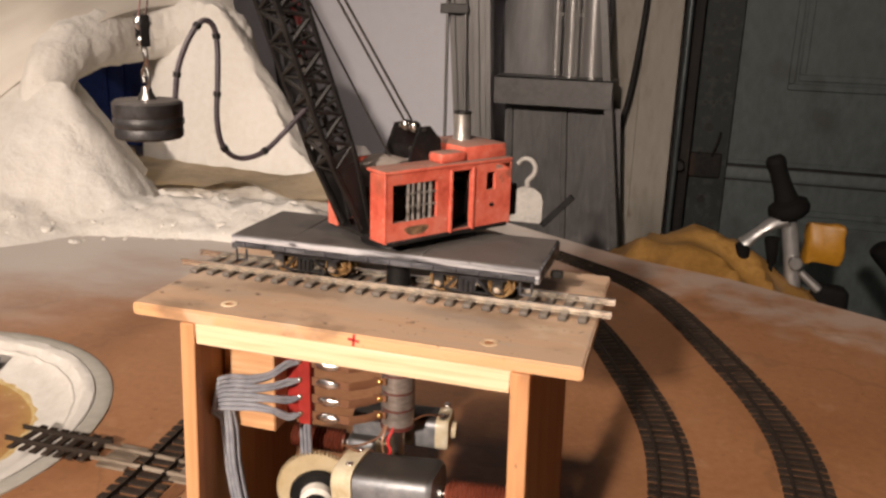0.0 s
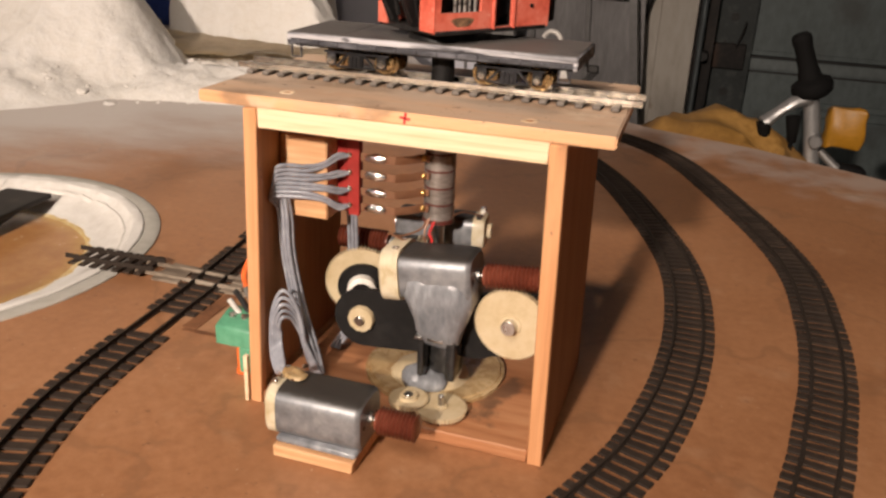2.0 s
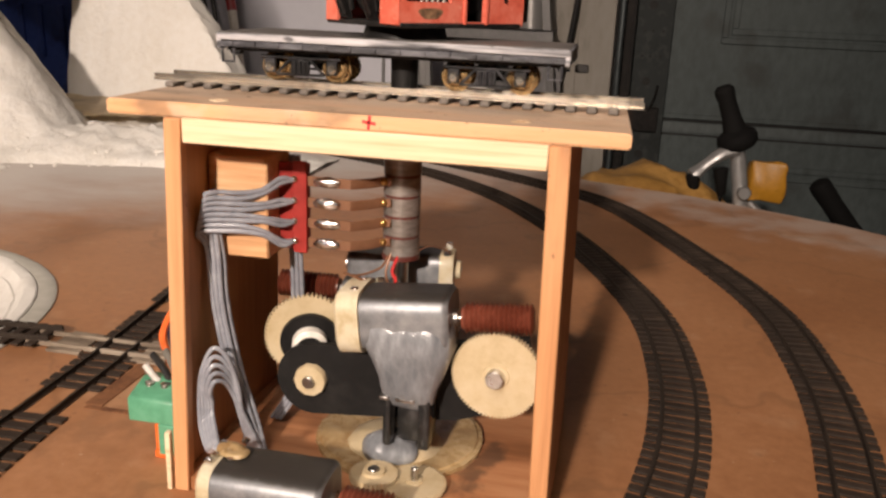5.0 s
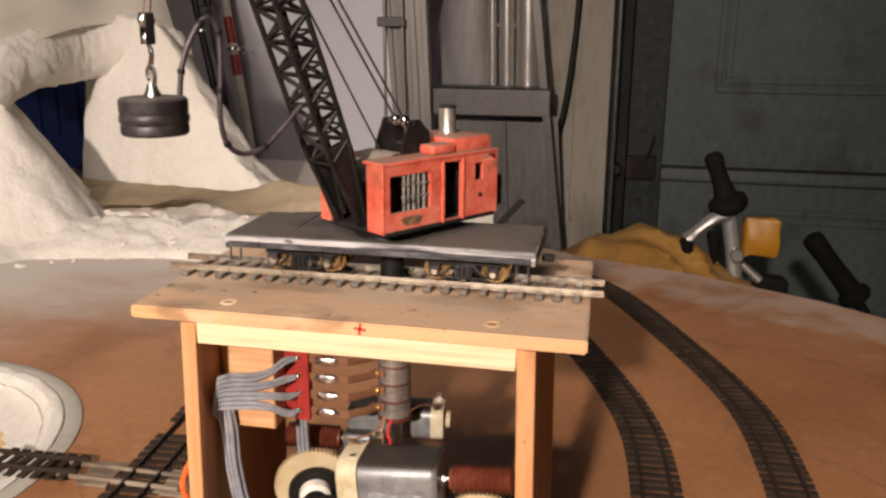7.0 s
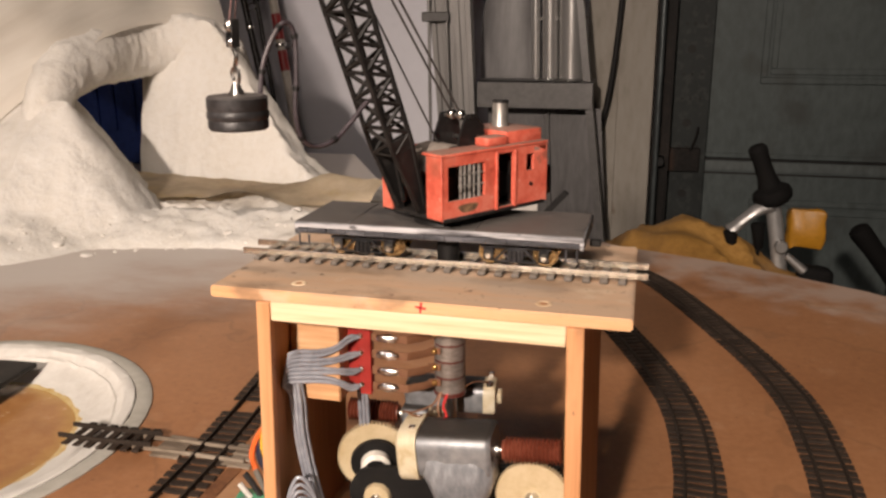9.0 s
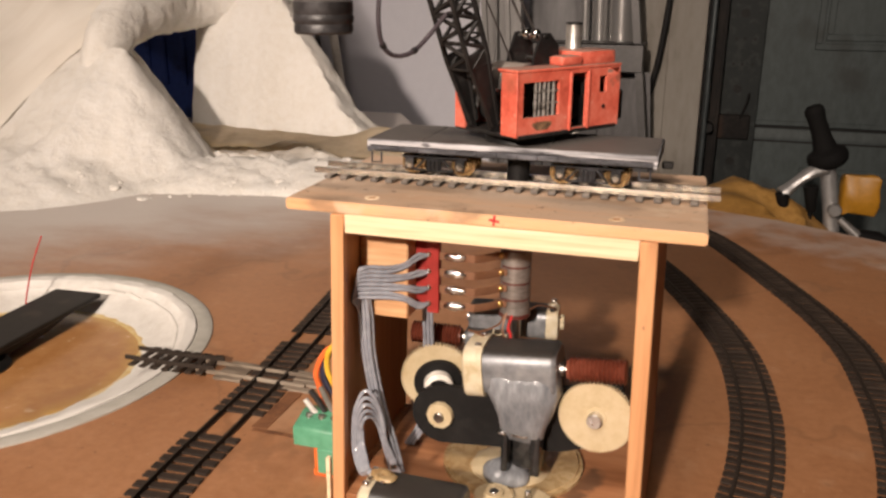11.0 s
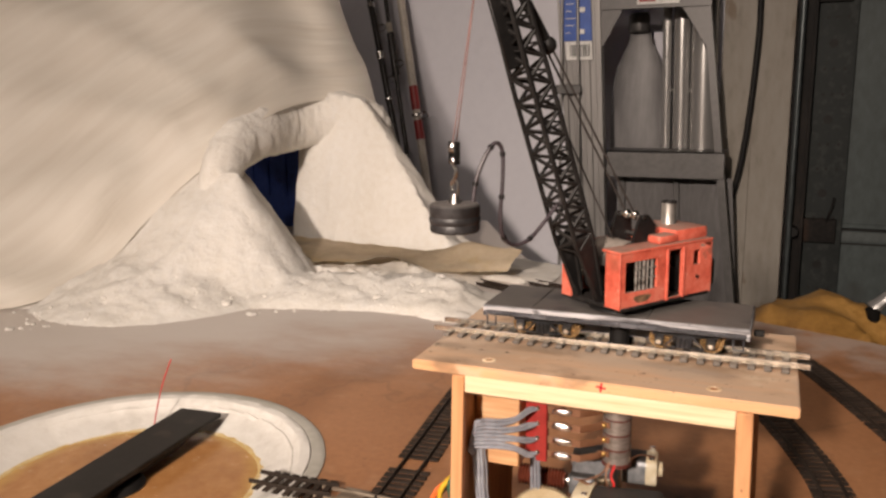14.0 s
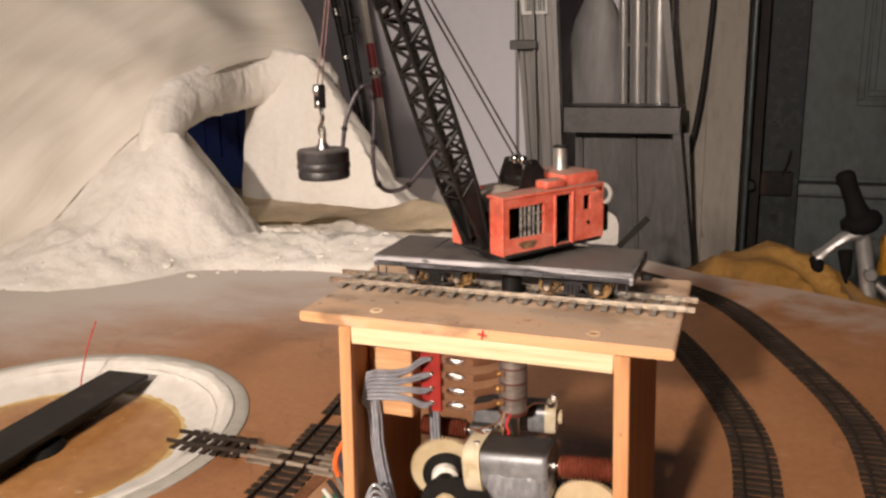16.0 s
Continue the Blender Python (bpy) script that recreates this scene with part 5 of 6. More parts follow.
stain(M_SILL, (0.02, 0.02, 0.025), 190, 0.58, 0.66, 0.8, stretch=(0.5, 1, 1), shift=2.4)
M_WEB = mat("grimy_grey_web", (0.05, 0.052, 0.06), 0.4, dark=(0.02, 0.021, 0.025), light=(0.13, 0.133, 0.15), big=110, fine=500, stretch=(0.2, 1, 1), bump=0.3, contrast=1.5)
M_FRAME = mat("bogie_grey", (0.018, 0.0185, 0.02), 0.32, light=(0.06, 0.06, 0.068), big=80, fine=300, bump=0.2)
M_TREAD = mat("brass_tyre", (0.42, 0.28, 0.13), 0.26, metal=0.8, big=80, fine=300, dark=(0.20, 0.12, 0.05))
CX0, CX1, CY0, CY1, CZ = -63.5, 67, 32.5, 78.5, 175.5
car = thing("flat_car", "weathered grey eight-wheeled flat wagon on the stand's track", "wagon", (2, 55.5, 158))
for a, b in ((CX0, -38), (-38, 20), (20, CX1)):
    bm = bmesh.new()
    box(bm, (a + 0.15, CY0 + 0.8, CZ - 2.4), (b - 0.15, CY1 - 0.8, CZ), 0.35)
    part("deck_panel", bm, M_DECK, car)
bm = bmesh.new()
box(bm, (CX0 + 1, CY0 + 6, CZ - 7), (CX1 - 1, CY1 - 6, CZ - 2.3), 0.3)
part("underframe", bm, M_BLACK, car)
for y0, y1 in ((CY0, CY0 + 2.4), (CY1 - 2.4, CY1)):
    bm = bmesh.new()
    box(bm, (CX0, y0, CZ - 2.9), (CX1, y1, CZ - 0.3), 0.5, seg=2)
    part("deck_edge", bm, M_SILL, car, "dry-brushed pale deck edge")
    bm = bmesh.new()
    box(bm, (CX0 + 0.8, y0 + 0.5, CZ - 5.6), (CX1 - 0.8, y1 - 0.2, CZ - 3.0), 0.4)
    for k in range(14):
        x = CX0 + 5 + k * 9.2
        box(bm, (x, y0 - 0.1, CZ - 5.2), (x + 1.2, y0 + 0.6, CZ - 3.2), 0.15)
    part("side_sill", bm, M_WEB, car)
for x0 in (CX0 - 0.4, CX1 - 1.6):
    bm = bmesh.new()
    box(bm, (x0, CY0 + 0.4, CZ - 6.2), (x0 + 2, CY1 - 0.4, CZ - 0.4), 0.4)
    part("end_sill", bm, M_SILL, car)
for x in (CX0 + 2, CX1 - 7):
    for y in (CY0 + 0.6, CY1 - 0.6):
        bm = bmesh.new()
        tube(bm, [(x, y, CZ - 6), (x, y, CZ - 10.8), (x + 4.6, y, CZ - 10.8), (x + 4.6, y, CZ - 6)], 0.5, 6, up=(0, 1, 0))
        part("step_iron", bm, M_WEB, car)
for x in (CX0 - 5, CX1 + 1):
    bm = bmesh.new()
    box(bm, (x, 53.5, CZ - 9.5), (x + 5, 56.5, CZ - 6.5), 0.5)
    part("coupler", bm, M_BLACK, car)
for bx in (-34, 37):
    bogie = part("bogie", (lambda b: (box(b, (bx - 3.5, 42, 164), (bx + 3.5, 66, 169), 0.5), b)[1])(bmesh.new()), M_FRAME, car, "dark grey four-wheeled bogie")
    for y in (40.2, 66.4):
        bm = bmesh.new()
        for x0, x1, z0, z1 in ((bx - 15.5, bx + 16, 166.2, 167.4), (bx - 9, bx + 9.5, 160.0, 161.0), (bx - 3.6, bx + 3.6, 161, 166.2), (bx - 14.2, bx - 9.8, 160.8, 166.2), (bx + 10.3, bx + 14.7, 160.8, 166.2)):
            box(bm, (x0, y + 0.3, z0), (x1, y + 1.9, z1), 0.3)
        for s in (-1, 1):
            box(bm, (-4.2, 0.5, -0.5), (4.2, 1.7, 0.5), 0.2, Matrix.Translation((bx + s * 6.6, y, 163.4)) @ Matrix.Rotation(radians(46 * s), 4, "Y"))
        for k in (-2.0, 0, 2.0):
            cyl(bm, (bx + k, y + (0 if y < 50 else 2.2), 161), (bx + k, y + (0 if y < 50 else 2.2), 165.6), 0.85, n=8)
        part("side_frame", bm, M_FRAME, bogie)
        for x in (bx - 12, bx + 12.5):
            bm = bmesh.new()
            yo = y + (0.1 if y < 50 else 2.1)
            cyl(bm, (x, yo + (0.4 if y < 50 else -0.4), 163.0), (x, yo + (-0.9 if y < 50 else 0.9), 163.0), 1.9, 1.5, 14, bev=0.3)
            part("axle_box", bm, M_BRIGHT, bogie, "bright worn axle box cap")
    for wx in (bx - 12, bx + 12.5):
        bm = bmesh.new()
        for y, s in ((46.0, 1), (61.0, -1)):
            m = Matrix.Translation((wx, y, 163.0)) @ Matrix.Rotation(radians(-90 * s), 4, "X")
            lathe(bm, [(0, -1.2), (1.5, -1.4), (3.6, -0.8), (4.0, -1.2), (4.75, -1.2), (4.85, 1.2), (5.7, 1.3), (5.7, 2.1), (0, 2.1)], 26, m)
        cyl(bm, (wx, 42.4, 163.0), (wx, 65.6, 163.0), 1.0, n=10)
        part("wheel_set", bm, M_TREAD, bogie, "bronze-tyred wheels on one axle")
bm = bmesh.new()
cyl(bm, (3.5, 53.5, 152.9), (3.5, 53.5, 173), 5.2, n=24)
solo("pivot_post", bm, M_BLACK, "thick black post through the wagon into the stand", "post")

# ---- crane ----
M_ORANGE_RED = mat("faded_red_orange_paint", (0.67, 0.135, 0.085), 0.55, dark=(0.50, 0.08, 0.048), light=(0.74, 0.21, 0.145), big=45, fine=260, bump=0.15, dust=(0.27, 0.165, 0.13), dust_amount=1.2, contrast=1.3)
stain(M_ORANGE_RED, (0.16, 0.06, 0.04), 130, 0.61, 0.72, 0.65)
stain(M_ORANGE_RED, (0.24, 0.085, 0.05), 38, 0.60, 0.74, 0.6, detail=8, shift=1.1)
stain(M_ORANGE_RED, (0.80, 0.40, 0.30), 300, 0.66, 0.72, 0.5, shift=3.0)
M_SOOT = mat("soot_black", (0.011, 0.0105, 0.0105), 0.5, spec=0.3, light=(0.03, 0.028, 0.027), big=60, fine=350, bump=0.2, dust=(0.05, 0.044, 0.04), dust_amount=0.35)
M_CHROME = mat("chrome", (0.80, 0.78, 0.75), 0.16, metal=1.0, big=60, fine=300, bump=0.05, dark=(0.5, 0.48, 0.46))
M_TIN = mat("dull_tin", (0.46, 0.44, 0.41), 0.42, metal=0.8, big=60, fine=300, bump=0.1, dark=(0.28, 0.26, 0.24))
M_COWL = mat("dusty_cowl", (0.05, 0.046, 0.043), 0.6, light=(0.10, 0.09, 0.085), big=60, fine=300, bump=0.15, dust=(0.36, 0.31, 0.27), dust_amount=0.9)
M_RUST = mat("rusty_decal", (0.20, 0.11, 0.06), 0.7, dark=(0.08, 0.05, 0.03), light=(0.38, 0.24, 0.13), big=120, fine=500, contrast=1.4)
M_CORD = mat("brown_cord", (0.20, 0.115, 0.11), 0.7, big=100, fine=500)
M_DCORD = mat("dark_cord", (0.035, 0.03, 0.028), 0.7, big=100, fine=500)
M_BAR = mat("worn_metal_bar", (0.52, 0.50, 0.47), 0.3, metal=0.7, dark=(0.20, 0.18, 0.16), light=(0.70, 0.68, 0.65), big=160, fine=500, bump=0.1, contrast=1.4)
crane = thing("magnet_crane", "red and black model lifting-magnet crane on the flat wagon", "crane", (3.5, 53, 175.6), rot=236)


def wall_with_holes(bm, x0, x1, z0, z1, y0, y1, holes):
    """A wall in the xz plane from y0 to y1, with rectangular holes (x0, x1, z0, z1)."""
    xs = sorted({x0, x1, *[h[0] for h in holes], *[h[1] for h in holes]})
    zs = sorted({z0, z1, *[h[2] for h in holes], *[h[3] for h in holes]})
    for a, b in zip(xs, xs[1:]):
        for c, d in zip(zs, zs[1:]):
            mx, mz = (a + b) / 2, (c + d) / 2
            if not any(h[0] < mx < h[1] and h[2] < mz < h[3] for h in holes):
                box(bm, (a, y0, c), (b, y1, d))
    bmesh.ops.remove_doubles(bm, verts=bm.verts, dist=0.01)
    bm.verts.index_update()
    inner = {}
    for f in bm.faces:
        inner.setdefault(tuple(sorted(v.index for v in f.verts)), []).append(f)
    bmesh.ops.delete(bm, geom=[f for fs in inner.values() if len(fs) > 1 for f in fs], context="FACES_ONLY")


bm = bmesh.new()
cyl(bm, (0, 0, -0.05), (0, 0, 4.6), 16, 15, 32)
part("turntable_ring", bm, M_SOOT, crane)
bm = bmesh.new()
box(bm, (-42, -21, 4.4), (21, 21, 6.2), 0.4)
part("floor_plate", bm, M_SOOT, crane)
HOUSE_Z0, HOUSE_Z1 = 5.4, 32.4
for s in (1, -1):
    bm = bmesh.new()
    y0, y1 = (19.0, 20.6) if s > 0 else (-20.6, -19.0)
    wall_with_holes(bm, -42.5, 21.5, HOUSE_Z0, HOUSE_Z1, y0, y1, [(-3.6, 18.0, 13.4, 28.2), (-21.5, -11.5, 6.6, 30.8), (-34.6, -29.6, 21.2, 28.6)])
    side = part("house_side", bm, M_ORANGE_RED, crane, "sun-faded red-orange house side with window and door openings")
    for x, r in ((-0.6, 0.75), (2.4, 0.55), (5.0, 0.8), (7.8, 0.55), (10.2, 0.7)):
        bm = bmesh.new()
        cyl(bm, (x, (y0 + y1) / 2, 13.0), (x, (y0 + y1) / 2, 28.4), r, n=10)
        part("window_bar", bm, M_BAR, side, "bright metal bar")
    for z in (18.6, 23.6):
        bm = bmesh.new()
        box(bm, (-3.2, (y0 + y1) / 2 - 0.5, z), (11.2, (y0 + y1) / 2 + 0.5, z + 0.7))
        part("window_bar", bm, M_BAR, side, "bright metal bar")
    yo = y1 if s > 0 else y0
    for x in (-22.8, -11.2):
        bm = bmesh.new()
        box(bm, (x, yo - 0.3 * s, 5.6), (x + 1.3, yo + 0.7 * s, 31.4), 0.2)
        part("door_post", bm, M_ORANGE_RED, side)
    bm = bmesh.new()
    prism(bm, [(6.5 + 5.5 * math.cos(a) * (1 + 0.18 * math.sin(3 * a)), -9.4 - 2.3 * math.sin(a) * (1 + 0.2 * math.cos(2 * a))) for a in np.linspace(0, 2 * math.pi, 22, endpoint=False)], 0, 0.16,
          Matrix.Translation((0, yo + (0.0 if s > 0 else -0.16), 0)) @ Matrix.Rotation(radians(-90), 4, "X"))
    part("worn_badge", bm, M_RUST, side, "rusty worn patch")
    bm = bmesh.new()
    cyl(bm, (-32.5, yo - 0.1 * s, 14.8), (-32.5, yo + 0.6 * s, 14.8), 0.9, n=10)
    part("bolt", bm, M_SOOT, side)
bm = bmesh.new()
box(bm, (20.2, 10.5, HOUSE_Z0), (21.7, 20.6, HOUSE_Z1), 0.3)
part("cab_front", bm, M_ORANGE_RED, crane)
bm = bmesh.new()
box(bm, (20.2, -20.6, HOUSE_Z0), (21.7, -13.5, HOUSE_Z1 - 3), 0.3)
part("engine_front", bm, M_ORANGE_RED, crane)
bm = bmesh.new()
box(bm, (-43.9, -20.6, HOUSE_Z0), (-42.3, 20.6, HOUSE_Z1), 0.4)
part("house_back", bm, M_ORANGE_RED, crane)
bm = bmesh.new()
box(bm, (-53.5, -15, HOUSE_Z0 + 1), (-43.8, 15, HOUSE_Z0 + 15), 0.8)
part("counterweight", bm, M_SOOT, crane, "dark box counterweight")
bm = bmesh.new()
box(bm, (-43.8, 8.2, HOUSE_Z1), (22, 21, HOUSE_Z1 + 1.5), 0.6, seg=2)
part("roof_side", bm, M_ORANGE_RED, crane, "dusty red roof over the cab")
bm = bmesh.new()
box(bm, (-43.8, -21, HOUSE_Z1), (-14, 8.2, HOUSE_Z1 + 1.5), 0.6, seg=2)
part("roof_back", bm, M_ORANGE_RED, crane)
bm = bmesh.new()
box(bm, (-42.9, -10, HOUSE_Z1 + 1.2), (-19.5, 17.6, HOUSE_Z1 + 7.2), 0.9, seg=2)
part("raised_roof", bm, M_ORANGE_RED, crane)
bm = bmesh.new()
box(bm, (-20, 10.2, HOUSE_Z1 + 1.3), (-6.4, 18.8, HOUSE_Z1 + 5.6), 1.4, seg=3)
part("roof_hatch", bm, M_ORANGE_RED, crane)
bm = bmesh.new()
arc = [(2 + 16 * math.cos(a), 19 + 15.5 * math.sin(a)) for a in np.linspace(radians(20), radians(165), 20)]
prism(bm, [(x, z) for x, z in arc] + [(2 + (x - 2) * 0.93, 19 + (z - 19) * 0.93) for x, z in reversed(arc)], -8, 12, Matrix.Rotation(radians(90), 4, "X"))
part("drum_cowl", bm, M_COWL, crane, "curved dusty grey cowl over the winch")
bm = bmesh.new()
cyl(bm, (-6, -12, 18), (-6, 8, 18), 9.5, n=28)
cyl(bm, (8, -12, 15), (8, 8, 15), 6.5, n=24)
part("winch_drum", bm, M_SOOT, crane)
# Invented black block that makes the house openings look dark inside.
bm = bmesh.new()
box(bm, (-39, -13, 6.2), (-25, 13, 26), 1.0)
box(bm, (-25, -9, 6.2), (-17, 9, 22), 0.8)
cyl(bm, (-20, -14, 15), (-20, 14, 15), 6.0, n=20)
part("dark_interior", bm, M_SOOT, crane, "black block added to darken the house interior")
bm = bmesh.new()
lathe(bm, [(0, 39.2), (4.2, 39.2), (3.7, 40.4), (3.6, 50.6), (3.1, 50.6), (3.1, 45), (0, 45)], 24, Matrix.Translation((-32.0, 1.0, 0)))
chimney = part("chimney", bm, M_TIN, crane, "bright metal chimney")
bm = bmesh.new()
lathe(bm, [(3.0, 50.4), (3.7, 50.4), (3.9, 50.8), (3.8, 51.4), (3.0, 51.4)], 24, Matrix.Translation((-32.0, 1.0, 0)), closed=True)
part("rim", bm, M_SOOT, chimney, "sooty black rim")
for s in (-1, 1):
    bm = bmesh.new()
    prism(bm, [(-15, 32), (1.5, 32), (1.0, 37), (-3.5, 47.5), (-8.5, 47.5), (-14, 42)], -0.7, 0.7, Matrix.Translation((0, s * 8.2, 0)) @ Matrix.Rotation(radians(90), 4, "X"))
    part("gantry_cheek", bm, M_SOOT, crane, "black plastic gantry cheek")
bm = bmesh.new()
cyl(bm, (-5.4, -9.5, 46.2), (-5.4, 9.5, 46.2), 0.8, n=10)
cyl(bm, (-11, -8, 36), (-11, 8, 36), 1.0, n=10)
part("gantry_axle", bm, M_STEEL, crane)
for y in (-3.0, 3.0):
    bm = bmesh.new()
    g = bmesh.ops.create_uvsphere(bm, u_segments=20, v_segments=12, radius=2.5)["verts"]
    bmesh.ops.transform(bm, matrix=Matrix.Translation((-5.2, y, 46.8)), verts=g)
    part("sheave", bm, M_CHROME, crane, "small bright sheave")

# boom: four chords and zigzag lacing
FOOT, TIP = Vector((20, -2, 9)), Vector((88.5, 0, 192))
along = (TIP - FOOT).normalized()
side_v = Vector((0, 1, 0))
deep = along.cross(side_v).normalized()


def boom_point(u, a, b):
    w = (7.2 if u < 0.55 else 7.2 - (u - 0.55) * 6.2)
    d = 1.6 + 3.9 * min(1, u / 0.16) if u < 0.16 else (5.5 if u < 0.6 else 5.5 - (u - 0.6) * 5.5)
    return FOOT.lerp(TIP, u) + side_v * a * w + deep * b * d


boom = part("boom", (lambda b: (tube(b, [boom_point(u, -1, -1) for u in np.linspace(0, 1, 14)], 1.25, 6), b)[1])(bmesh.new()), M_SOOT, crane, "black lattice boom")
for a, b in ((1, -1), (-1, 1), (1, 1)):
    bm = bmesh.new()
    tube(bm, [boom_point(u, a, b) for u in np.linspace(0, 1, 14)], 1.25, 6)
    part("chord", bm, M_SOOT, boom)
for c0, c1 in (((-1, -1), (1, -1)), ((-1, 1), (1, 1)), ((-1, -1), (-1, 1)), ((1, -1), (1, 1))):
    bays = 26
    us = np.linspace(0.14, 0.97, bays + 1)
    for k in range(bays):
        bm = bmesh.new()
        p, q = (c0, c1) if k % 2 == 0 else (c1, c0)
        tube(bm, [boom_point(us[k], *p), boom_point(us[k + 1], *q)], 0.95, 5)
        if k % 2 == 0:
            tube(bm, [boom_point(us[k], *c0), boom_point(us[k], *c1)], 0.6, 5)
        part("lacing_bar", bm, M_SOOT, boom)
for s in (-1, 1):
    bm = bmesh.new()
    a, b, c = boom_point(0.0, s, 0), boom_point(0.17, s, 1), boom_point(0.17, s, -1)
    prism(bm, [(a.x - 2, a.z - 3), (a.x + 3, a.z - 2), (c.x, c.z), (b.x, b.z)], -0.5, 0.5, Matrix.Translation((0, a.y + s * 0.2, 0)) @ Matrix.Rotation(radians(90), 4, "X"))
    part("foot_plate", bm, M_SOOT, boom)
bm = bmesh.new()
box(bm, (-1, -5.5, -1), (1, 5.5, 34), 0.4, Matrix.Translation(boom_point(0.62, 0, -1)) @ along.to_track_quat("Z", "Y").to_matrix().to_4x4())
part("splice_plate", bm, M_SOOT, boom)
bm = bmesh.new()
cyl(bm, TIP - side_v * 5.5, TIP + side_v * 5.5, 6.0, n=28, bev=0.6)
part("tip_sheave", bm, M_SOOT, boom)
# back-stay arm with ball end, and cords
BALL = Vector((50.5, 0, 129))
bm = bmesh.new()
tube(bm, [TIP + Vector((-6, 0, -8)), Vector((67.5, 0, 154)), BALL], [2.2, 2.4, 2.8], 10)
part("stay_arm", bm, M_SOOT, boom)
bm = bmesh.new()
g = bmesh.ops.create_uvsphere(bm, u_segments=20, v_segments=12, radius=4.2)["verts"]
bmesh.ops.transform(bm, matrix=Matrix.Translation(BALL), verts=g)
part("stay_ball", bm, M_SOOT, boom)
for y in (-2.2, 2.2):
    bm = bmesh.new()
    tube(bm, [BALL + Vector((-2, y, -3)), Vector((-5.0, y * 1.3, 47.5))], 0.55, 6)
    part("stay_cord", bm, M_DCORD, crane)
bm = bmesh.new()
tube(bm, [boom_point(0.5, 0, 1.6), Vector((2, -4, 34))], 0.45, 6)
part("hoist_cord", bm, M_DCORD, crane)
# lifting magnet on its tackle
MAG = Vector((101.5, 0, 50.0))
magnet = part("lifting_magnet", (lambda b: (lathe(b, [(0, 0), (10.2, 0), (10.8, 0.7), (10.9, 3.0), (10.6, 3.6), (11.2, 4.6), (11.2, 6.2), (10.7, 7.0), (11.0, 7.8), (11.0, 11.4), (10.2, 12.2), (0, 12.6)], 44, Matrix.Translation(MAG)), b)[1])(bmesh.new()),
              mat("worn_black_magnet", (0.022, 0.021, 0.022), 0.45, light=(0.05, 0.048, 0.05), big=60, fine=300, bump=0.2, dust=(0.15, 0.135, 0.125), dust_amount=0.8), crane, "ribbed black disc magnet with a dusty top")
bm = bmesh.new()
lathe(bm, [(0, 16.6), (1.4, 16.4), (2.0, 14.5), (3.2, 12.4), (0, 12.2)], 18, Matrix.Translation(MAG))
part("boss", bm, M_STEEL, magnet)
bm = bmesh.new()
tube(bm, curve_pts([MAG + Vector(p) for p in ((0, 1.0, 15), (0, 2.6, 18), (0, 2.2, 21), (0, -0.5, 22), (0, -2.4, 20), (0, -1.4, 17.6))], 6), 0.7, 8)
tube(bm, curve_pts([MAG + Vector(p) for p in ((0, -1.5, 20), (0, 0.6, 23), (0, 1.6, 26), (0, 0.2, 29), (0, -0.2, 31))], 6), 0.85, 8)
part("hook", bm, M_STEEL, magnet)
for z, r in ((30.8, 1.9), (36.3, 2.5)):
    bm = bmesh.new()
    cyl(bm, MAG + Vector((0, -1.6, z)), MAG + Vector((0, 1.6, z)), r, n=20, bev=0.5)
    part("block_sheave", bm, M_STEEL, magnet)
for y in (-2.0, 2.0):
    bm = bmesh.new()
    box(bm, MAG + Vector((-1.6, y - 0.3, 29)), MAG + Vector((1.6, y + 0.3, 38.8)), 0.25)
    part("block_cheek", bm, M_SOOT, magnet)
for y in (-1.0, 1.0):
    bm = bmesh.new()
    tube(bm, [MAG + Vector((y * 1.6, y, 37)), Vector((TIP.x - 5 + y * 1.2, y * 2.2, TIP.z - 3))], 0.3, 6)
    part("fall_rope", bm, M_CORD, crane, "thin reddish cord")
M_PURPLE = mat("purple_grey_cable", (0.05, 0.04, 0.047), 0.45, light=(0.09, 0.075, 0.085), big=100, fine=400)
bm = bmesh.new()
lead_pts = curve_pts([(92.8, 1.5, 62.5), (91.5, 2.2, 72), (88.2, 3.5, 81), (83.5, 4, 87), (79.8, 4, 86), (78.4, 4, 80), (78.8, 4, 68), (79.5, 3.5, 55), (77.5, 3, 45.5), (71.5, 2.5, 40.8), (62, 2, 42), (52, 1, 49), (43, 0, 56), (37, 0, 55)], 7)
tube(bm, lead_pts, 0.95, 8)
cable = part("power_cable", bm, M_PURPLE, crane, "dark purple-grey cable looping to the magnet")
for k in (5, 18, 32, 44, 56, 70):
    bm = bmesh.new()
    p, q = lead_pts[k], lead_pts[k + 1]
    cyl(bm, p, p + (q - p).normalized() * 1.6, 1.35, n=10)
    part("cable_tie", bm, M_BLACK, cable)

# ---- behind the board: poles, ladder, post, door ----
M_PLATED = mat("brushed_aluminium", (0.25, 0.243, 0.237), 0.42, metal=0.6, dark=(0.18, 0.174, 0.17), light=(0.31, 0.302, 0.295), big=6, fine=90, stretch=(1, 1, 0.06), bump=0.06)
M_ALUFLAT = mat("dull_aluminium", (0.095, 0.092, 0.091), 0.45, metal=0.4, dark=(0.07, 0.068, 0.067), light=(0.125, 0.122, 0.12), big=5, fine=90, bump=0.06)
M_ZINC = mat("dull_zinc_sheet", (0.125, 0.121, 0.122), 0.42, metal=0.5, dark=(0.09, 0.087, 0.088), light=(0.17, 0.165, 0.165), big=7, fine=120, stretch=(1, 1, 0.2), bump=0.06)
M_DARKPOLE = mat("dark_varnish", (0.03, 0.026, 0.024), 0.3, big=30, fine=200)
M_WHITEPOLE = mat("ivory_paint", (0.60, 0.55, 0.48), 0.4, big=20, fine=200)
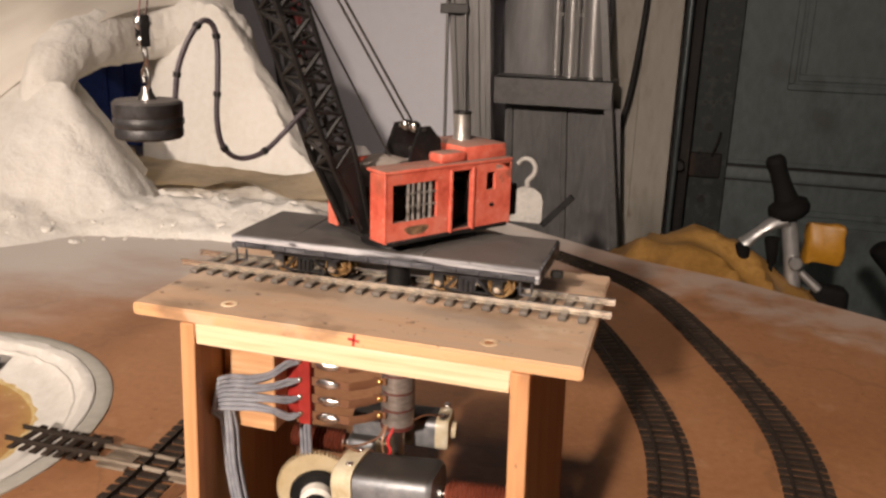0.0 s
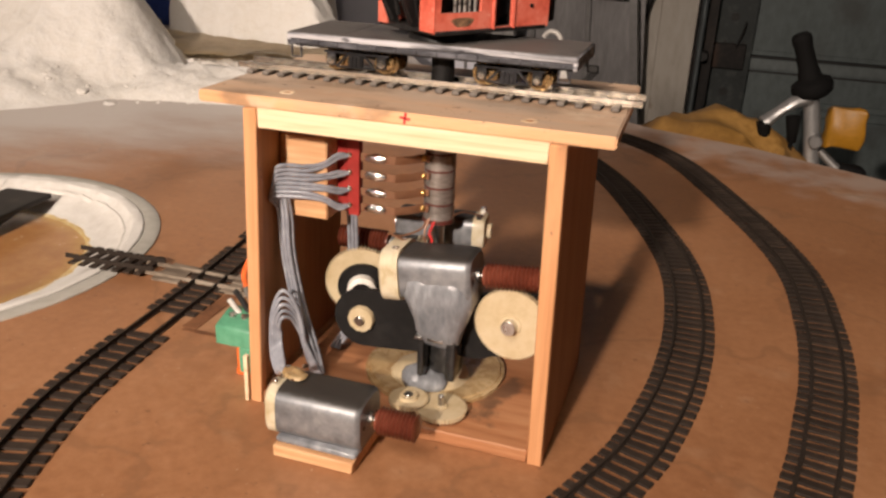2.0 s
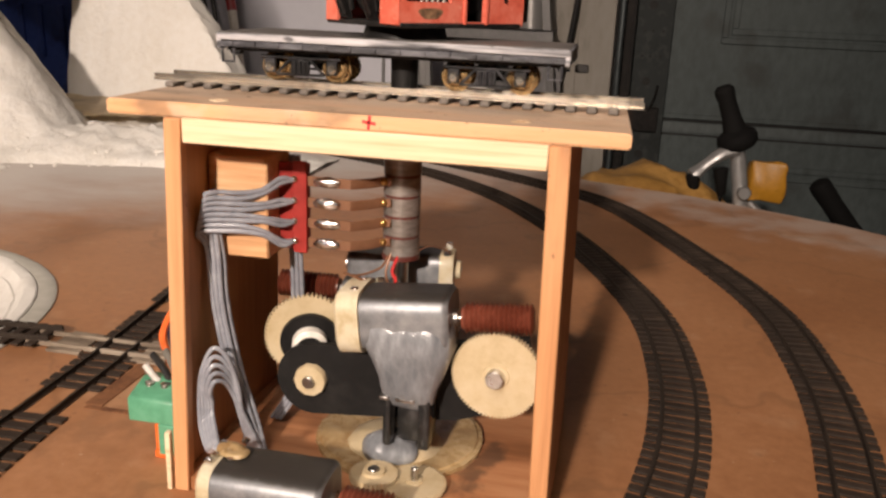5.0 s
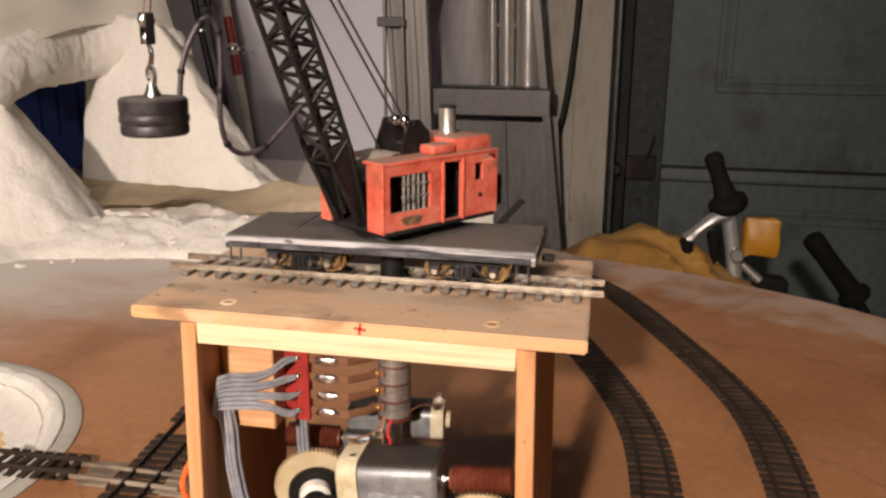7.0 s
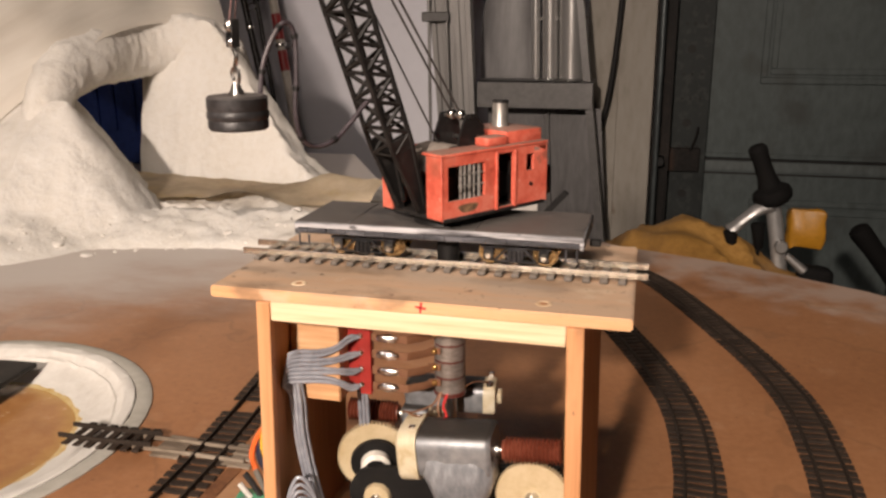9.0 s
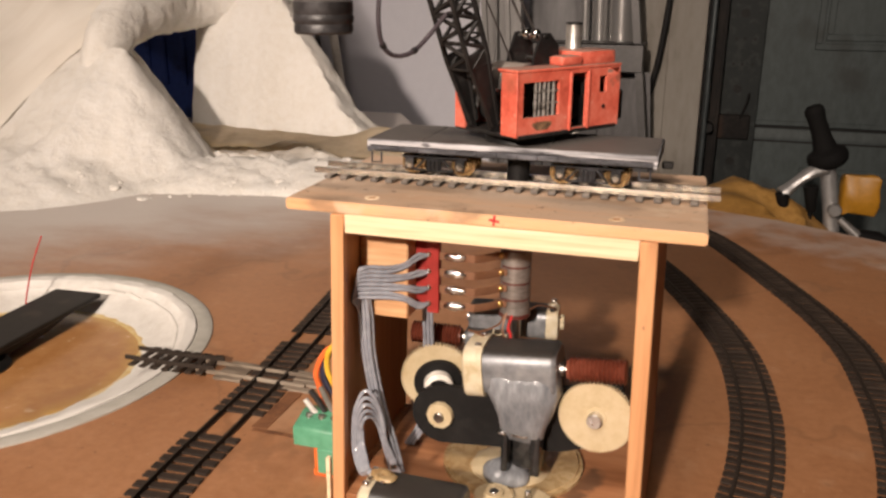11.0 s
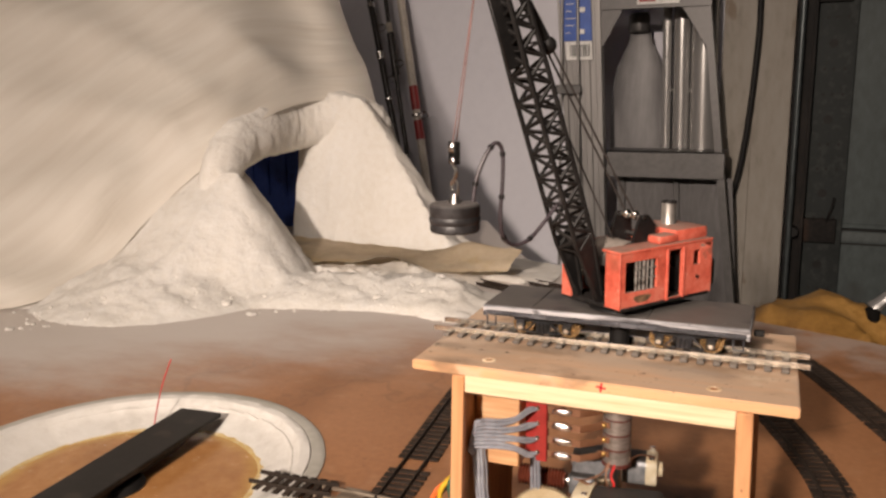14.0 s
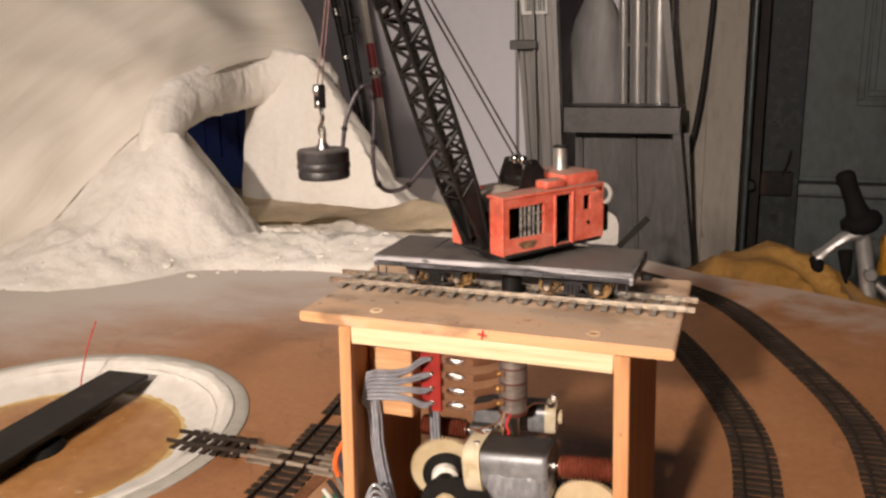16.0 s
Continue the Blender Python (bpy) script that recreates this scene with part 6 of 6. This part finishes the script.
M_BANDRED = mat("deep_red_paint", (0.30, 0.03, 0.03), 0.4, big=20, fine=200)


def leaning_pole(name, label, p0, p1, r, material, bands=(), guides=()):
    p0, p1 = Vector(p0), Vector(p1)
    foot = p0.lerp(p1, (FLOOR_Z - p0.z) / (p1.z - p0.z))
    t = thing(name, label, "pole", tuple(foot))
    bm = bmesh.new()
    cyl(bm, foot, p1, r, n=20)
    part("shaft", bm, material, t)
    for za, zb, rr, mm_ in bands:
        a, b = p0.lerp(p1, (za - p0.z) / (p1.z - p0.z)), p0.lerp(p1, (zb - p0.z) / (p1.z - p0.z))
        bm = bmesh.new()
        cyl(bm, a, b, rr, n=20, bev=0.6)
        part("band", bm, mm_, t)
    for z in guides:
        c = p0.lerp(p1, (z - p0.z) / (p1.z - p0.z)) + Vector((r + 12, -6, 0))
        bm = bmesh.new()
        tube(bm, [c + Vector((11 * math.cos(a), 4 * math.sin(a), 9 * math.sin(a))) for a in np.linspace(0, 2 * math.pi, 15)], 1.6, 6)
        tube(bm, [c - Vector((11, 0, 0)), c - Vector((r + 12, -6, 16))], 1.6, 6)
        part("line_guide", bm, M_CHROME, t, "small bent wire ring")
    return t


leaning_pole("dark_pole", "dark varnished pole with plated fittings leaning on the wall", (-859, 1578, 113), (-1018, 1663, 747), 8.5, M_DARKPOLE, [(341, 361, 11.8, M_CHROME), (236, 244, 11, M_CHROME), (472, 483, 11, M_CHROME)], (290, 420))
leaning_pole("dark_rod", "thin dark rod leaning beside the banded pole", (-847, 1589, 158), (-960, 1663, 747), 5.5, M_DARKPOLE, [(302, 407, 9.8, M_DARKPOLE), (409, 433, 7.9, M_WHITEPOLE)], (330,))
leaning_pole("banded_pole", "ivory pole with two dark red bands leaning on the wall", (-773, 1578, -28), (-921, 1670, 747), 10.5, M_WHITEPOLE, [(139, 187, 11.4, M_BANDRED), (213, 273, 11.4, M_BANDRED), (196, 204, 14.4, M_CHROME)], (200,))


def loft_bar(bm, foot, top):
    lo, hi = [bm.verts.new(p) for p in foot], [bm.verts.new(p) for p in top]
    n = len(lo)
    bm.faces.new(lo[::-1])
    bm.faces.new(hi)
    for k in range(n):
        bm.faces.new((lo[k], lo[(k + 1) % n], hi[(k + 1) % n], hi[k]))


ladder = thing("step_ladder", "folded aluminium step ladder leaning against the wall", "ladder", (-220, 1500, FLOOR_Z))


def rail_section(x0, x1, y, ribs):
    pts = [(x0, y + 26)]
    for k in range(ribs):
        a, b = x0 + (x1 - x0) * k / ribs, x0 + (x1 - x0) * (k + 1) / ribs
        pts += [(a + 0.8, y + (0 if k % 2 == 0 else 3.5)), (b - 0.8, y + (0 if k % 2 == 0 else 3.5))]
    return pts + [(x1, y + 26)]


bm = bmesh.new()
foot, head = rail_section(-318, -258, 1470, 7), rail_section(-424, -326, 1452, 7)
loft_bar(bm, [(x, y, FLOOR_Z) for x, y in foot], [(x, y, 620) for x, y in head])
part("side_rail", bm, M_PLATED, ladder, "ribbed aluminium side rail")
bm = bmesh.new()
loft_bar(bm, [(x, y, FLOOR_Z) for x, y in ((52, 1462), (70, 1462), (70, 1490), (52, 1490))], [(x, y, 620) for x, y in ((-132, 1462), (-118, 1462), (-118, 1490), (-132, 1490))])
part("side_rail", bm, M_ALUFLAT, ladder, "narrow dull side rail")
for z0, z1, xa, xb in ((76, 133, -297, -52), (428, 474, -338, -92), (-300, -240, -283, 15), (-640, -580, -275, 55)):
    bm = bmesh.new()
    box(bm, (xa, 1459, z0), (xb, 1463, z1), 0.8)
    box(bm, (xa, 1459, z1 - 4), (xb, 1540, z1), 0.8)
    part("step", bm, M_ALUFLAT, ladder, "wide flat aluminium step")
for xa, xb, z0, z1 in ((-320, -272, 395, 428), (-150, -95, 395, 428)):
    bm = bmesh.new()
    s = 1 if xa < -200 else -1
    prism(bm, [(xa, z1), (xb, z1), ((xa if s > 0 else xb), z0 - 55)], 0, 3, Matrix.Translation((0, 1466, 0)) @ Matrix.Rotation(radians(90), 4, "X"))
    part("gusset", bm, M_ALUFLAT, ladder)
M_BLUELAB = mat("blue_label", (0.03, 0.09, 0.38), 0.4, big=20, fine=200, light=(0.05, 0.13, 0.46))
M_PAPER = mat("label_paper", (0.70, 0.70, 0.68), 0.5, big=20, fine=200)
bm = bmesh.new()
loft_bar(bm, [(-396, 1449.5, 366), (-333, 1449.5, 366), (-333, 1451, 366), (-396, 1451, 366)], [(-412, 1446.5, 540), (-343, 1446.5, 540), (-343, 1448, 540), (-412, 1448, 540)])
lab = part("label", bm, M_BLUELAB, ladder, "blue instruction label")
bm = bmesh.new()
loft_bar(bm, [(-388, 1449.0, 326), (-331, 1449.0, 326), (-331, 1450.6, 326), (-388, 1450.6, 326)], [(-392, 1449.0, 365), (-333, 1449.0, 365), (-333, 1450.6, 365), (-392, 1450.6, 365)])
part("label_foot", bm, M_PAPER, lab)
for k in range(11):
    bm = bmesh.new()
    x = -380 + k * 4.0
    box(bm, (x, 1447.6, 333), (x + (2.4 if k % 3 else 1.4), 1448.8, 358))
    part("code_bar", bm, M_BLACK, lab)
for k in range(9):
    bm = bmesh.new()
    z = 382 + k * 15
    box(bm, (-390, 1445.5, z), (-390 + 12 + 5 * (k % 3), 1446.3, z + 1.6))
    part("text_bar", bm, M_PAPER, lab)
    if k % 3 == 0:
        bm = bmesh.new()
        box(bm, (-360, 1445.3, z - 2), (-349, 1446.3, z + 8))
        part("text_bar", bm, M_PAPER, lab)
bm = bmesh.new()
box(bm, (-242, 1456.5, 436), (-156, 1458.6, 466), 0.3)
tag = part("label", bm, M_PAPER, ladder, "white label with a red field")
bm = bmesh.new()
box(bm, (-238, 1455.2, 441), (-204, 1456.3, 462), 0.2)
part("red_field", bm, M_BANDRED, tag)
for k in range(3):
    bm = bmesh.new()
    box(bm, (-198, 1455.4, 444 + 6 * k), (-162, 1456.3, 446.4 + 6 * k))
    part("text_bar", bm, M_BLACK, tag)
bm = bmesh.new()
box(bm, (-318, 1512, 492), (-212, 1524, 700), 2)
solo("blue_case", bm, M_BLUE, "flat blue plastic case stored behind the ladder", "case")
M_TUBE = mat("shiny_duct", (0.47, 0.462, 0.45), 0.25, metal=0.65, dark=(0.41, 0.402, 0.395), light=(0.52, 0.51, 0.50), big=4, fine=9, bump=0.15, depth=0.006, stretch=(1, 1, 0.5))
for x, r in ((-200, 10), (-168, 18), (-121, 28)):
    t = thing("metal_tube", "bright metal tube standing behind the ladder", "tube", (x, 1590, FLOOR_Z), group="tubes behind the ladder")
    bm = bmesh.new()
    cyl(bm, (x + 30, 1600, FLOOR_Z), (x, 1575, 660), r, n=24)
    part("tube", bm, M_TUBE, t)
    bm = bmesh.new()
    cyl(bm, (x + 12, 1586, 255), (x + 11.6, 1585.6, 262), r + 1.2, n=24)
    part("joint", bm, M_TUBE, t)
cover = thing("plastic_cover", "milky grey plastic cover hanging behind the ladder", "plastic cover", (-262, 1612, 100))
bm = bmesh.new()
lathe(bm, [(0, 90), (56, 90), (60, 98), (60, 160), (57, 230), (52, 280), (44, 318), (34, 345), (26, 366), (22, 392), (0, 392)], 32, Matrix.Translation((-262, 1632, 0)) @ Matrix.Diagonal((1.10, 0.36, 1, 1)))
for v in bm.verts:
    a = math.atan2(v.co.y - 1612, v.co.x + 262)
    v.co.x += 2.2 * math.sin(9 * a + v.co.z / 90)
M_COVER = mat("milky_grey_film", (0.19, 0.186, 0.188), 0.5, dark=(0.12, 0.118, 0.12), light=(0.26, 0.255, 0.257), big=10, fine=60, stretch=(1, 1, 0.2), bump=0.15)
part("body", bm, M_COVER, cover)
bm = bmesh.new()
lathe(bm, [(0, 388), (21, 388), (23, 394), (23, 424), (20, 430), (0, 430)], 24, Matrix.Translation((-262, 1612, 0)))
part("cap", bm, M_ALUFLAT, cover, "dark grey cap")
sheet_metal = thing("metal_sheet", "dull grey ribbed metal sheet leaning behind the ladder", "metal sheet", (-130, 1560, FLOOR_Z))
bm = bmesh.new()
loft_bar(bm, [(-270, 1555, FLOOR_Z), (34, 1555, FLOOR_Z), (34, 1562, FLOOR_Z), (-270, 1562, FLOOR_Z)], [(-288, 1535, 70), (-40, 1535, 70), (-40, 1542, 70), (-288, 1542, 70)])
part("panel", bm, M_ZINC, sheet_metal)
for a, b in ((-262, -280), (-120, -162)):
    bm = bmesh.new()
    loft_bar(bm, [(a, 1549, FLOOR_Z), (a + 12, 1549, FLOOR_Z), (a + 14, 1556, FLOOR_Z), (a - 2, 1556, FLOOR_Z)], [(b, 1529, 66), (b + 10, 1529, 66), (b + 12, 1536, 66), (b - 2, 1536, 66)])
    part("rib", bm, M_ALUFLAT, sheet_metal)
rack = thing("tripod_rods", "two thin metal rods joined by a flat clip", "metal rods", (-380, 1440, FLOOR_Z))
bm = bmesh.new()
box(bm, (-412, 1437, 254), (-352, 1441, 274), 2)
part("clip", bm, M_ALUFLAT, rack)
for x0, x1 in ((-398, -394), (-368, -330)):
    bm = bmesh.new()
    cyl(bm, (x0, 1442, 620), (x1, 1446, FLOOR_Z), 3.4, n=12)
    part("rod", bm, M_PLATED, rack)
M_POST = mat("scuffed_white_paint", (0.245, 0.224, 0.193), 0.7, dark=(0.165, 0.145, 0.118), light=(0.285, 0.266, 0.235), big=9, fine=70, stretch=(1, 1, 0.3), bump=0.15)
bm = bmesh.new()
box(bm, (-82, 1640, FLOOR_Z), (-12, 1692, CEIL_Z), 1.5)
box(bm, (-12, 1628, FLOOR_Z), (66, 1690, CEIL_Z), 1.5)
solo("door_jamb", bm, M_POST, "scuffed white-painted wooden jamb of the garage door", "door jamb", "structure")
bm = bmesh.new()
tube(bm, curve_pts([(-4, 1612, 900), (-14, 1612, 620), (-9, 1612, 490), (-6, 1612, 400), (-10, 1612, 300), (-18, 1612, 190), (-30, 1614, 90), (-42, 1616, 30), (-60, 1620, -60), (-70, 1625, -300), (-72, 1630, FLOOR_Z + 4)], 6), 6.5, 10)
solo("black_cable", bm, M_BLACK, "thick black cable hanging in front of the jamb", "cable")
M_TRACK = mat("dark_galvanised", (0.012, 0.011, 0.0105), 0.6, metal=0.2, dark=(0.006, 0.0055, 0.005), light=(0.028, 0.023, 0.020), big=10, fine=100, bump=0.1, spec=0.15)
M_ANGLE = mat("grey_steel_angle", (0.022, 0.026, 0.026), 0.6, metal=0.2, big=12, fine=120, bump=0.1, spec=0.2)
M_LIP = mat("blued_steel_lip", (0.075, 0.088, 0.092), 0.35, metal=0.5, dark=(0.03, 0.03, 0.03), light=(0.11, 0.13, 0.135), big=14, fine=120, stretch=(1, 1, 0.15), bump=0.1)
rail = thing("door_track", "dark steel roller track and punched angle of the garage door", "door track", (60, 1650, FLOOR_Z))
bm = bmesh.new()
prism(bm, [(70, 1640), (84, 1640), (84, 1644), (76, 1644), (76, 1686), (102, 1686), (102, 1640), (108, 1640), (108, 1690), (70, 1690)], FLOOR_Z, 1300)
part("channel", bm, M_TRACK, rail)
bm = bmesh.new()
cyl(bm, (79, 1637, FLOOR_Z), (79, 1637, 1300), 6.5, n=16)
part("rolled_lip", bm, M_LIP, rail, "blue-grey rolled edge of the roller track")
bm = bmesh.new()
box(bm, (112, 1700, FLOOR_Z), (190, 1704, 1300), 0.6)
angle = part("angle", bm, M_ANGLE, rail)
for k in range(26):
    z = -800 + k * 55
    for x, r in ((130, 3.4), (148, 3.4), (170, 3.4)) if k % 3 else ((144, 9.5),):
        bm = bmesh.new()
        cyl(bm, (x, 1699.4, z), (x, 1700.2, z), r, n=16)
        part("hole", bm, M_BLACK, angle)
for z in (-60, 470):
    hinge = part("roller_bracket", (lambda b: (box(b, (104, 1691, z - 28), (178, 1699, z + 28), 2), b)[1])(bmesh.new()), M_TRACK, rail)
    bm = bmesh.new()
    cyl(bm, (89, 1650, z), (89, 1684, z), 11.5, n=22, bev=2)
    part("roller", bm, M_BLACK, hinge)
    bm = bmesh.new()
    tube(bm, [(156, 1690, z + 20), (166, 1682, z + 55), (170, 1684, z + 78)], 2.5, 8)
    part("bolt", bm, M_TRACK, hinge)
M_DOOR = mat("grey_green_door_paint", (0.069, 0.085, 0.086), 0.55, dark=(0.046, 0.057, 0.058), light=(0.092, 0.112, 0.113), big=4, fine=60, stretch=(1, 1, 0.5), bump=0.1, spec=0.25)
stain(M_ANGLE, (0.048, 0.054, 0.052), 70, 0.52, 0.66, 0.45, detail=7)
stain(M_TRACK, (0.06, 0.03, 0.018), 14, 0.55, 0.68, 0.5, stretch=(1, 1, 0.3))
stain(M_DOOR, (0.035, 0.036, 0.034), 9, 0.54, 0.70, 0.6, detail=7)
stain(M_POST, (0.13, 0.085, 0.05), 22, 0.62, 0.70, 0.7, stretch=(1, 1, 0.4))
door = thing("garage_door", "dark grey-green panelled sectional garage door", "garage door", (1300, DOOR_Y, FLOOR_Z), kind="structure")
SEC = [(-900, -560), (-556, -62), (-59, 480), (484, 1000), (1004, 1540)]
for z0, z1 in SEC:
    bm = bmesh.new()
    box(bm, (106, DOOR_Y, z0), (2590, DOOR_Y + 40, z1), 3)
    sec = part("section", bm, M_DOOR, door)
    for x0 in range(298, 2500, 560):
        bm = bmesh.new()
        pz0, pz1 = z0 + (172 if z0 == -59 else 150), z1 - 90
        for w0, w1, out in ((0, 14, 5), (20, 34, 3.5)):
            for a, b in (((x0 + w0, pz0 + w0), (x0 + 490 - w0, pz0 + w1)), ((x0 + w0, pz1 - w1), (x0 + 490 - w0, pz1 - w0)), ((x0 + w0, pz0 + w1), (x0 + w1, pz1 - w1)), ((x0 + 490 - w1, pz0 + w1), (x0 + 490 - w0, pz1 - w1))):
                box(bm, (a[0], DOOR_Y - out, a[1]), (b[0], DOOR_Y + 1, b[1]), 1.5)
        part("moulding", bm, M_DOOR, sec)
    # Black strips on the door face take the place of shade in the grooves.
    for za, zb, out in ((z1 - 2, z1 + 2.6, 2.5), (z1 - 34, z1 - 30, 1.0)):
        bm = bmesh.new()
        box(bm, (140, DOOR_Y - out, za), (2590, DOOR_Y + 2, zb))
        part("groove_strip", bm, M_BLACK, sec, "black strip standing in for the joint's shaded groove")
    bm = bmesh.new()
    box(bm, (140, DOOR_Y - 2.5, z0 + 1), (2590, DOOR_Y + 1, z0 + 12), 1)
    part("bottom_lip", bm, M_DOOR, sec)
    bm = bmesh.new()
    prism(bm, [(DOOR_Y - 3, z1 - 26), (DOOR_Y + 1, z1 - 26), (DOOR_Y + 1, z1 - 2), (DOOR_Y - 1.5, z1 - 6)], 140, 2590, Matrix(((0, 0, 1, 0), (1, 0, 0, 0), (0, 1, 0, 0), (0, 0, 0, 1))))
    part("top_lip", bm, M_DOOR, sec)
slab("wall_outside", (-82, DOOR_Y + 60, FLOOR_Z), (2600, DOOR_Y + 90, CEIL_Z), M_WALL, "plain wall behind the closed garage door", "wall")

# ---- bicycle, tarpaulin, white hook at the edge of the board ----
M_TARP = mat("ochre_tarpaulin", (0.285, 0.152, 0.038), 0.5, dark=(0.20, 0.10, 0.024), light=(0.42, 0.235, 0.07), big=10, fine=120, bump=0.2, depth=0.002)
bm = bmesh.new()
gridv = []
for j in range(26):
    row = []
    for i in range(44):
        x, y = -90 + i * 9.5, 770 + j * 9.5
        cx = math.hypot((x - 130) / 140, (y - 890) / 115)
        ridge = 1 - 2 * abs(noise.noise(Vector((x / 62 + 0.3 * y / 62, y / 90, 3.1))))
        h = -56 + 18 * math.exp(-((x - 135) / 60) ** 2) - 80 * max(0, cx - 0.5) + 20 * ridge + 6 * noise.noise(Vector((x / 34, y / 34, 6)))
        if j in (0, 25) or i in (0, 43):
            h = FLOOR_Z + 2
        row.append(bm.verts.new((x, y, h)))
    gridv.append(row)
for j in range(25):
    for i in range(43):
        bm.faces.new((gridv[j][i], gridv[j][i + 1], gridv[j + 1][i + 1], gridv[j + 1][i]))
solo("ochre_tarpaulin", bm, M_TARP, "crumpled ochre yellow tarpaulin heaped behind the board", "tarpaulin")
M_BAG = mat("yellow_bag", (0.43, 0.20, 0.016), 0.45, big=12, fine=120, bump=0.2, depth=0.002)
bike = thing("bicycle", "parked bicycle with silver stem, brake lever and black grips", "bicycle", (300, 1000, FLOOR_Z))
M_ALLOY = mat("satin_alloy", (0.40, 0.395, 0.39), 0.36, metal=0.6, big=20, fine=160, bump=0.06)
M_GRIP = mat("black_rubber_grip", (0.006, 0.0058, 0.0058), 0.8, spec=0.15, big=40, fine=300, bump=0.3)
part("grip", (lambda b: (lathe(b, [(0, 0), (9, 0), (12.5, 4), (13, 10), (11.5, 20), (12.5, 45), (15.5, 60), (25, 66), (27, 74), (25, 82), (19, 87), (0, 87)], 28, frame_to((219, 900, 92), (250, 905, 14))[0]), b)[1])(bmesh.new()), M_GRIP, bike, "black rubber grip")
bm = bmesh.new()
tube(bm, curve_pts([(240, 903, 22), (248, 903, 8), (254, 902, -20), (261, 902, -60), (268, 903, -110), (285, 920, -260), (300, 960, -480)], 6), 10.5, 16)
stem = part("stem", bm, M_ALLOY, bike, "silver stem")
bm = bmesh.new()
tube(bm, curve_pts([(246, 900, 10), (230, 894, 5), (212, 888, -8), (193, 883, -26)], 6), [13, 13.5, 13, 12.5, 12, 11.5, 11.5, 11, 11, 10.5, 10, 9.5, 9.5, 9.5, 9.5, 10, 11, 12, 12], 12, 0.75)
lever = part("brake_lever", bm, M_ALLOY, bike, "brushed silver brake lever")
bm = bmesh.new()
cyl(bm, (193, 880, -24), (198, 880, -54), 10, 6, 14, bev=1)
part("barrel", bm, M_GRIP, lever)
bm = bmesh.new()
cyl(bm, (229, 889, -14), (233, 888, -50), 10, 6, 14, bev=1)
part("barrel", bm, M_GRIP, lever)
bm = bmesh.new()
box(bm, (286, 884, -112), (334, 915, -72), 9, seg=3)
rough_up(bm, 5, 22)
part("brake_body", bm, M_GRIP, bike)
for pts in ([(189, 878, -56), (196, 882, -85), (214, 890, -120), (240, 900, -200)], [(236, 892, -22), (232, 888, -60), (240, 892, -100), (250, 900, -200)]):
    bm = bmesh.new()
    tube(bm, curve_pts(pts, 6), 3.0, 8)
    part("cable", bm, M_GRIP, bike)
bm = bmesh.new()
cyl(bm, (262, 893, -45), (262, 880, -45), 9, n=18, bev=1.5)
cyl(bm, (270, 893, -58), (296, 890, -80), 5, 7, 14, bev=1)
part("clamp_bolt", bm, M_PLATED, stem)
bm = bmesh.new()
tube(bm, curve_pts([(266, 903, -110), (300, 950, -210), (400, 1060, -280), (500, 1110, -260), (512, 1112, -215), (478, 1109, -158)], 6), 9, 12)
part("handlebar", bm, M_GRIP, bike)
bm = bmesh.new()
lathe(bm, [(0, -3), (10, -2.5), (15.5, 1), (17, 8), (16.5, 20), (15.5, 40), (16.5, 90), (18, 112), (25, 117), (26, 124), (23, 130), (0, 130)], 26, frame_to((402, 1100, -64), (490, 1110, -172))[0])
part("grip", bm, M_GRIP, bike)
bm = bmesh.new()
rim_m = Matrix.Translation((318, 980, FLOOR_Z + 255)) @ Matrix.Rotation(radians(70), 4, "Z") @ Matrix.Rotation(radians(90), 4, "X")
prof = [(255 - 19 + 19 * math.cos(a), 19 * math.sin(a)) for a in np.linspace(0, 2 * math.pi, 12, endpoint=False)]
lathe(bm, prof, 48, rim_m, closed=True)
part("wheel", bm, M_GRIP, bike)
bm = bmesh.new()
cyl(bm, (300, 955, -470), (318, 980, FLOOR_Z + 255), 14, 10, 14)
part("fork", bm, M_DARKPOLE, bike)
bm = bmesh.new()
box(bm, (298, 1085, -102), (352, 1125, -38), 5, seg=2)
bmesh.ops.subdivide_edges(bm, edges=bm.edges[:], cuts=3, use_grid_fill=True)
rough_up(bm, 9, 30)
part("saddle_bag", bm, M_BAG, bike, "yellow fabric bag")
M_HANGER = mat("greyed_white_plastic", (0.46, 0.44, 0.41), 0.5, big=30, fine=200, bump=0.05)
hook = thing("white_hanger", "white plastic hanger tag with a hook standing at the board edge", "hanger", (-83, 780, 0))
bm = bmesh.new()
out = [(-21, 1), (21, 1), (21.5, 30), (18, 40), (10, 46), (3.2, 48), (-3.2, 48), (-10, 46), (-18, 40), (-21.5, 30)]
prism(bm, [(x, -z) for x, z in out], -1.6, 1.6, Matrix.Translation((-83, 780, 0)) @ Matrix.Rotation(radians(-90), 4, "X"))
part("tag", bm, M_HANGER, hook)
bm = bmesh.new()
tube(bm, curve_pts([(-83, 780, 47), (-83, 780, 56), (-76, 780, 64), (-74, 780, 74), (-80, 780, 83), (-90, 780, 84), (-97, 780, 77)], 6), [3.4] * 20 + [3.2] * 10 + [2.8] * 7, 10)
part("hook", bm, M_HANGER, hook)
bm = bmesh.new()
box(bm, (-4, -2, 0), (4, 2, 56), 0.6, Matrix.Translation((-60, 772, 0.5)) @ Matrix.Rotation(radians(42), 4, "Y"))
solo("black_stick", bm, M_BLACK, "short black plastic stick leaning at the board edge", "stick")
